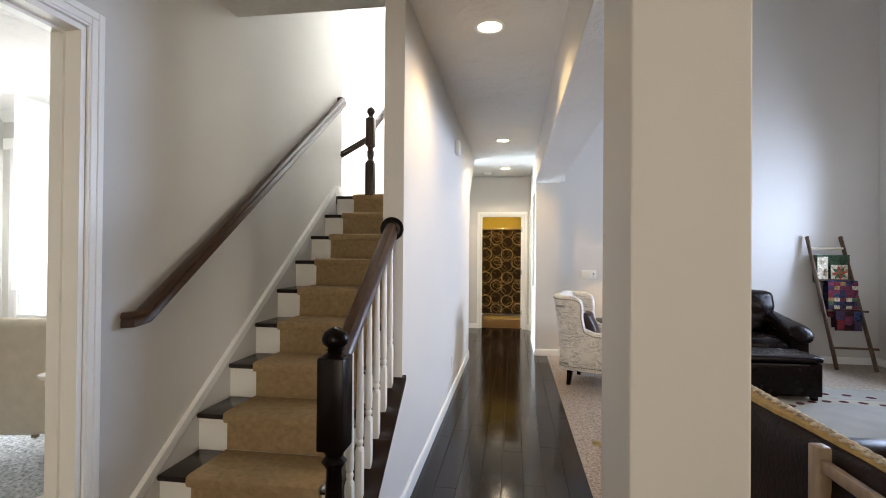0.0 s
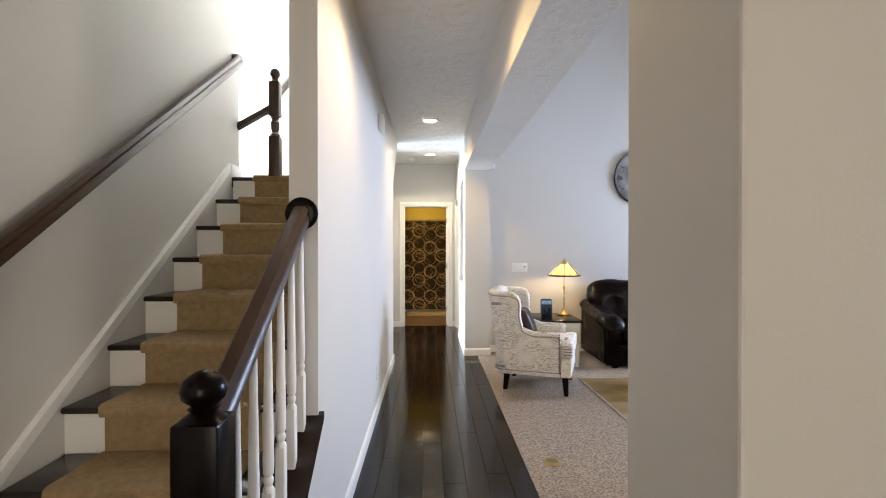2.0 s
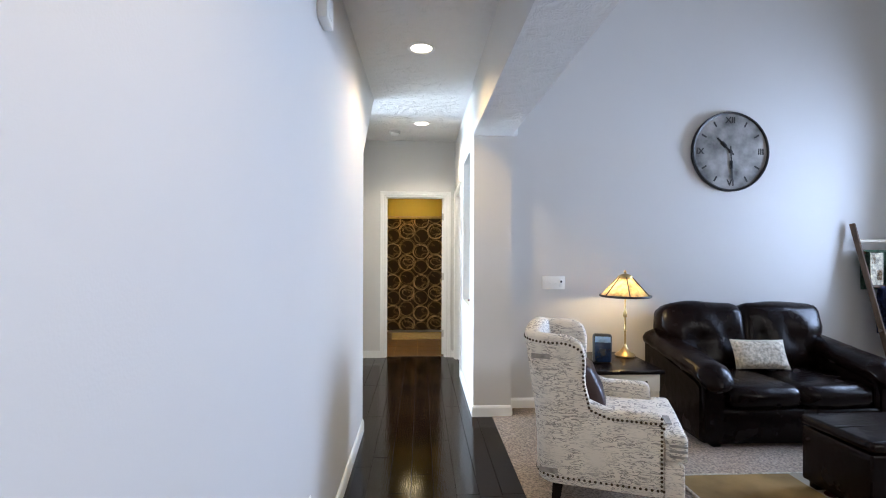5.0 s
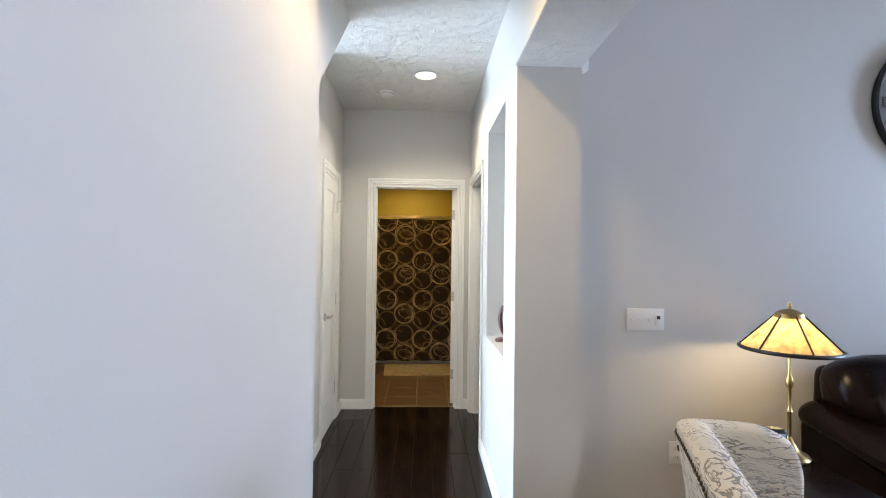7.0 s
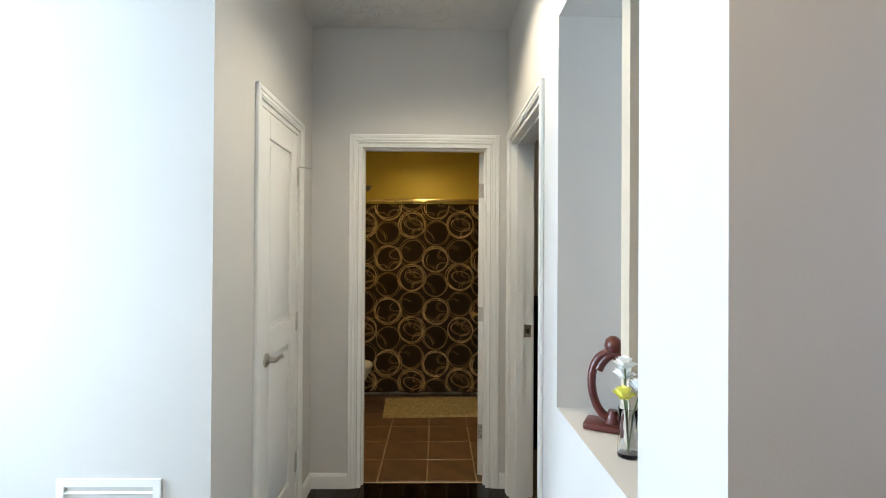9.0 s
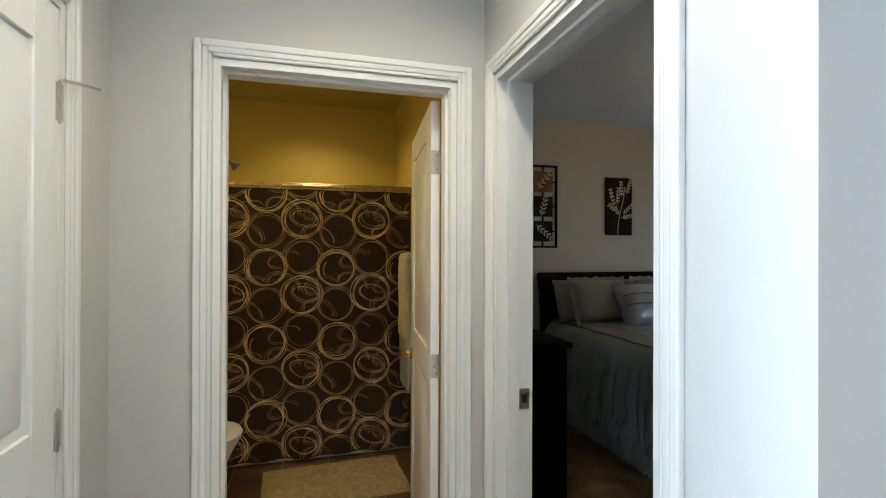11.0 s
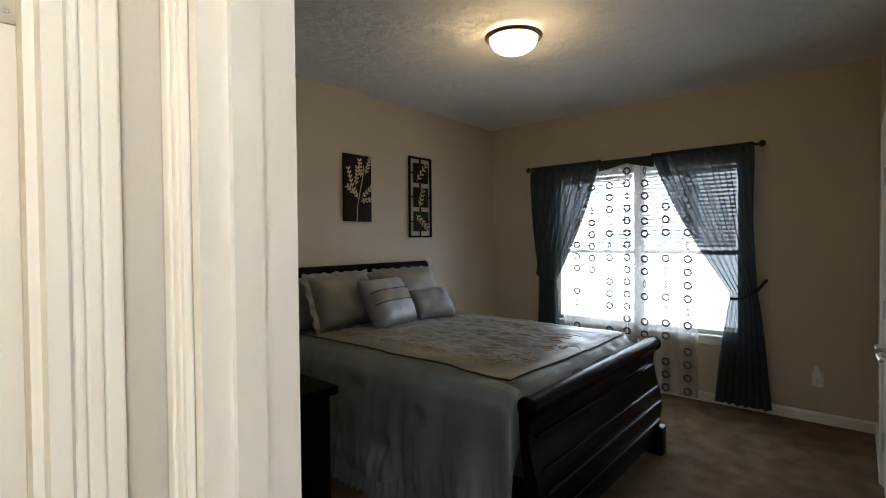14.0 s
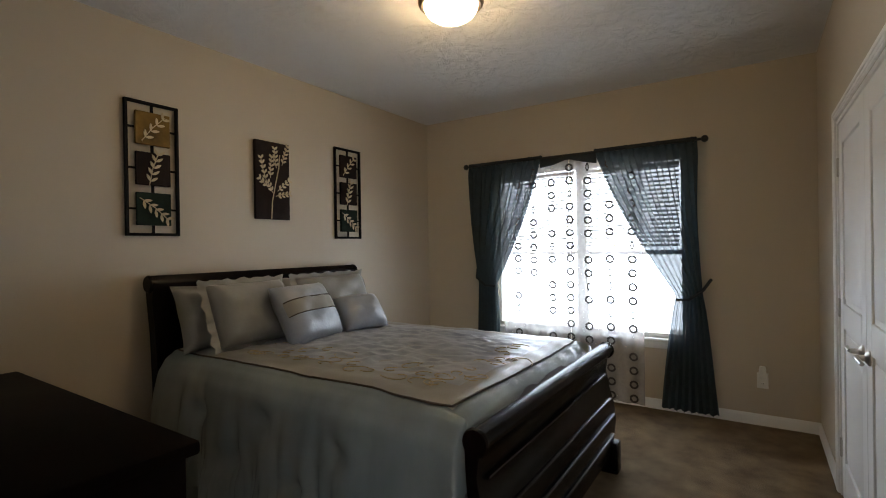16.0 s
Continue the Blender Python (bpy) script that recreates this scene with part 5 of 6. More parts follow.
# the third and fourth windows are unseen, added to hold the side fill
for i, (a, b) in enumerate(WIN_L):
    sash_window("window_%d" % (i + 1), pose(LX, b, 0, 0, 0, -90), b - a, WZ0, WZ1, (1.25, 1.99), "tall white framed window with lowered blinds", (WZ0 + 0.01, 1.22))
fv = thing("floor_vent", pose(4.36, 4.90, 0.006), "dark metal floor register in the carpet", "vent")
part("frame", boxes((-0.07, -0.16, 0, 0.07, 0.16, 0.006), r=0.002), M["black"], fv)
for i in range(9):
    part("louvre", boxes((-0.055, -0.14 + 0.032 * i, 0.006, 0.055, -0.125 + 0.032 * i, 0.009)), M["dark_wood"], fv)
fo = thing("floor_outlet", pose(0.648, 2.908, 0.003), "round brass floor outlet cover in the carpet", "floor outlet")
part("cover", lathe([(0.058, 0), (0.058, 0.004), (0.05, 0.007), (0.001, 0.008)], 28), M["brass"], fo)
part("lid", boxes((-0.03, -0.02, 0.007, 0.03, 0.02, 0.010), r=0.003), M["brass"], fo)

# sofa, throw and rack beside the entry
so = thing("leather_sofa", pose(0, 0, 0.004), "dark brown leather sofa backing onto the entry", "sofa")
part("back", puff(0.992, -0.05, 0.06, 1.08, 1.75, 0.745, 0.035, wob=0.008, bulge=0.02), M["brown_leather"], so)
part("base", puff(1.02, -0.05, 0.03, 1.95, 1.75, 0.30, 0.04, wob=0.004), M["brown_leather"], so)
for i in range(3):
    part("seat_cushion", puff(1.09, 0.14 + 0.505 * i, 0.29, 1.96, 0.635 + 0.505 * i, 0.45, 0.05, wob=0.006, seed=i), M["brown_leather"], so)
for y0, y1 in ((-0.15, 0.13), (1.64, 1.90)):
    part("arm", puff(1.01, y0, 0.04, 1.98, y1, 0.50, 0.09, wob=0.008, bulge=0.03), M["brown_leather"], so)
for x in (1.14, 1.90):
    for y in (-0.08, 1.82):
        part("foot", boxes((x - 0.03, y - 0.03, 0, x + 0.03, y + 0.03, 0.045), r=0.003), M["black_wood"], so)
M["gold_throw"] = material("gold_throw", (0.36, 0.24, 0.09), 0.9, vary=0.2, scale=30, bump=0.5, bump_scale=120)
th = thing("throw_blanket", pose(0, 0, 0.004), "gold throw with a twisted cream fringe over the sofa back", "blanket")
part("cloth", prism([(0.994, 1.72), (1.062, 1.72), (1.066, 0.30), (1.058, 0.30), (1.046, 0.95), (1.020, 1.35)], "z", 0.752, 0.770), M["gold_throw"], th)
twist = bmesh.new()
for ph in (0, math.pi):
    tube([(1.066 + 0.008 * math.cos(i * 0.9 + ph), 0.28 + 0.0145 * i, 0.772 + 0.008 * math.sin(i * 0.9 + ph)) for i in range(100)], 0.008, 6, bm=twist)
part("fringe", twist, M["cream"], th, "twisted cream cord edge")
rk = thing("wooden_rack", pose(0, 0, 0.004), "plain light wooden rack behind the leather sofa", "rack")
M["pale_wood"] = material("pale_wood", (0.20, 0.14, 0.085), 0.5, vary=0.25, scale=6, bump=0.1, bump_scale=40, stretch=(6, 6, 1))
for y in (0.99, 0.30):
    part("post", boxes((0.94, y - 0.025, 0, 0.985, y + 0.025, 0.775), r=0.008), M["pale_wood"], rk)
for z in (0.72, 0.45, 0.15):
    part("bar", boxes((0.95, 0.30, z - 0.02, 0.975, 0.99, z + 0.02), r=0.006), M["pale_wood"], rk)
ct = thing("coffee_table", pose(0, 0, 0.016), "dark coffee table with a polished glass top", "coffee table")
M["table_glass"] = material("smoked_glass_top", (0.04, 0.045, 0.05), 0.03, vary=0.05, spec=0.8)
part("tabletop", boxes((2.35, 1.72, 0.40, 2.95, 2.35, 0.425), r=0.006), M["table_glass"], ct)
for x in (2.42, 2.88):
    for y in (1.79, 2.28):
        part("leg", boxes((x - 0.025, y - 0.025, 0, x + 0.025, y + 0.025, 0.40), r=0.004), M["black_wood"], ct)

# ---- dining room ----
M["linen"] = material("oatmeal_linen", (0.66, 0.60, 0.50), 0.9, vary=0.06, scale=14, bump=0.3, bump_scale=260)
dc = thing("dining_chair", pose(-3.02, 1.92, 0.012, 0, 0, 12), "oatmeal linen upholstered dining chair", "chair")
part("backrest", turned(puff(-0.27, -0.06, 0.22, 0.30, 0.04, 0.92, 0.035, wob=0.006, bulge=0.015), pose(0, 0, 0, 4, 0, 0)), M["linen"], dc)
part("seat", puff(-0.26, 0.03, 0.34, 0.29, 0.50, 0.49, 0.04, wob=0.004), M["linen"], dc)
for x in (-0.23, 0.25):
    for y in (-0.01, 0.44):
        part("leg", tapered_leg(x, y, 0.35, 0.024, 0.016), M["pale_wood"], dc)
M["shag"] = material("grey_shag", (0.42, 0.44, 0.46), 0.95, vary=0.5, scale=45, bump=1.0, bump_scale=70, spec=0.1)
sg = bmesh.new()
bmesh.ops.create_grid(sg, x_segments=110, y_segments=110, size=1.0, matrix=Matrix.Translation((-3.3, 2.2, 0)) @ Matrix.Diagonal((1.15, 1.1, 1, 1)))
for v in sg.verts:
    v.co.z = 0.012 + 0.022 * abs(noise.noise(v.co * 22)) + 0.012 * random.random()
shg = thing("shag_rug", pose(0, 0, 0.0), "pale grey shag rug under the dining chairs", "rug")
part("pile", sg, M["shag"], shg)
part("backing", boxes((-4.45, 1.1, 0.001, -2.15, 3.3, 0.010)), M["shag"], shg)
pd = thing("plant_stand", pose(-2.40, 1.57, 0.001), "slim white pedestal stand by the opening", "stand")
part("post", lathe([(0.10, 0), (0.10, 0.03), (0.03, 0.05), (0.026, 0.62), (0.035, 0.65), (0.03, 0.67)], 20), M["trim"], pd)
part("top", lathe([(0.04, 0.67), (0.06, 0.685), (0.062, 0.70), (0.03, 0.71), (0.001, 0.712)], 20), M["trim"], pd)
sash_window("window_9", pose(-5.0, 3.46, 0, 0, 0, 0), 1.7, 0.66, 2.37, (1.5,), "bright white framed dining room window")
setting("window_head", boxes((-5.05, 3.425, 2.36, -3.25, 3.458, 2.47), r=0.006), M["trim"], "white moulded head board over the dining window", "trim")
setting("crown_moulding", prism([(3.46, H - 0.10), (3.45, H - 0.10), (3.39, H - 0.02), (3.38, H), (3.46, H)], "x", -5.08, -1.73), M["trim"], "white crown moulding in the dining room", "trim")


# ---- bathroom ----
tiles = tagged(new("floor_tile_bath", mesh_of("tile_bed", boxes((-1.25, 8.06, -0.012, 0.43, 10.55, -0.003)), M["grout"])), "brown ceramic bathroom floor tiles", "floor", kind="structure")
tile_mesh = mesh_of("tile", boxes((0.003, 0.003, -0.006, 0.302, 0.302, 0.002), r=0.003, seg=1), M["tile"])
for i in range(6):
    for j in range(6):
        piece("tile", tile_mesh, tiles, -1.375 + 0.305 * i, 8.075 + 0.305 * j, 0)
tub = thing("bathtub", pose(0, 0, 0), "white bathtub behind the shower curtain", "bathtub")
part("apron", boxes((-1.25, 9.83, 0, 0.43, 9.87, 0.46), r=0.012), M["plastic"], tub)
part("rim", boxes((-1.25, 9.82, 0.44, 0.43, 9.93, 0.475), (-1.25, 10.45, 0.44, 0.43, 10.55, 0.475), r=0.012), M["plastic"], tub)
part("basin", boxes((-1.25, 9.93, 0.08, 0.43, 10.45, 0.11), r=0.01), M["plastic"], tub)
rodt = thing("shower_rod", pose(0, 0, 0), "double brass-toned shower rod with curtain hooks", "shower rod")
part("rod", tube([(-1.25, 9.74, 1.885), (0.428, 9.74, 1.885)], 0.0125, 12), M["brass"], rodt)
part("rod", tube([(-1.25, 9.79, 1.905), (0.428, 9.79, 1.905)], 0.0105, 12), M["brass"], rodt)
for x in (-1.25, 0.428):
    part("flange", turned(lathe([(0.032, 0), (0.032, 0.006), (0.018, 0.02)], 18), Matrix.Translation((x, 9.76, 1.893)) @ pose(0, 0, 0, 0, 90 if x < 0 else -90, 0)), M["brass"], rodt)
M["curtain"] = material("chocolate_curtain", (0.042, 0.026, 0.014), 0.75, vary=0.3, scale=3, bump=0.1, bump_scale=200)
M["ring_gold"] = material("gold_print", (0.58, 0.40, 0.21), 0.6, vary=0.45, scale=8)
M["ring_dim"] = material("olive_print", (0.30, 0.205, 0.105), 0.8, vary=0.5, scale=8)
CUX0, CUX1, CUZ0, CUZ1 = -1.22, 0.405, 0.055, 1.865


def fold(x):
    return 0.016 * math.sin(x * 24) + 0.010 * math.sin(x * 11 + 1.3)


sc = thing("shower_curtain", pose(0, 9.74, 0), "dark brown shower curtain printed with gold scribbled rings", "shower curtain")
bm = bmesh.new()
nx, nz = 150, 8
gr = [[bm.verts.new((CUX0 + (CUX1 - CUX0) * i / nx, fold(CUX0 + (CUX1 - CUX0) * i / nx) * (0.6 + 0.4 * j / nz), CUZ1 + (CUZ0 - CUZ1) * j / nz)) for i in range(nx + 1)] for j in range(nz + 1)]
for j in range(nz):
    for i in range(nx):
        bm.faces.new((gr[j][i], gr[j][i + 1], gr[j + 1][i + 1], gr[j + 1][i]))
bmesh.ops.solidify(bm, geom=bm.faces[:], thickness=0.002)
part("cloth", bm, M["curtain"], sc, smooth=70)


def scribble(bm, cx, cz, r, squash, turn, lines, a0, a1, wide, rng_):
    """Loose pen strokes round a ring, printed on the folded cloth."""
    for k in range(lines):
        rr = r * (1 + rng_.uniform(-0.075, 0.075))
        ox, oz = rng_.uniform(-0.012, 0.012), rng_.uniform(-0.012, 0.012)
        n = 40
        prev = None
        for i in range(n + 1):
            a = a0 + (a1 - a0) * i / n
            pair = []
            for e in (-1, 1):
                q = rr + e * wide / 2
                px, pz = q * math.cos(a), q * squash * math.sin(a)
                x = cx + ox + px * math.cos(turn) - pz * math.sin(turn)
                z = cz + oz + px * math.sin(turn) + pz * math.cos(turn)
                pair.append((x, z))
            if all(CUX0 + 0.004 < x < CUX1 - 0.004 and CUZ0 + 0.004 < z < CUZ1 - 0.004 for x, z in pair):
                vs = [bm.verts.new((x, fold(x) * (0.6 + 0.4 * (CUZ1 - z) / (CUZ1 - CUZ0)) - 0.0035 - 0.0003 * k, z)) for x, z in pair]
                if prev:
                    bm.faces.new((prev[0], vs[0], vs[1], prev[1]))
                prev = vs
            else:
                prev = None


rg = random.Random(11)
b, dim = bmesh.new(), bmesh.new()
for col in range(-2, 4):
    for row in range(-1, 5):
        for off, base in ((0.0, 1.838), (0.23, 1.662)):
            cx, cz = -0.567 + 0.46 * col + off, base - 0.503 * row
            if not (CUX0 - 0.1 < cx < CUX1 + 0.1 and CUZ0 - 0.12 < cz < CUZ1 + 0.4):
                continue
            scribble(b, cx, cz, 0.122, 0.97, 0.1, 5, 0, 2 * math.pi, 0.0042, rg)
            if off:
                scribble(b, cx + 0.012, cz + 0.005, 0.088, 0.62, -0.25, 3, 0.0, 2 * math.pi, 0.0035, rg)
            else:
                scribble(b, cx - 0.02, cz - 0.01, 0.085, 1.0, 0, 1, 2.4, 3.7, 0.006, rg)
            scribble(dim, cx, cz - 0.2515, 0.115, 0.97, 0.4, 4, 0.0, 2 * math.pi, 0.0045, rg)
            scribble(dim, cx + 0.115, cz + 0.06, 0.10, 0.5, 0.3, 4, 0.0, 4.4, 0.0035, rg)
            scribble(dim, cx + 0.11, cz - 0.12, 0.11, 0.7, -0.5, 4, 0.3, 3.6, 0.004, rg)
tagged(part("ring_print", b, M["ring_gold"], sc, smooth=False), "gold scribbled ring print", kind="stuff")
tagged(part("swirl_print", dim, M["ring_dim"], sc, smooth=False), "faint olive swirl print", kind="stuff")
for i in range(12):
    x = CUX0 + 0.05 + (CUX1 - CUX0 - 0.1) * i / 11
    part("hook", tube([(x + 0.0, 0.021 * math.cos(a / 6 * math.pi), 1.878 + 0.021 * math.sin(a / 6 * math.pi)) for a in range(12)], 0.0022, 6, True), M["chrome"], sc)
M["shower_nickel"] = material("brushed_nickel", (0.13, 0.12, 0.11), 0.35, 0.2, vary=0.15, scale=20)
sh_ = thing("wall_shower", pose(-1.20, 10.12, 2.15), "brushed nickel shower head on a bent arm", "shower head")
part("arm", tube([(0, 0, 0), (0.12, 0, 0.015), (0.24, 0, -0.01), (0.34, 0, -0.05)], 0.010, 10), M["shower_nickel"], sh_)
part("head", turned(lathe([(0.012, 0), (0.016, 0.03), (0.036, 0.065), (0.038, 0.075), (0.001, 0.078)], 18), Matrix.Translation((0.34, 0, -0.05)) @ pose(0, 0, 0, 0, 128, 0)), M["shower_nickel"], sh_)
part("flange", turned(lathe([(0.03, 0), (0.02, 0.012)], 16), pose(0, 0, 0, 0, 90, 0)), M["shower_nickel"], sh_)
M["bath_mat"] = material("gold_bath_mat", (0.50, 0.38, 0.18), 0.95, vary=0.2, scale=30, bump=1.0, bump_scale=90)
mt = bmesh.new()
bmesh.ops.create_grid(mt, x_segments=90, y_segments=50, size=0.5, matrix=Matrix.Translation((-0.13, 9.44, 0)) @ pose(0, 0, 0, 0, 0, 3) @ Matrix.Diagonal((0.86, 0.50, 1, 1)))
for v in mt.verts:
    v.co.z = 0.020 + 0.008 * noise.noise(v.co * 40) + 0.004 * random.random()
ext = bmesh.ops.extrude_face_region(mt, geom=mt.faces[:])
for v in [g for g in ext["geom"] if isinstance(g, bmesh.types.BMVert)]:
    v.co.z = 0.003
bmesh.ops.recalc_face_normals(mt, faces=mt.faces)
bmat = part("bath_mat", mt, M["bath_mat"])
tagged(bmat, "fluffy tan bath mat on the tile floor", "bath mat")
toi = thing("toilet", pose(-1.23, 9.36, 0.002), "white toilet beside the shower curtain", "toilet")
part("bowl", turned(lathe([(0.11, 0), (0.115, 0.04), (0.10, 0.18), (0.15, 0.30), (0.185, 0.37), (0.185, 0.385), (0.12, 0.385)], 28), Matrix.Translation((0.35, 0, 0)) @ Matrix.Diagonal((1.15, 1, 1, 1))), M["plastic"], toi)
part("seat_lid", turned(lathe([(0.19, 0), (0.195, 0.012), (0.185, 0.03), (0.10, 0.036), (0.001, 0.037)], 32), Matrix.Translation((0.35, 0, 0.388)) @ Matrix.Diagonal((1.15, 1, 1, 1))), M["plastic"], toi)
part("tank", boxes((0.0, -0.22, 0.36, 0.20, 0.22, 0.74), r=0.025), M["plastic"], toi)
part("tank_lid", boxes((-0.005, -0.23, 0.74, 0.215, 0.23, 0.775), r=0.012), M["plastic"], toi)
part("foot", boxes((0.16, -0.10, 0, 0.44, 0.10, 0.30), r=0.04), M["plastic"], toi)
M["towel"] = material("cream_towel", (0.62, 0.52, 0.34), 0.95, vary=0.12, scale=40, bump=0.9, bump_scale=160)
M["towel_g"] = material("sage_towel", (0.40, 0.42, 0.33), 0.95, vary=0.12, scale=40, bump=0.9, bump_scale=160)
tb = thing("towel_bar", pose(0.428, 0, 0), "chrome towel bar on the bathroom wall", "towel bar")
part("bar", tube([(-0.11, 9.15, 1.385), (-0.11, 9.62, 1.385)], 0.009, 10), M["chrome"], tb)
for y in (9.15, 9.62):
    part("post", tube([(0, y, 1.385), (-0.11, y, 1.385)], 0.011, 10), M["chrome"], tb)
for nm, lab, mat_, a, z0, t in (("bath_towel", "sage bath towel hanging on the bar", "towel_g", (9.24, 9.54), 0.585, 0.0), ("hand_towel", "cream hand towel folded over the bath towel", "towel", (9.27, 9.51), 0.905, 0.012)):
    ob = thing(nm, pose(0.318, 0, 0), lab, "towel")
    for s in (-1, 1):
        b = puff(s * (0.014 + t) - 0.012 - t * 0.3, a[0], z0 + 0.03 * (s > 0), s * (0.014 + t) + 0.012 + t * 0.3, a[1], 1.39, 0.009, wob=0.006, bulge=0.004)
        part("fold", b, M[mat_], ob)
    part("top", tube([(0, a[0], 1.388 + t), (0, a[1], 1.388 + t)], 0.027 + t, 14), M[mat_], ob)

# ---- bedroom ----
CURX = 4.665
M["satin"] = material("teal_grey_satin", (0.20, 0.235, 0.235), 0.26, vary=0.18, scale=4, bump=0.4, bump_scale=11, spec=0.9, stretch=(1, 1, 0.35))
M["band"] = material("taupe_satin", (0.25, 0.238, 0.205), 0.36, vary=0.10, scale=5, bump=0.1, bump_scale=40, spec=0.4)
M["quilt"] = material("silver_quilted_satin", (0.27, 0.29, 0.325), 0.32, vary=0.14, scale=8, bump=0.4, bump_scale=20, spec=0.7)
M["pillow_c"] = material("pewter_satin", (0.24, 0.235, 0.215), 0.34, vary=0.14, scale=6, bump=0.25, bump_scale=16, spec=0.6)
M["piping"] = material("brown_piping", (0.045, 0.032, 0.022), 0.6)
# mattress colour darkened to stand for the shade under the comforter
M["shadowed"] = material("shaded_mattress", (0.06, 0.06, 0.06), 0.9)
BX_0, BX_1, BF, BH = 1.80, 3.42, 8.33, 10.40
bed = thing("sleigh_bed", pose(0, 0, 0.006), "black cherry sleigh bed with curved headboard and footboard", "bed")
foot_prof = [(8.33, 0.04), (8.29, 0.10), (8.275, 0.20), (8.262, 0.32), (8.272, 0.42), (8.30, 0.52), (8.318, 0.62), (8.308, 0.69), (8.285, 0.715), (8.272, 0.74), (8.280, 0.765), (8.305, 0.782), (8.335, 0.778), (8.358, 0.755), (8.362, 0.70), (8.358, 0.60), (8.345, 0.48), (8.325, 0.36), (8.325, 0.22), (8.36, 0.10), (8.37, 0.04)]
fb = part("footboard", prism(foot_prof, "x", BX_0, BX_1), M["black_wood"], bed, "curved black cherry footboard", 50)
for z, y in ((0.60, 8.307), (0.46, 8.280), (0.37, 8.259), (0.25, 8.262)):
    part("moulding", tube([(BX_0 + 0.06, y, z), (BX_1 - 0.06, y, z)], 0.008, 8), M["black_wood"], fb)
for x in (BX_0, BX_1):
    part("end_cap", turned(lathe([(0.045, -0.012), (0.05, -0.004), (0.05, 0.004), (0.045, 0.012)], 20), Matrix.Translation((x, 8.318, 0.738)) @ pose(0, 0, 0, 0, 90, 0)), M["black_wood"], fb)
    part("foot_block", boxes((x - 0.045, 8.245, 0.0, x + 0.045, 8.385, 0.19), r=0.01), M["black_wood"], bed)
head_prof = [(10.44, 0.04), (10.40, 0.30), (10.405, 0.70), (10.43, 0.95), (10.455, 1.10), (10.44, 1.17), (10.445, 1.215), (10.475, 1.245), (10.515, 1.24), (10.535, 1.20), (10.52, 1.08), (10.49, 0.90), (10.47, 0.60), (10.49, 0.04)]
hb = part("headboard", prism(head_prof, "x", BX_0 + 0.005, BX_1 + 0.06), M["black_wood"], bed, "tall curved black cherry headboard", 50)
for x in (BX_0 + 0.005, BX_1 + 0.06):
    part("end_cap", turned(lathe([(0.045, -0.012), (0.052, -0.004), (0.052, 0.004), (0.045, 0.012)], 20), Matrix.Translation((x, 10.49, 1.195)) @ pose(0, 0, 0, 0, 90, 0)), M["black_wood"], hb)
for x in (BX_0 + 0.10, BX_1 - 0.13):
    part("side_rail", boxes((x, 8.36, 0.20, x + 0.03, 10.42, 0.36), r=0.004), M["black_wood"], bed)
part("mattress", puff(BX_0 + 0.17, 8.39, 0.30, BX_1 - 0.17, 10.40, 0.75, 0.05, wob=0.0), M["shadowed"], bed)

com = thing("comforter", pose(0, 0, 0.006), "teal and pewter satin comforter on the bed", "comforter")
sect = [(-0.04, 0.17), (-0.038, 0.32), (-0.032, 0.48), (-0.022, 0.60), (-0.002, 0.70), (0.04, 0.772), (0.09, 0.803), (0.17, 0.815)]
sect = [(a[0] + (b[0] - a[0]) * k / 4, a[1] + (b[1] - a[1]) * k / 4) for a, b in zip(sect, sect[1:]) for k in range(4)] + sect[-1:]


def top_z(x, y):
    u = (y - 8.42) / 1.9
    w = 0.010 * noise.noise((x * 3.1, y * 3.1, 0.3)) + 0.006 * noise.noise((x * 9, y * 9, 1.7))
    return w - 0.012 * max(0, 0.25 - u) * 4


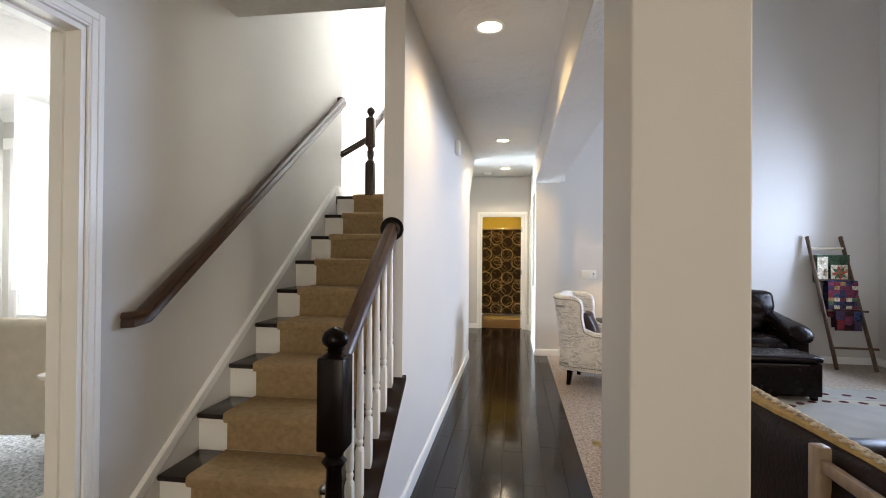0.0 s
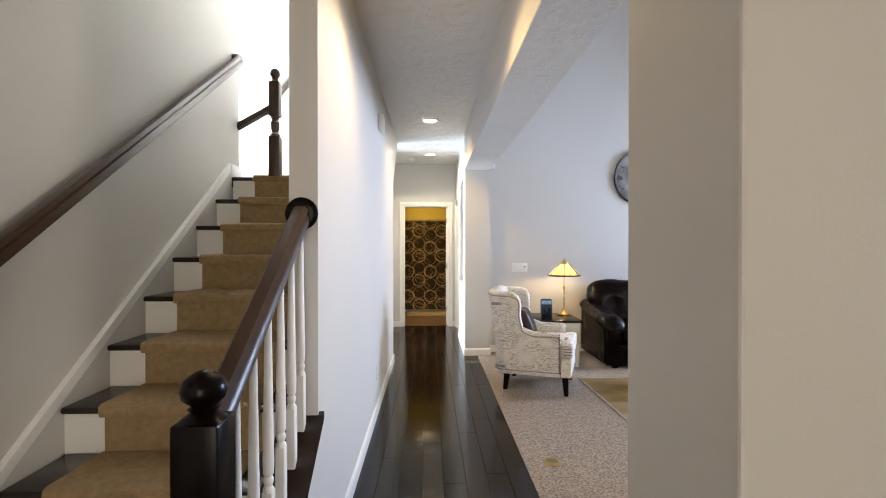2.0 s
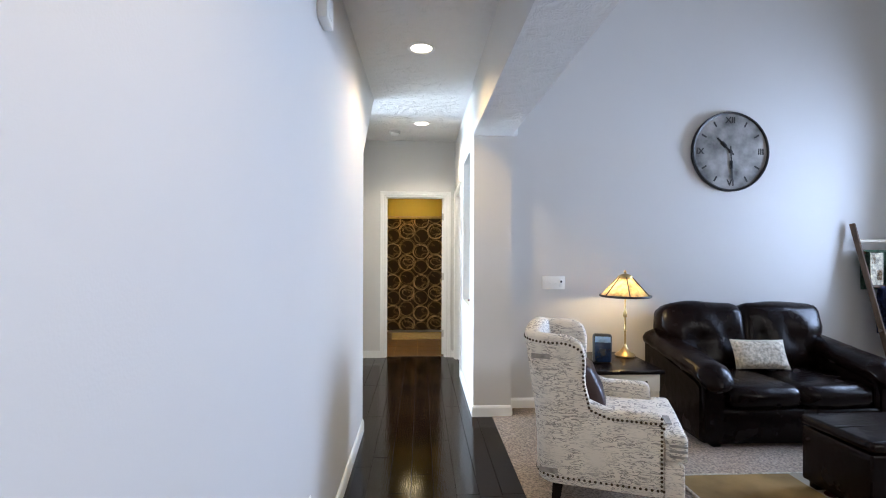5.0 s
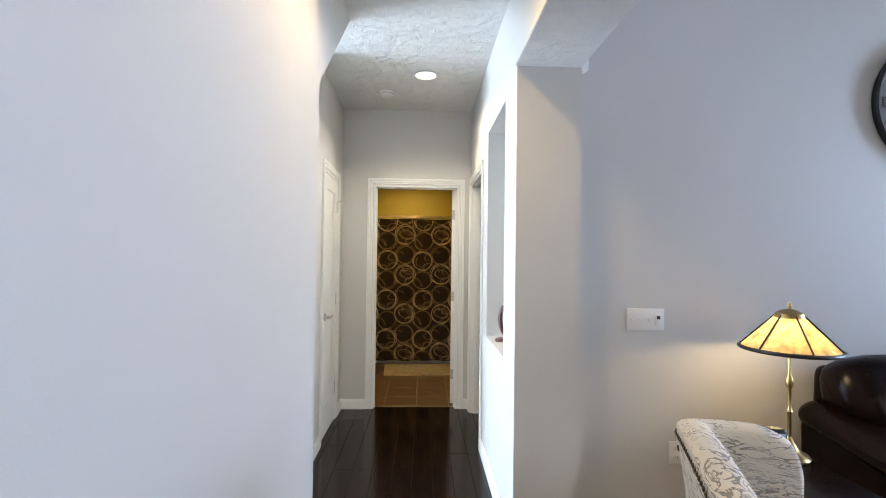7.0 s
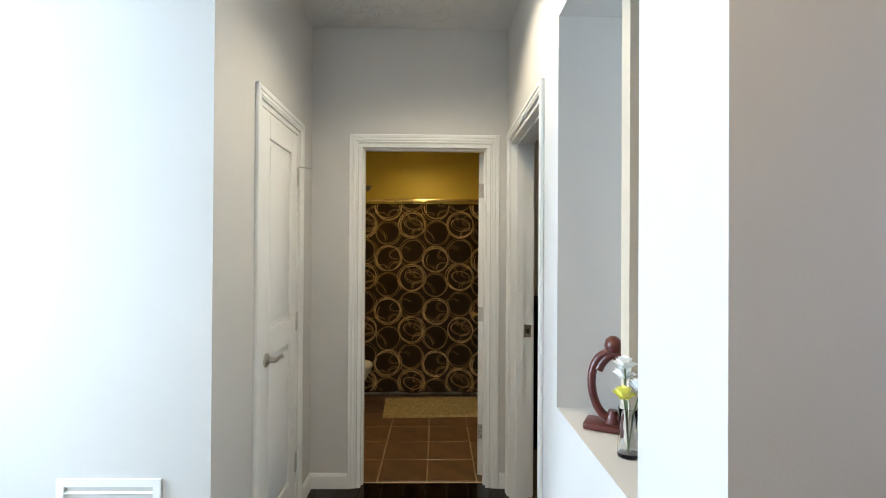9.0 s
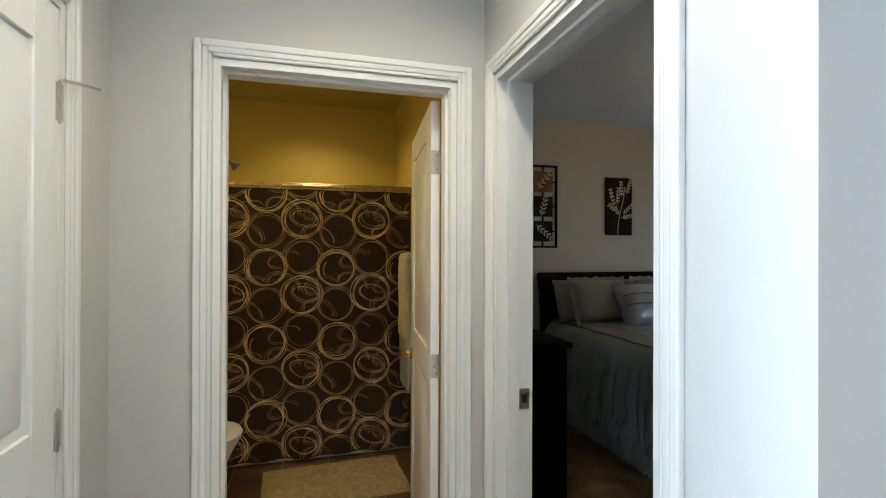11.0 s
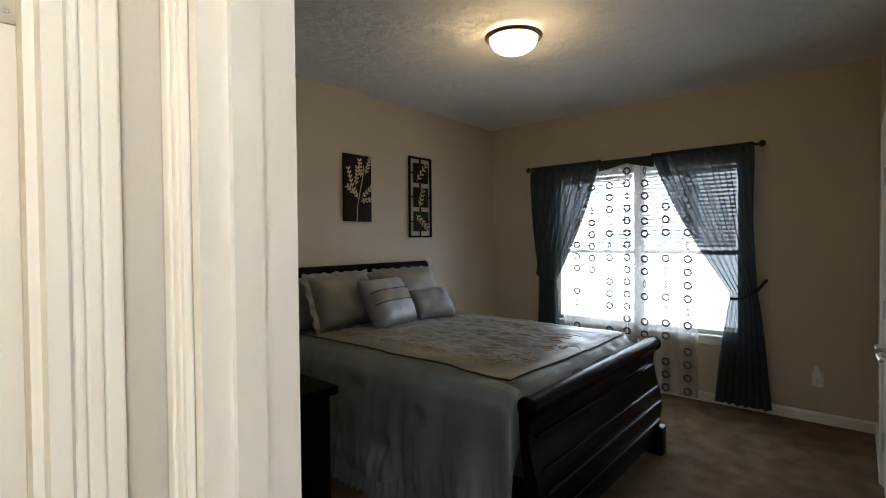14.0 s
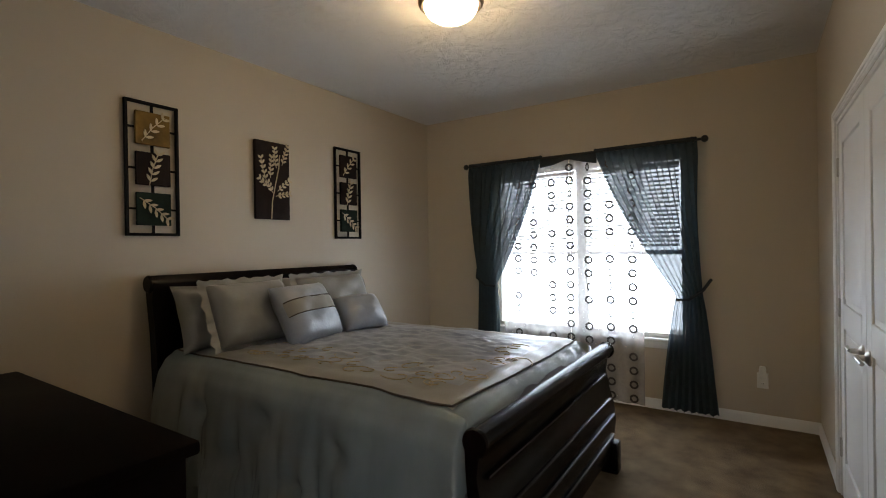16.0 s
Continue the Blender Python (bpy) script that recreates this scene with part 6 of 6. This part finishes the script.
def comforter_grid():
    cols = [(BX_0 + dx, z) for dx, z in sect]
    inner = [BX_0 + 0.17 + (BX_1 - BX_0 - 0.34) * i / 40 for i in range(1, 40)]
    cols += [(x, 0.815) for x in inner]
    cols += [(BX_1 - dx, z) for dx, z in reversed(sect)]
    ys = [8.395 + (10.38 - 8.395) * j / 180 for j in range(181)]
    bm = bmesh.new()
    rows = []
    for j, y in enumerate(ys):
        row = []
        for i, (x, z) in enumerate(cols):
            px, pz = x, z
            side = z < 0.80
            near = x < 2.4
            if side:
                s = (0.80 - z)
                wob = 0.034 * s * math.sin(y * 52 + 3.0 * math.sin(y * 7) + 4 * z) * (0.5 + noise.noise((y * 3, 0, 9.0))) + 0.05 * s * math.sin(y * 17 + 2.0 * math.sin(y * 5)) + 0.07 * s * noise.noise((y * 4, z * 3, 2.0)) + 0.04 * s * noise.noise((y * 13, z * 2, 5.0))
                px += -wob if near else wob
                px += (-0.013 if near else 0.013) * math.sin(y * 120 + 2 * math.sin(y * 9)) * math.exp(-((z - 0.27) / 0.05) ** 2)
                for ty, tz in ((8.95, 0.55), (9.45, 0.60), (9.95, 0.56), (9.2, 0.34), (9.7, 0.36)):
                    d = math.hypot((y - ty) / 0.075, (z - tz) / 0.055)
                    px += (0.042 if near else -0.042) * math.exp(-d * d)
            else:
                pz += top_z(x, y)
            f = max(0.0, (8.52 - y) / 0.125)
            pz -= 0.075 * f * f * (1 if not side else 0.3)
            row.append(bm.verts.new((px, y, pz)))
        rows.append(row)
    for a, b in zip(rows, rows[1:]):
        for i in range(len(cols) - 1):
            bm.faces.new((a[i], a[i + 1], b[i + 1], b[i]))
    end = [bm.verts.new((v.co.x, 8.385, max(0.16, v.co.z - 0.22))) for v in rows[0]]
    for i in range(len(cols) - 1):
        bm.faces.new((end[i], end[i + 1], rows[0][i + 1], rows[0][i]))
    return bm


part("cover", comforter_grid(), M["satin"], com, "teal grey satin", 80)


def top_sheet(x0, x1, y0, y1, lift, mat, name, ruch=0.0, n=60, label=""):
    bm = bmesh.new()
    rows = []
    for j in range(n + 1):
        y = y0 + (y1 - y0) * j / n
        row = []
        for i in range(n + 1):
            x = x0 + (x1 - x0) * i / n
            z = 0.815 - 0.15 * max(0.0, BX_0 + 0.17 - x, x - BX_1 + 0.17) + top_z(x, y) + lift
            f = max(0.0, (8.52 - y) / 0.125)
            z -= 0.075 * f * f
            if ruch:
                fade = min(1.0, min(i, n - i, j) / n / 0.14)
                z += ruch * fade * (1.0 - 2.2 * abs(noise.noise((x * 9 + 2 * y, y * 8, 4.4))) + 0.5 * noise.noise((x * 24, y * 20, 8.4)))
            row.append(bm.verts.new((x, y, z)))
        rows.append(row)
    for a, b in zip(rows, rows[1:]):
        for i in range(n):
            bm.faces.new((a[i], a[i + 1], b[i + 1], b[i]))
    return part(name, bm, mat, com, label, 80)


top_sheet(BX_0 + 0.10, BX_1 - 0.10, 8.47, 10.36, 0.0035, M["band"], "border", 0.0, label="taupe satin border")
top_sheet(BX_0 + 0.30, BX_1 - 0.24, 8.56, 10.36, 0.0065, M["quilt"], "quilted_panel", 0.012, 130, "silver ruched centre panel")
pp = []
for j in range(40):
    y = 10.36 - (10.36 - 8.47) * j / 39
    pp.append((BX_0 + 0.10, y, 0.810 + top_z(BX_0 + 0.10, y)))
for i in range(1, 30):
    x = BX_0 + 0.10 + (BX_1 - BX_0 - 0.20) * i / 29
    pp.append((x, 8.47, 0.822 + top_z(x, 8.47) - 0.012))
M["thread"] = material("gold_thread", (0.46, 0.36, 0.20), 0.5, vary=0.2, scale=30)
re_ = random.Random(21)
sew = bmesh.new()
for k in range(46):
    ex, ey = (BX_0 + 0.24 + 0.30 * re_.random() ** 1.6, 8.60 + 1.5 * re_.random()) if k < 30 else (BX_0 + 0.3 + 0.95 * re_.random(), 8.53 + 0.16 * re_.random())
    turn_, size_ = re_.uniform(0, 6.28), re_.uniform(0.03, 0.07)
    curl = []
    for i in range(12):
        a = turn_ + 0.42 * i
        px_, py_ = ex + size_ * (1 - i / 16) * math.cos(a), ey + size_ * (1 - i / 16) * math.sin(a) * 1.2
        curl.append((px_, py_, 0.815 + 0.012 + top_z(px_, py_) - 0.075 * max(0.0, (8.52 - py_) / 0.125) ** 2))
    tube(curl, 0.0022, 5, bm=sew)
tagged(part("embroidery", sew, M["thread"], com), "pale gold curling embroidery", kind="stuff")
part("piping", tube(pp, 0.0045, 6), M["piping"], com)
skirt = bmesh.new()
pr = []
for i in range(240):
    y = 8.40 + 1.98 * i / 239
    xo = BX_0 + 0.012 * math.sin(i * 0.95) + 0.006 * noise.noise((y * 9, 0, 0))
    pr.append((skirt.verts.new((xo, y, 0.20)), skirt.verts.new((xo - 0.01 + 0.012 * math.sin(i * 0.95), y, 0.02))))
for a, b in zip(pr, pr[1:]):
    skirt.faces.new((a[0], b[0], b[1], a[1]))
bs = part("bed_skirt", skirt, M["satin"])
bs.location = (0, 0, 0.006)
tagged(bs, "gathered teal grey satin bed skirt under the comforter", "bed skirt")


def bed_pillow(name, label, x, y, z, w, h, t, lean, turn, mat, flange=0.0, stripe=None, seed=0):
    ob = thing(name, pose(x, y, z, lean, 0, turn), label, "pillow", "bed pillows")
    cv = part("cover", cushion(w, h, t, 18, pinch=0.07, wave=0.016, seed=seed), mat, ob, smooth=80)
    if flange:
        n = 90
        bm = bmesh.new()
        ring = []
        for i in range(n):
            a = 4 * i / n
            k, s = int(a), a - int(a)
            cx = [(-1 + 2 * s, -1), (1, -1 + 2 * s), (1 - 2 * s, 1), (-1, 1 - 2 * s)][k]
            r = flange * (1 + 0.25 * math.sin(i * 1.7))
            wv = 0.010 * math.sin(i * 1.15)
            ring.append((bm.verts.new((cx[0] * w / 2 * 0.95, cx[1] * h / 2 * 0.95, 0.012)), bm.verts.new((cx[0] * (w / 2 + r), cx[1] * (h / 2 + r), wv)), bm.verts.new((cx[0] * w / 2 * 0.95, cx[1] * h / 2 * 0.95, -0.012))))
        for i in range(n):
            p, q = ring[i], ring[(i + 1) % n]
            bm.faces.new((p[0], p[1], q[1], q[0]))
            bm.faces.new((p[1], p[2], q[2], q[1]))
        part("ruffle", bm, mat, ob, smooth=60)
    if stripe:
        bm = bmesh.new()
        rows = []
        for j in range(7):
            q = stripe[0] + (stripe[1] - stripe[0]) * j / 6
            rows.append([bm.verts.new((w / 2 * u * (1 - 0.07 * (1 - q * q) * abs(u) ** 3), h / 2 * q * (1 - 0.07 * (1 - u * u) * abs(q) ** 3),
                         t / 2 * ((1 - u ** 4) * (1 - q ** 4)) ** 0.55 + 0.0035 + 0.016 * noise.noise((u * 2.2 + seed, q * 2.2, 3.0)) * (1 - max(abs(u), abs(q)) ** 4))) for u in [-0.97 + 1.94 * i / 24 for i in range(25)]])
        for p, q in zip(rows, rows[1:]):
            for i in range(24):
                bm.faces.new((p[i], p[i + 1], q[i + 1], q[i]))
        part("embroidered_band", bm, M["band"], ob, "pale gold embroidered band", 60)
        for s in stripe:
            pts = []
            for i in range(25):
                u = -0.96 + 1.92 * i / 24
                hh_ = t / 2 * ((1 - u ** 4) * (1 - s ** 4)) ** 0.55
                pts.append((w / 2 * u * (1 - 0.07 * (1 - s * s) * abs(u) ** 3), h / 2 * s * (1 - 0.07 * (1 - u * u) * abs(s) ** 3), hh_ + 0.004))
            part("trim_cord", tube(pts, 0.004, 6), M["piping"], ob)
    return ob


bed_pillow("pillow", "plain grey bed pillow behind the shams", 2.15, 10.30, 1.00, 0.60, 0.40, 0.17, 72, 4, M["pillow_c"], seed=1)
bed_pillow("pillow", "plain grey bed pillow behind the shams", 2.92, 10.30, 1.00, 0.60, 0.40, 0.17, 72, -2, M["pillow_c"], seed=2)
bed_pillow("pillow_sham", "pewter satin pillow sham with ruffled edge", 2.23, 10.13, 1.01, 0.56, 0.40, 0.23, 68, 3, M["pillow_c"], 0.024, seed=3)
bed_pillow("pillow_sham", "pewter satin pillow sham with ruffled edge", 2.92, 10.13, 1.01, 0.62, 0.40, 0.23, 68, -4, M["pillow_c"], 0.024, seed=4)
bed_pillow("accent_pillow", "square pewter accent pillow with an embroidered band", 2.48, 9.92, 0.99, 0.46, 0.40, 0.20, 60, 8, M["quilt"], 0.0, (-0.12, 0.34), seed=5)
bed_pillow("accent_pillow", "small blue-grey accent pillow on the bed", 2.90, 9.86, 0.945, 0.36, 0.27, 0.17, 52, -10, M["quilt"], 0.0, None, seed=6)

# wall art
M["art_brown"] = material("dark_brown_panel", (0.016, 0.009, 0.007), 0.75, vary=0.4, scale=9, spec=0.15)
M["art_frame"] = material("black_iron", (0.006, 0.005, 0.005), 0.7, vary=0.2, scale=20, spec=0.12)
M["art_gold"] = material("antique_gold_panel", (0.15, 0.085, 0.014), 0.6, vary=0.6, scale=7, spec=0.25)
M["art_green"] = material("dark_green_panel", (0.012, 0.022, 0.016), 0.75, vary=0.4, scale=9, spec=0.15)
M["leaf"] = material("pale_gold_leaf", (0.48, 0.38, 0.24), 0.4, vary=0.2, scale=20)


def leaf_shape(L, w):
    n = 6
    pts = [(L * i / n, w * math.sin(math.pi * i / n) ** 0.8) for i in range(n + 1)]
    out = pts + [(x, -y) for x, y in reversed(pts[1:-1])]
    return prism(out, "z", 0, 0.004)


def twig(parent, cx, cz, L, ang, pairs, leaf_l, leaf_w):
    """A twig with paired leaves on a wall panel; y points out of the wall."""
    M0 = Matrix.Translation((cx, -0.034, cz)) @ pose(0, 0, 0, 90, 0, 0) @ pose(0, 0, 0, 0, 0, ang)
    part("twig", turned(tube([(-L / 2, 0, 0), (0, L * 0.04, 0.002), (L / 2, 0, 0)], 0.0028, 6), M0), M["leaf"], parent)
    for i in range(pairs):
        x = -L / 2 + L * (i + 0.6) / pairs
        for s in (-1, 1):
            part("leaf", turned(leaf_shape(leaf_l, leaf_w), M0 @ Matrix.Translation((x, 0, 0)) @ pose(0, 0, 0, 0, 0, s * 42)), M["leaf"], parent)


def panel_art(name, x0, x1, z0, z1, label, tops):
    ob = thing(name, pose((x0 + x1) / 2, BY1, (z0 + z1) / 2), label, "wall art", "triptych above the bed")
    w, h = (x1 - x0) / 2, (z1 - z0) / 2
    f = 0.017
    part("frame", boxes((-w, -0.028, -h, -w + f, -0.006, h), (w - f, -0.028, -h, w, -0.006, h), (-w + f, -0.028, h - f, w - f, -0.006, h), (-w + f, -0.028, -h, w - f, -0.006, -h + f), r=0.002, seg=1), M["art_frame"], ob)
    part("spine", boxes((-0.007, -0.020, -h + f, 0.007, -0.010, h - f)), M["art_frame"], ob)
    s = w * 0.64
    for i, mt_ in enumerate(tops):
        c = (1 - i) * h * 0.60
        for q in (-1, 1):
            part("strut", boxes((min(q * s, q * (w - f)), -0.020, c - 0.006, max(q * s, q * (w - f)), -0.010, c + 0.006)), M["art_frame"], ob)
        t = part("panel", boxes((-s, -0.033, c - h * 0.245, s, -0.015, c + h * 0.245), r=0.003, seg=1), M[mt_], ob)
        twig(t, 0, c, s * 2.1, (50, 75, -38)[i], (4, 5, 5)[i], s * 0.5, s * 0.085)
    return ob


panel_art("wall_art", 1.715, 2.02, 1.485, 2.28, "black framed leaf wall art with gold panel", ("art_gold", "art_brown", "art_green"))
panel_art("wall_art", 3.34, 3.655, 1.478, 2.268, "black framed leaf wall art with three panels", ("art_brown", "art_brown", "art_green"))
wa = thing("wall_art", pose(2.71, BY1, 1.905), "dark canvas with a pale gold leafy branch", "wall art", "triptych above the bed")
part("canvas", boxes((-0.15, -0.03, -0.288, 0.15, -0.004, 0.288), r=0.004, seg=1), M["art_brown"], wa)
Mb = Matrix.Translation((0, -0.032, 0)) @ pose(0, 0, 0, 90, 0, 0)
part("branch", turned(tube([(-0.02, -0.285, 0), (-0.01, -0.15, 0), (0.02, -0.02, 0), (0.05, 0.10, 0), (0.06, 0.20, 0)], 0.0045, 6), Mb), M["leaf"], wa)
for cx, cz, L, ang, n in ((-0.085, 0.08, 0.18, 105, 5), (-0.02, 0.10, 0.16, 85, 5), (0.02, 0.17, 0.15, 95, 5), (0.105, 0.20, 0.16, 70, 5), (0.09, -0.03, 0.14, 40, 4), (0.085, -0.10, 0.13, 12, 4), (-0.085, -0.02, 0.10, 140, 3), (-0.03, -0.05, 0.09, 120, 3)):
    twig(wa, cx, cz, L, ang, n, 0.034, 0.008)

# ceiling lamp
M["bronze"] = material("oil_rubbed_bronze", (0.26, 0.17, 0.095), 0.4, 0.6, vary=0.2, scale=14)
M["bowl"] = material("lit_alabaster_bowl", (0.8, 0.76, 0.68), 0.4, emit=((1.0, 0.85, 0.58), 4.5))
cl = thing("ceiling_lamp", pose(2.62, 8.90, H), "lit flush ceiling lamp with a bronze ring", "ceiling lamp")
part("pan", lathe([(0.150, -0.040), (0.152, -0.032), (0.165, -0.028), (0.178, -0.034), (0.172, -0.046), (0.160, -0.054), (0.151, -0.050)], 40, loop=True), M["bronze"], cl)
part("stem", lathe([(0.03, -0.001), (0.028, -0.008), (0.008, -0.014), (0.008, -0.14)], 14), M["bronze"], cl)
for k in range(3):
    a = 2.1 * k
    part("arm", tube([(0.006 * math.cos(a), 0.006 * math.sin(a), -0.042), (0.155 * math.cos(a), 0.155 * math.sin(a), -0.042)], 0.004, 6), M["bronze"], cl)
part("bowl", lathe([(0.149, -0.046), (0.146, -0.065), (0.128, -0.095), (0.095, -0.118), (0.05, -0.131), (0.001, -0.134)], 40), M["bowl"], cl, "glowing alabaster glass bowl")
part("finial", lathe([(0.014, -0.131), (0.014, -0.137), (0.008, -0.141), (0.010, -0.149), (0.002, -0.154)], 14), M["bronze"], cl)

# window, blinds and curtains
for i, (a, b) in enumerate(((BWY0, 8.865), (8.895, BWY1))):
    sash_window("window_%d" % (i + 6), pose(BW, b, 0, 0, 0, -90), b - a, BWZ0, BWZ1, (1.32,), "white framed double-hung bedroom window", (1.36, 2.06))
setting("mullion", boxes((BW + 0.03, 8.863, BWZ0, BW + 0.12, 8.897, BWZ1)), M["trim"], "white post between the bedroom windows", "trim")


def sheer_material(name, color, clear, shine=0.4):
    m = material(name, color, 0.8, vary=0.15, scale=30)
    n, l = m.node_tree.nodes, m.node_tree.links
    b = n["Principled BSDF"]
    tr = n.new("ShaderNodeBsdfTransparent")
    tl_ = n.new("ShaderNodeBsdfTranslucent")
    tl_.inputs[0].default_value = (*color, 1)
    mx0, mx = n.new("ShaderNodeMixShader"), n.new("ShaderNodeMixShader")
    mx0.inputs[0].default_value, mx.inputs[0].default_value = shine, clear
    l.new(b.outputs[0], mx0.inputs[1]), l.new(tl_.outputs[0], mx0.inputs[2])
    l.new(mx0.outputs[0], mx.inputs[1]), l.new(tr.outputs[0], mx.inputs[2])
    l.new(mx.outputs[0], n["Material Output"].inputs[0])
    return m


M["drape"] = sheer_material("teal_sheer_drape", (0.026, 0.045, 0.056), 0.07, 0.10)
M["sheer"] = sheer_material("white_sheer", (0.62, 0.58, 0.55), 0.62)
M["ring"] = material("brown_ring_print", (0.02, 0.014, 0.012), 0.7)
cr = thing("curtain_rod", pose(0, 0, 0), "black curtain rod with ball finials", "curtain rod")
part("rod", tube([(CURX, 7.87, 2.205), (CURX, 10.01, 2.205)], 0.011, 12), M["black"], cr)
for y in (7.866, 10.022):
    part("finial", lathe([(0.004, -0.028), (0.02, -0.02), (0.028, 0), (0.02, 0.02), (0.004, 0.028)], 18, (CURX, y, 2.205)), M["black"], cr)
for y in (7.95, 9.95):
    part("bracket", tube([(BW, y, 2.19), (CURX, y, 2.19)], 0.008, 8), M["black"], cr)


def drape(name, label, yo, yi_top, tie_o, tie_i, bo, bi, ztie, folds, tail):
    """A sheer drape on the rod, drawn aside and tied."""
    ob = thing(name, pose(0, 0, 0), label, "curtain", "bedroom drapes")
    bm = bmesh.new()
    nu, nv = 220, 60
    rows = []
    for j in range(nv + 1):
        z = 2.225 + (tail - 2.225) * j / nv
        if z > ztie:
            s = (2.225 - z) / (2.225 - ztie)
            e = s ** 1.25
            o, i_ = yo + (tie_o - yo) * s ** 3, yi_top + (tie_i - yi_top) * e
        else:
            s = (ztie - z) / (ztie - tail)
            e = s ** 0.75
            o, i_ = tie_o + (bo - tie_o) * e, tie_i + (bi - tie_i) * e
        row = []
        for k in range(nu + 1):
            u = k / nu
            amp = 0.016 + 0.012 * min(1, s)
            px = CURX + amp * math.sin(u * folds * 2 * math.pi + 0.6 * math.sin(z * 2.1)) + 0.008 * noise.noise((u * 5, z * 2, 1.0))
            if z > 2.16:
                px = CURX + 0.012 * math.sin(u * folds * 4 * math.pi)
            lap = 0.15 * (i_ - o) / folds * math.sin(2 * u * folds * 2 * math.pi + 1.5 * math.sin(z * 1.7)) * min(1.0, (2.225 - z) / 0.15)
            row.append(bm.verts.new((px, o + (i_ - o) * u + lap, z + 0.006 * math.sin(u * 40) * (j in (0, nv)))))
        rows.append(row)
    for a, b in zip(rows, rows[1:]):
        for k in range(nu):
            bm.faces.new((a[k], a[k + 1], b[k + 1], b[k]))
    part("cloth", bm, M["drape"], ob, smooth=80)
    part("tieback", tube([(CURX - 0.035, tie_i, ztie - 0.03), (CURX - 0.045, (tie_i + tie_o) / 2, ztie - 0.025), (CURX - 0.03, tie_o, ztie + 0.05), (BW - 0.01, tie_o + (0.05 if tie_o > 9 else -0.05), ztie + 0.13)], 0.012, 8), M["drape_tie"], ob)
    part("hem", boxes((CURX - 0.014, min(yo, yi_top), 2.195, CURX + 0.014, max(yo, yi_top), 2.228), r=0.006), M["drape_tie"], ob)
    return ob


M["drape_tie"] = material("dark_teal_band", (0.012, 0.018, 0.020), 0.8, vary=0.2, scale=30)
drape("drape", "dark teal sheer drape tied back beside the window", 9.985, 9.20, 9.90, 9.69, 9.93, 9.66, 1.03, 7, 0.05)
drape("drape", "dark teal sheer drape tied back, pooling near the floor", 7.92, 8.72, 7.89, 8.08, 7.79, 8.20, 0.97, 8, 0.05)
vl = thing("valance", pose(0, 0, 0), "dark scalloped valance between the drapes", "valance")
part("cloth", prism([(8.70, 2.20), (9.22, 2.20), (9.22, 2.115), (9.10, 2.13), (8.98, 2.165), (8.94, 2.165), (8.82, 2.13), (8.70, 2.105)], "x", CURX - 0.006, CURX + 0.006), M["drape_tie"], vl)
sheer_cols = (9.46, 9.30, 9.12, 8.95, 8.786, 8.60, 8.416)
for nm, y0, y1, cols in (("sheer_curtain", 8.965, 9.62, sheer_cols[:3]), ("sheer_curtain", 8.33, 8.955, sheer_cols[3:])):
    ob = thing(nm, pose(CURX + 0.03, 0, 0), "white sheer curtain with columns of brown ring print", "curtain", "bedroom sheers")
    bm = bmesh.new()
    prev = None
    for k in range(81):
        y = y0 + (y1 - y0) * k / 80
        x = 0.008 * math.sin(y * 45) + 0.005 * math.sin(y * 17)
        cur = (bm.verts.new((x, y, 2.19)), bm.verts.new((x * 1.3, y, 0.035)))
        if prev:
            bm.faces.new((prev[0], cur[0], cur[1], prev[1]))
        prev = cur
    part("cloth", bm, M["sheer"], ob, smooth=80)
    rr = random.Random(3)
    ring = mesh_of("printed_ring", tube([(0, 0.029 * math.cos(a * math.pi / 10), 0.029 * math.sin(a * math.pi / 10)) for a in range(20)], 0.0085, 5, True), M["ring"], True)
    for c in cols:
        z = 2.10 - 0.02 * rr.random()
        while z > 0.06:
            if rr.random() < (0.9 if c in (8.95, 8.786, 8.416) else 0.68):
                o = piece("printed_ring", ring, ob, -0.018, c, z)
                if rr.random() < 0.2:
                    o.scale = (1, 0.4, 1)
            z -= 0.118
ol = outlet("wall_outlet", pose(BW, 7.51, 0.345, 0, 0, -90), "white outlet with a plug-in night light")
nl = thing("night_light", pose(BW - 0.009, 7.51, 0.385, 0, 0, -90), "white plug-in night light in the outlet", "night light")
part("body", boxes((-0.025, -0.04, -0.02, 0.025, 0, 0.035), r=0.01), M["plastic"], nl)
part("shade", lathe([(0.02, 0), (0.024, 0.03), (0.018, 0.055), (0.001, 0.058)], 14, (0, -0.03, 0.02)), M["plastic"], nl)

# dresser by the door wall
dz = thing("dresser", pose(0, 0, 0.006), "very dark wood dresser against the bedroom wall", "dresser")
part("body", boxes((0.462, 8.52, 0.06, 0.960, 9.58, 0.965), r=0.006), M["dresser_wood"], dz)
part("top", boxes((0.458, 8.50, 0.965, 0.980, 9.60, 0.995), r=0.008), M["dresser_wood"], dz)
part("plinth", boxes((0.47, 8.54, 0.0, 0.945, 9.56, 0.06), r=0.003), M["dresser_wood"], dz)
for j in range(2):
    for i in range(3):
        d = part("drawer", boxes((0.960, 8.55 + 0.51 * j, 0.10 + 0.285 * i, 0.973, 9.04 + 0.51 * j, 0.365 + 0.285 * i), r=0.005), M["dresser_wood"], dz)
        part("pull", lathe([(0.008, 0), (0.016, 0.012), (0.014, 0.02), (0.002, 0.022)], 12, (0, 0, 0)), M["bronze"], d).matrix_basis = Matrix.Translation((0.973, 8.80 + 0.51 * j, 0.232 + 0.285 * i)) @ pose(0, 0, 0, 0, 90, 0)
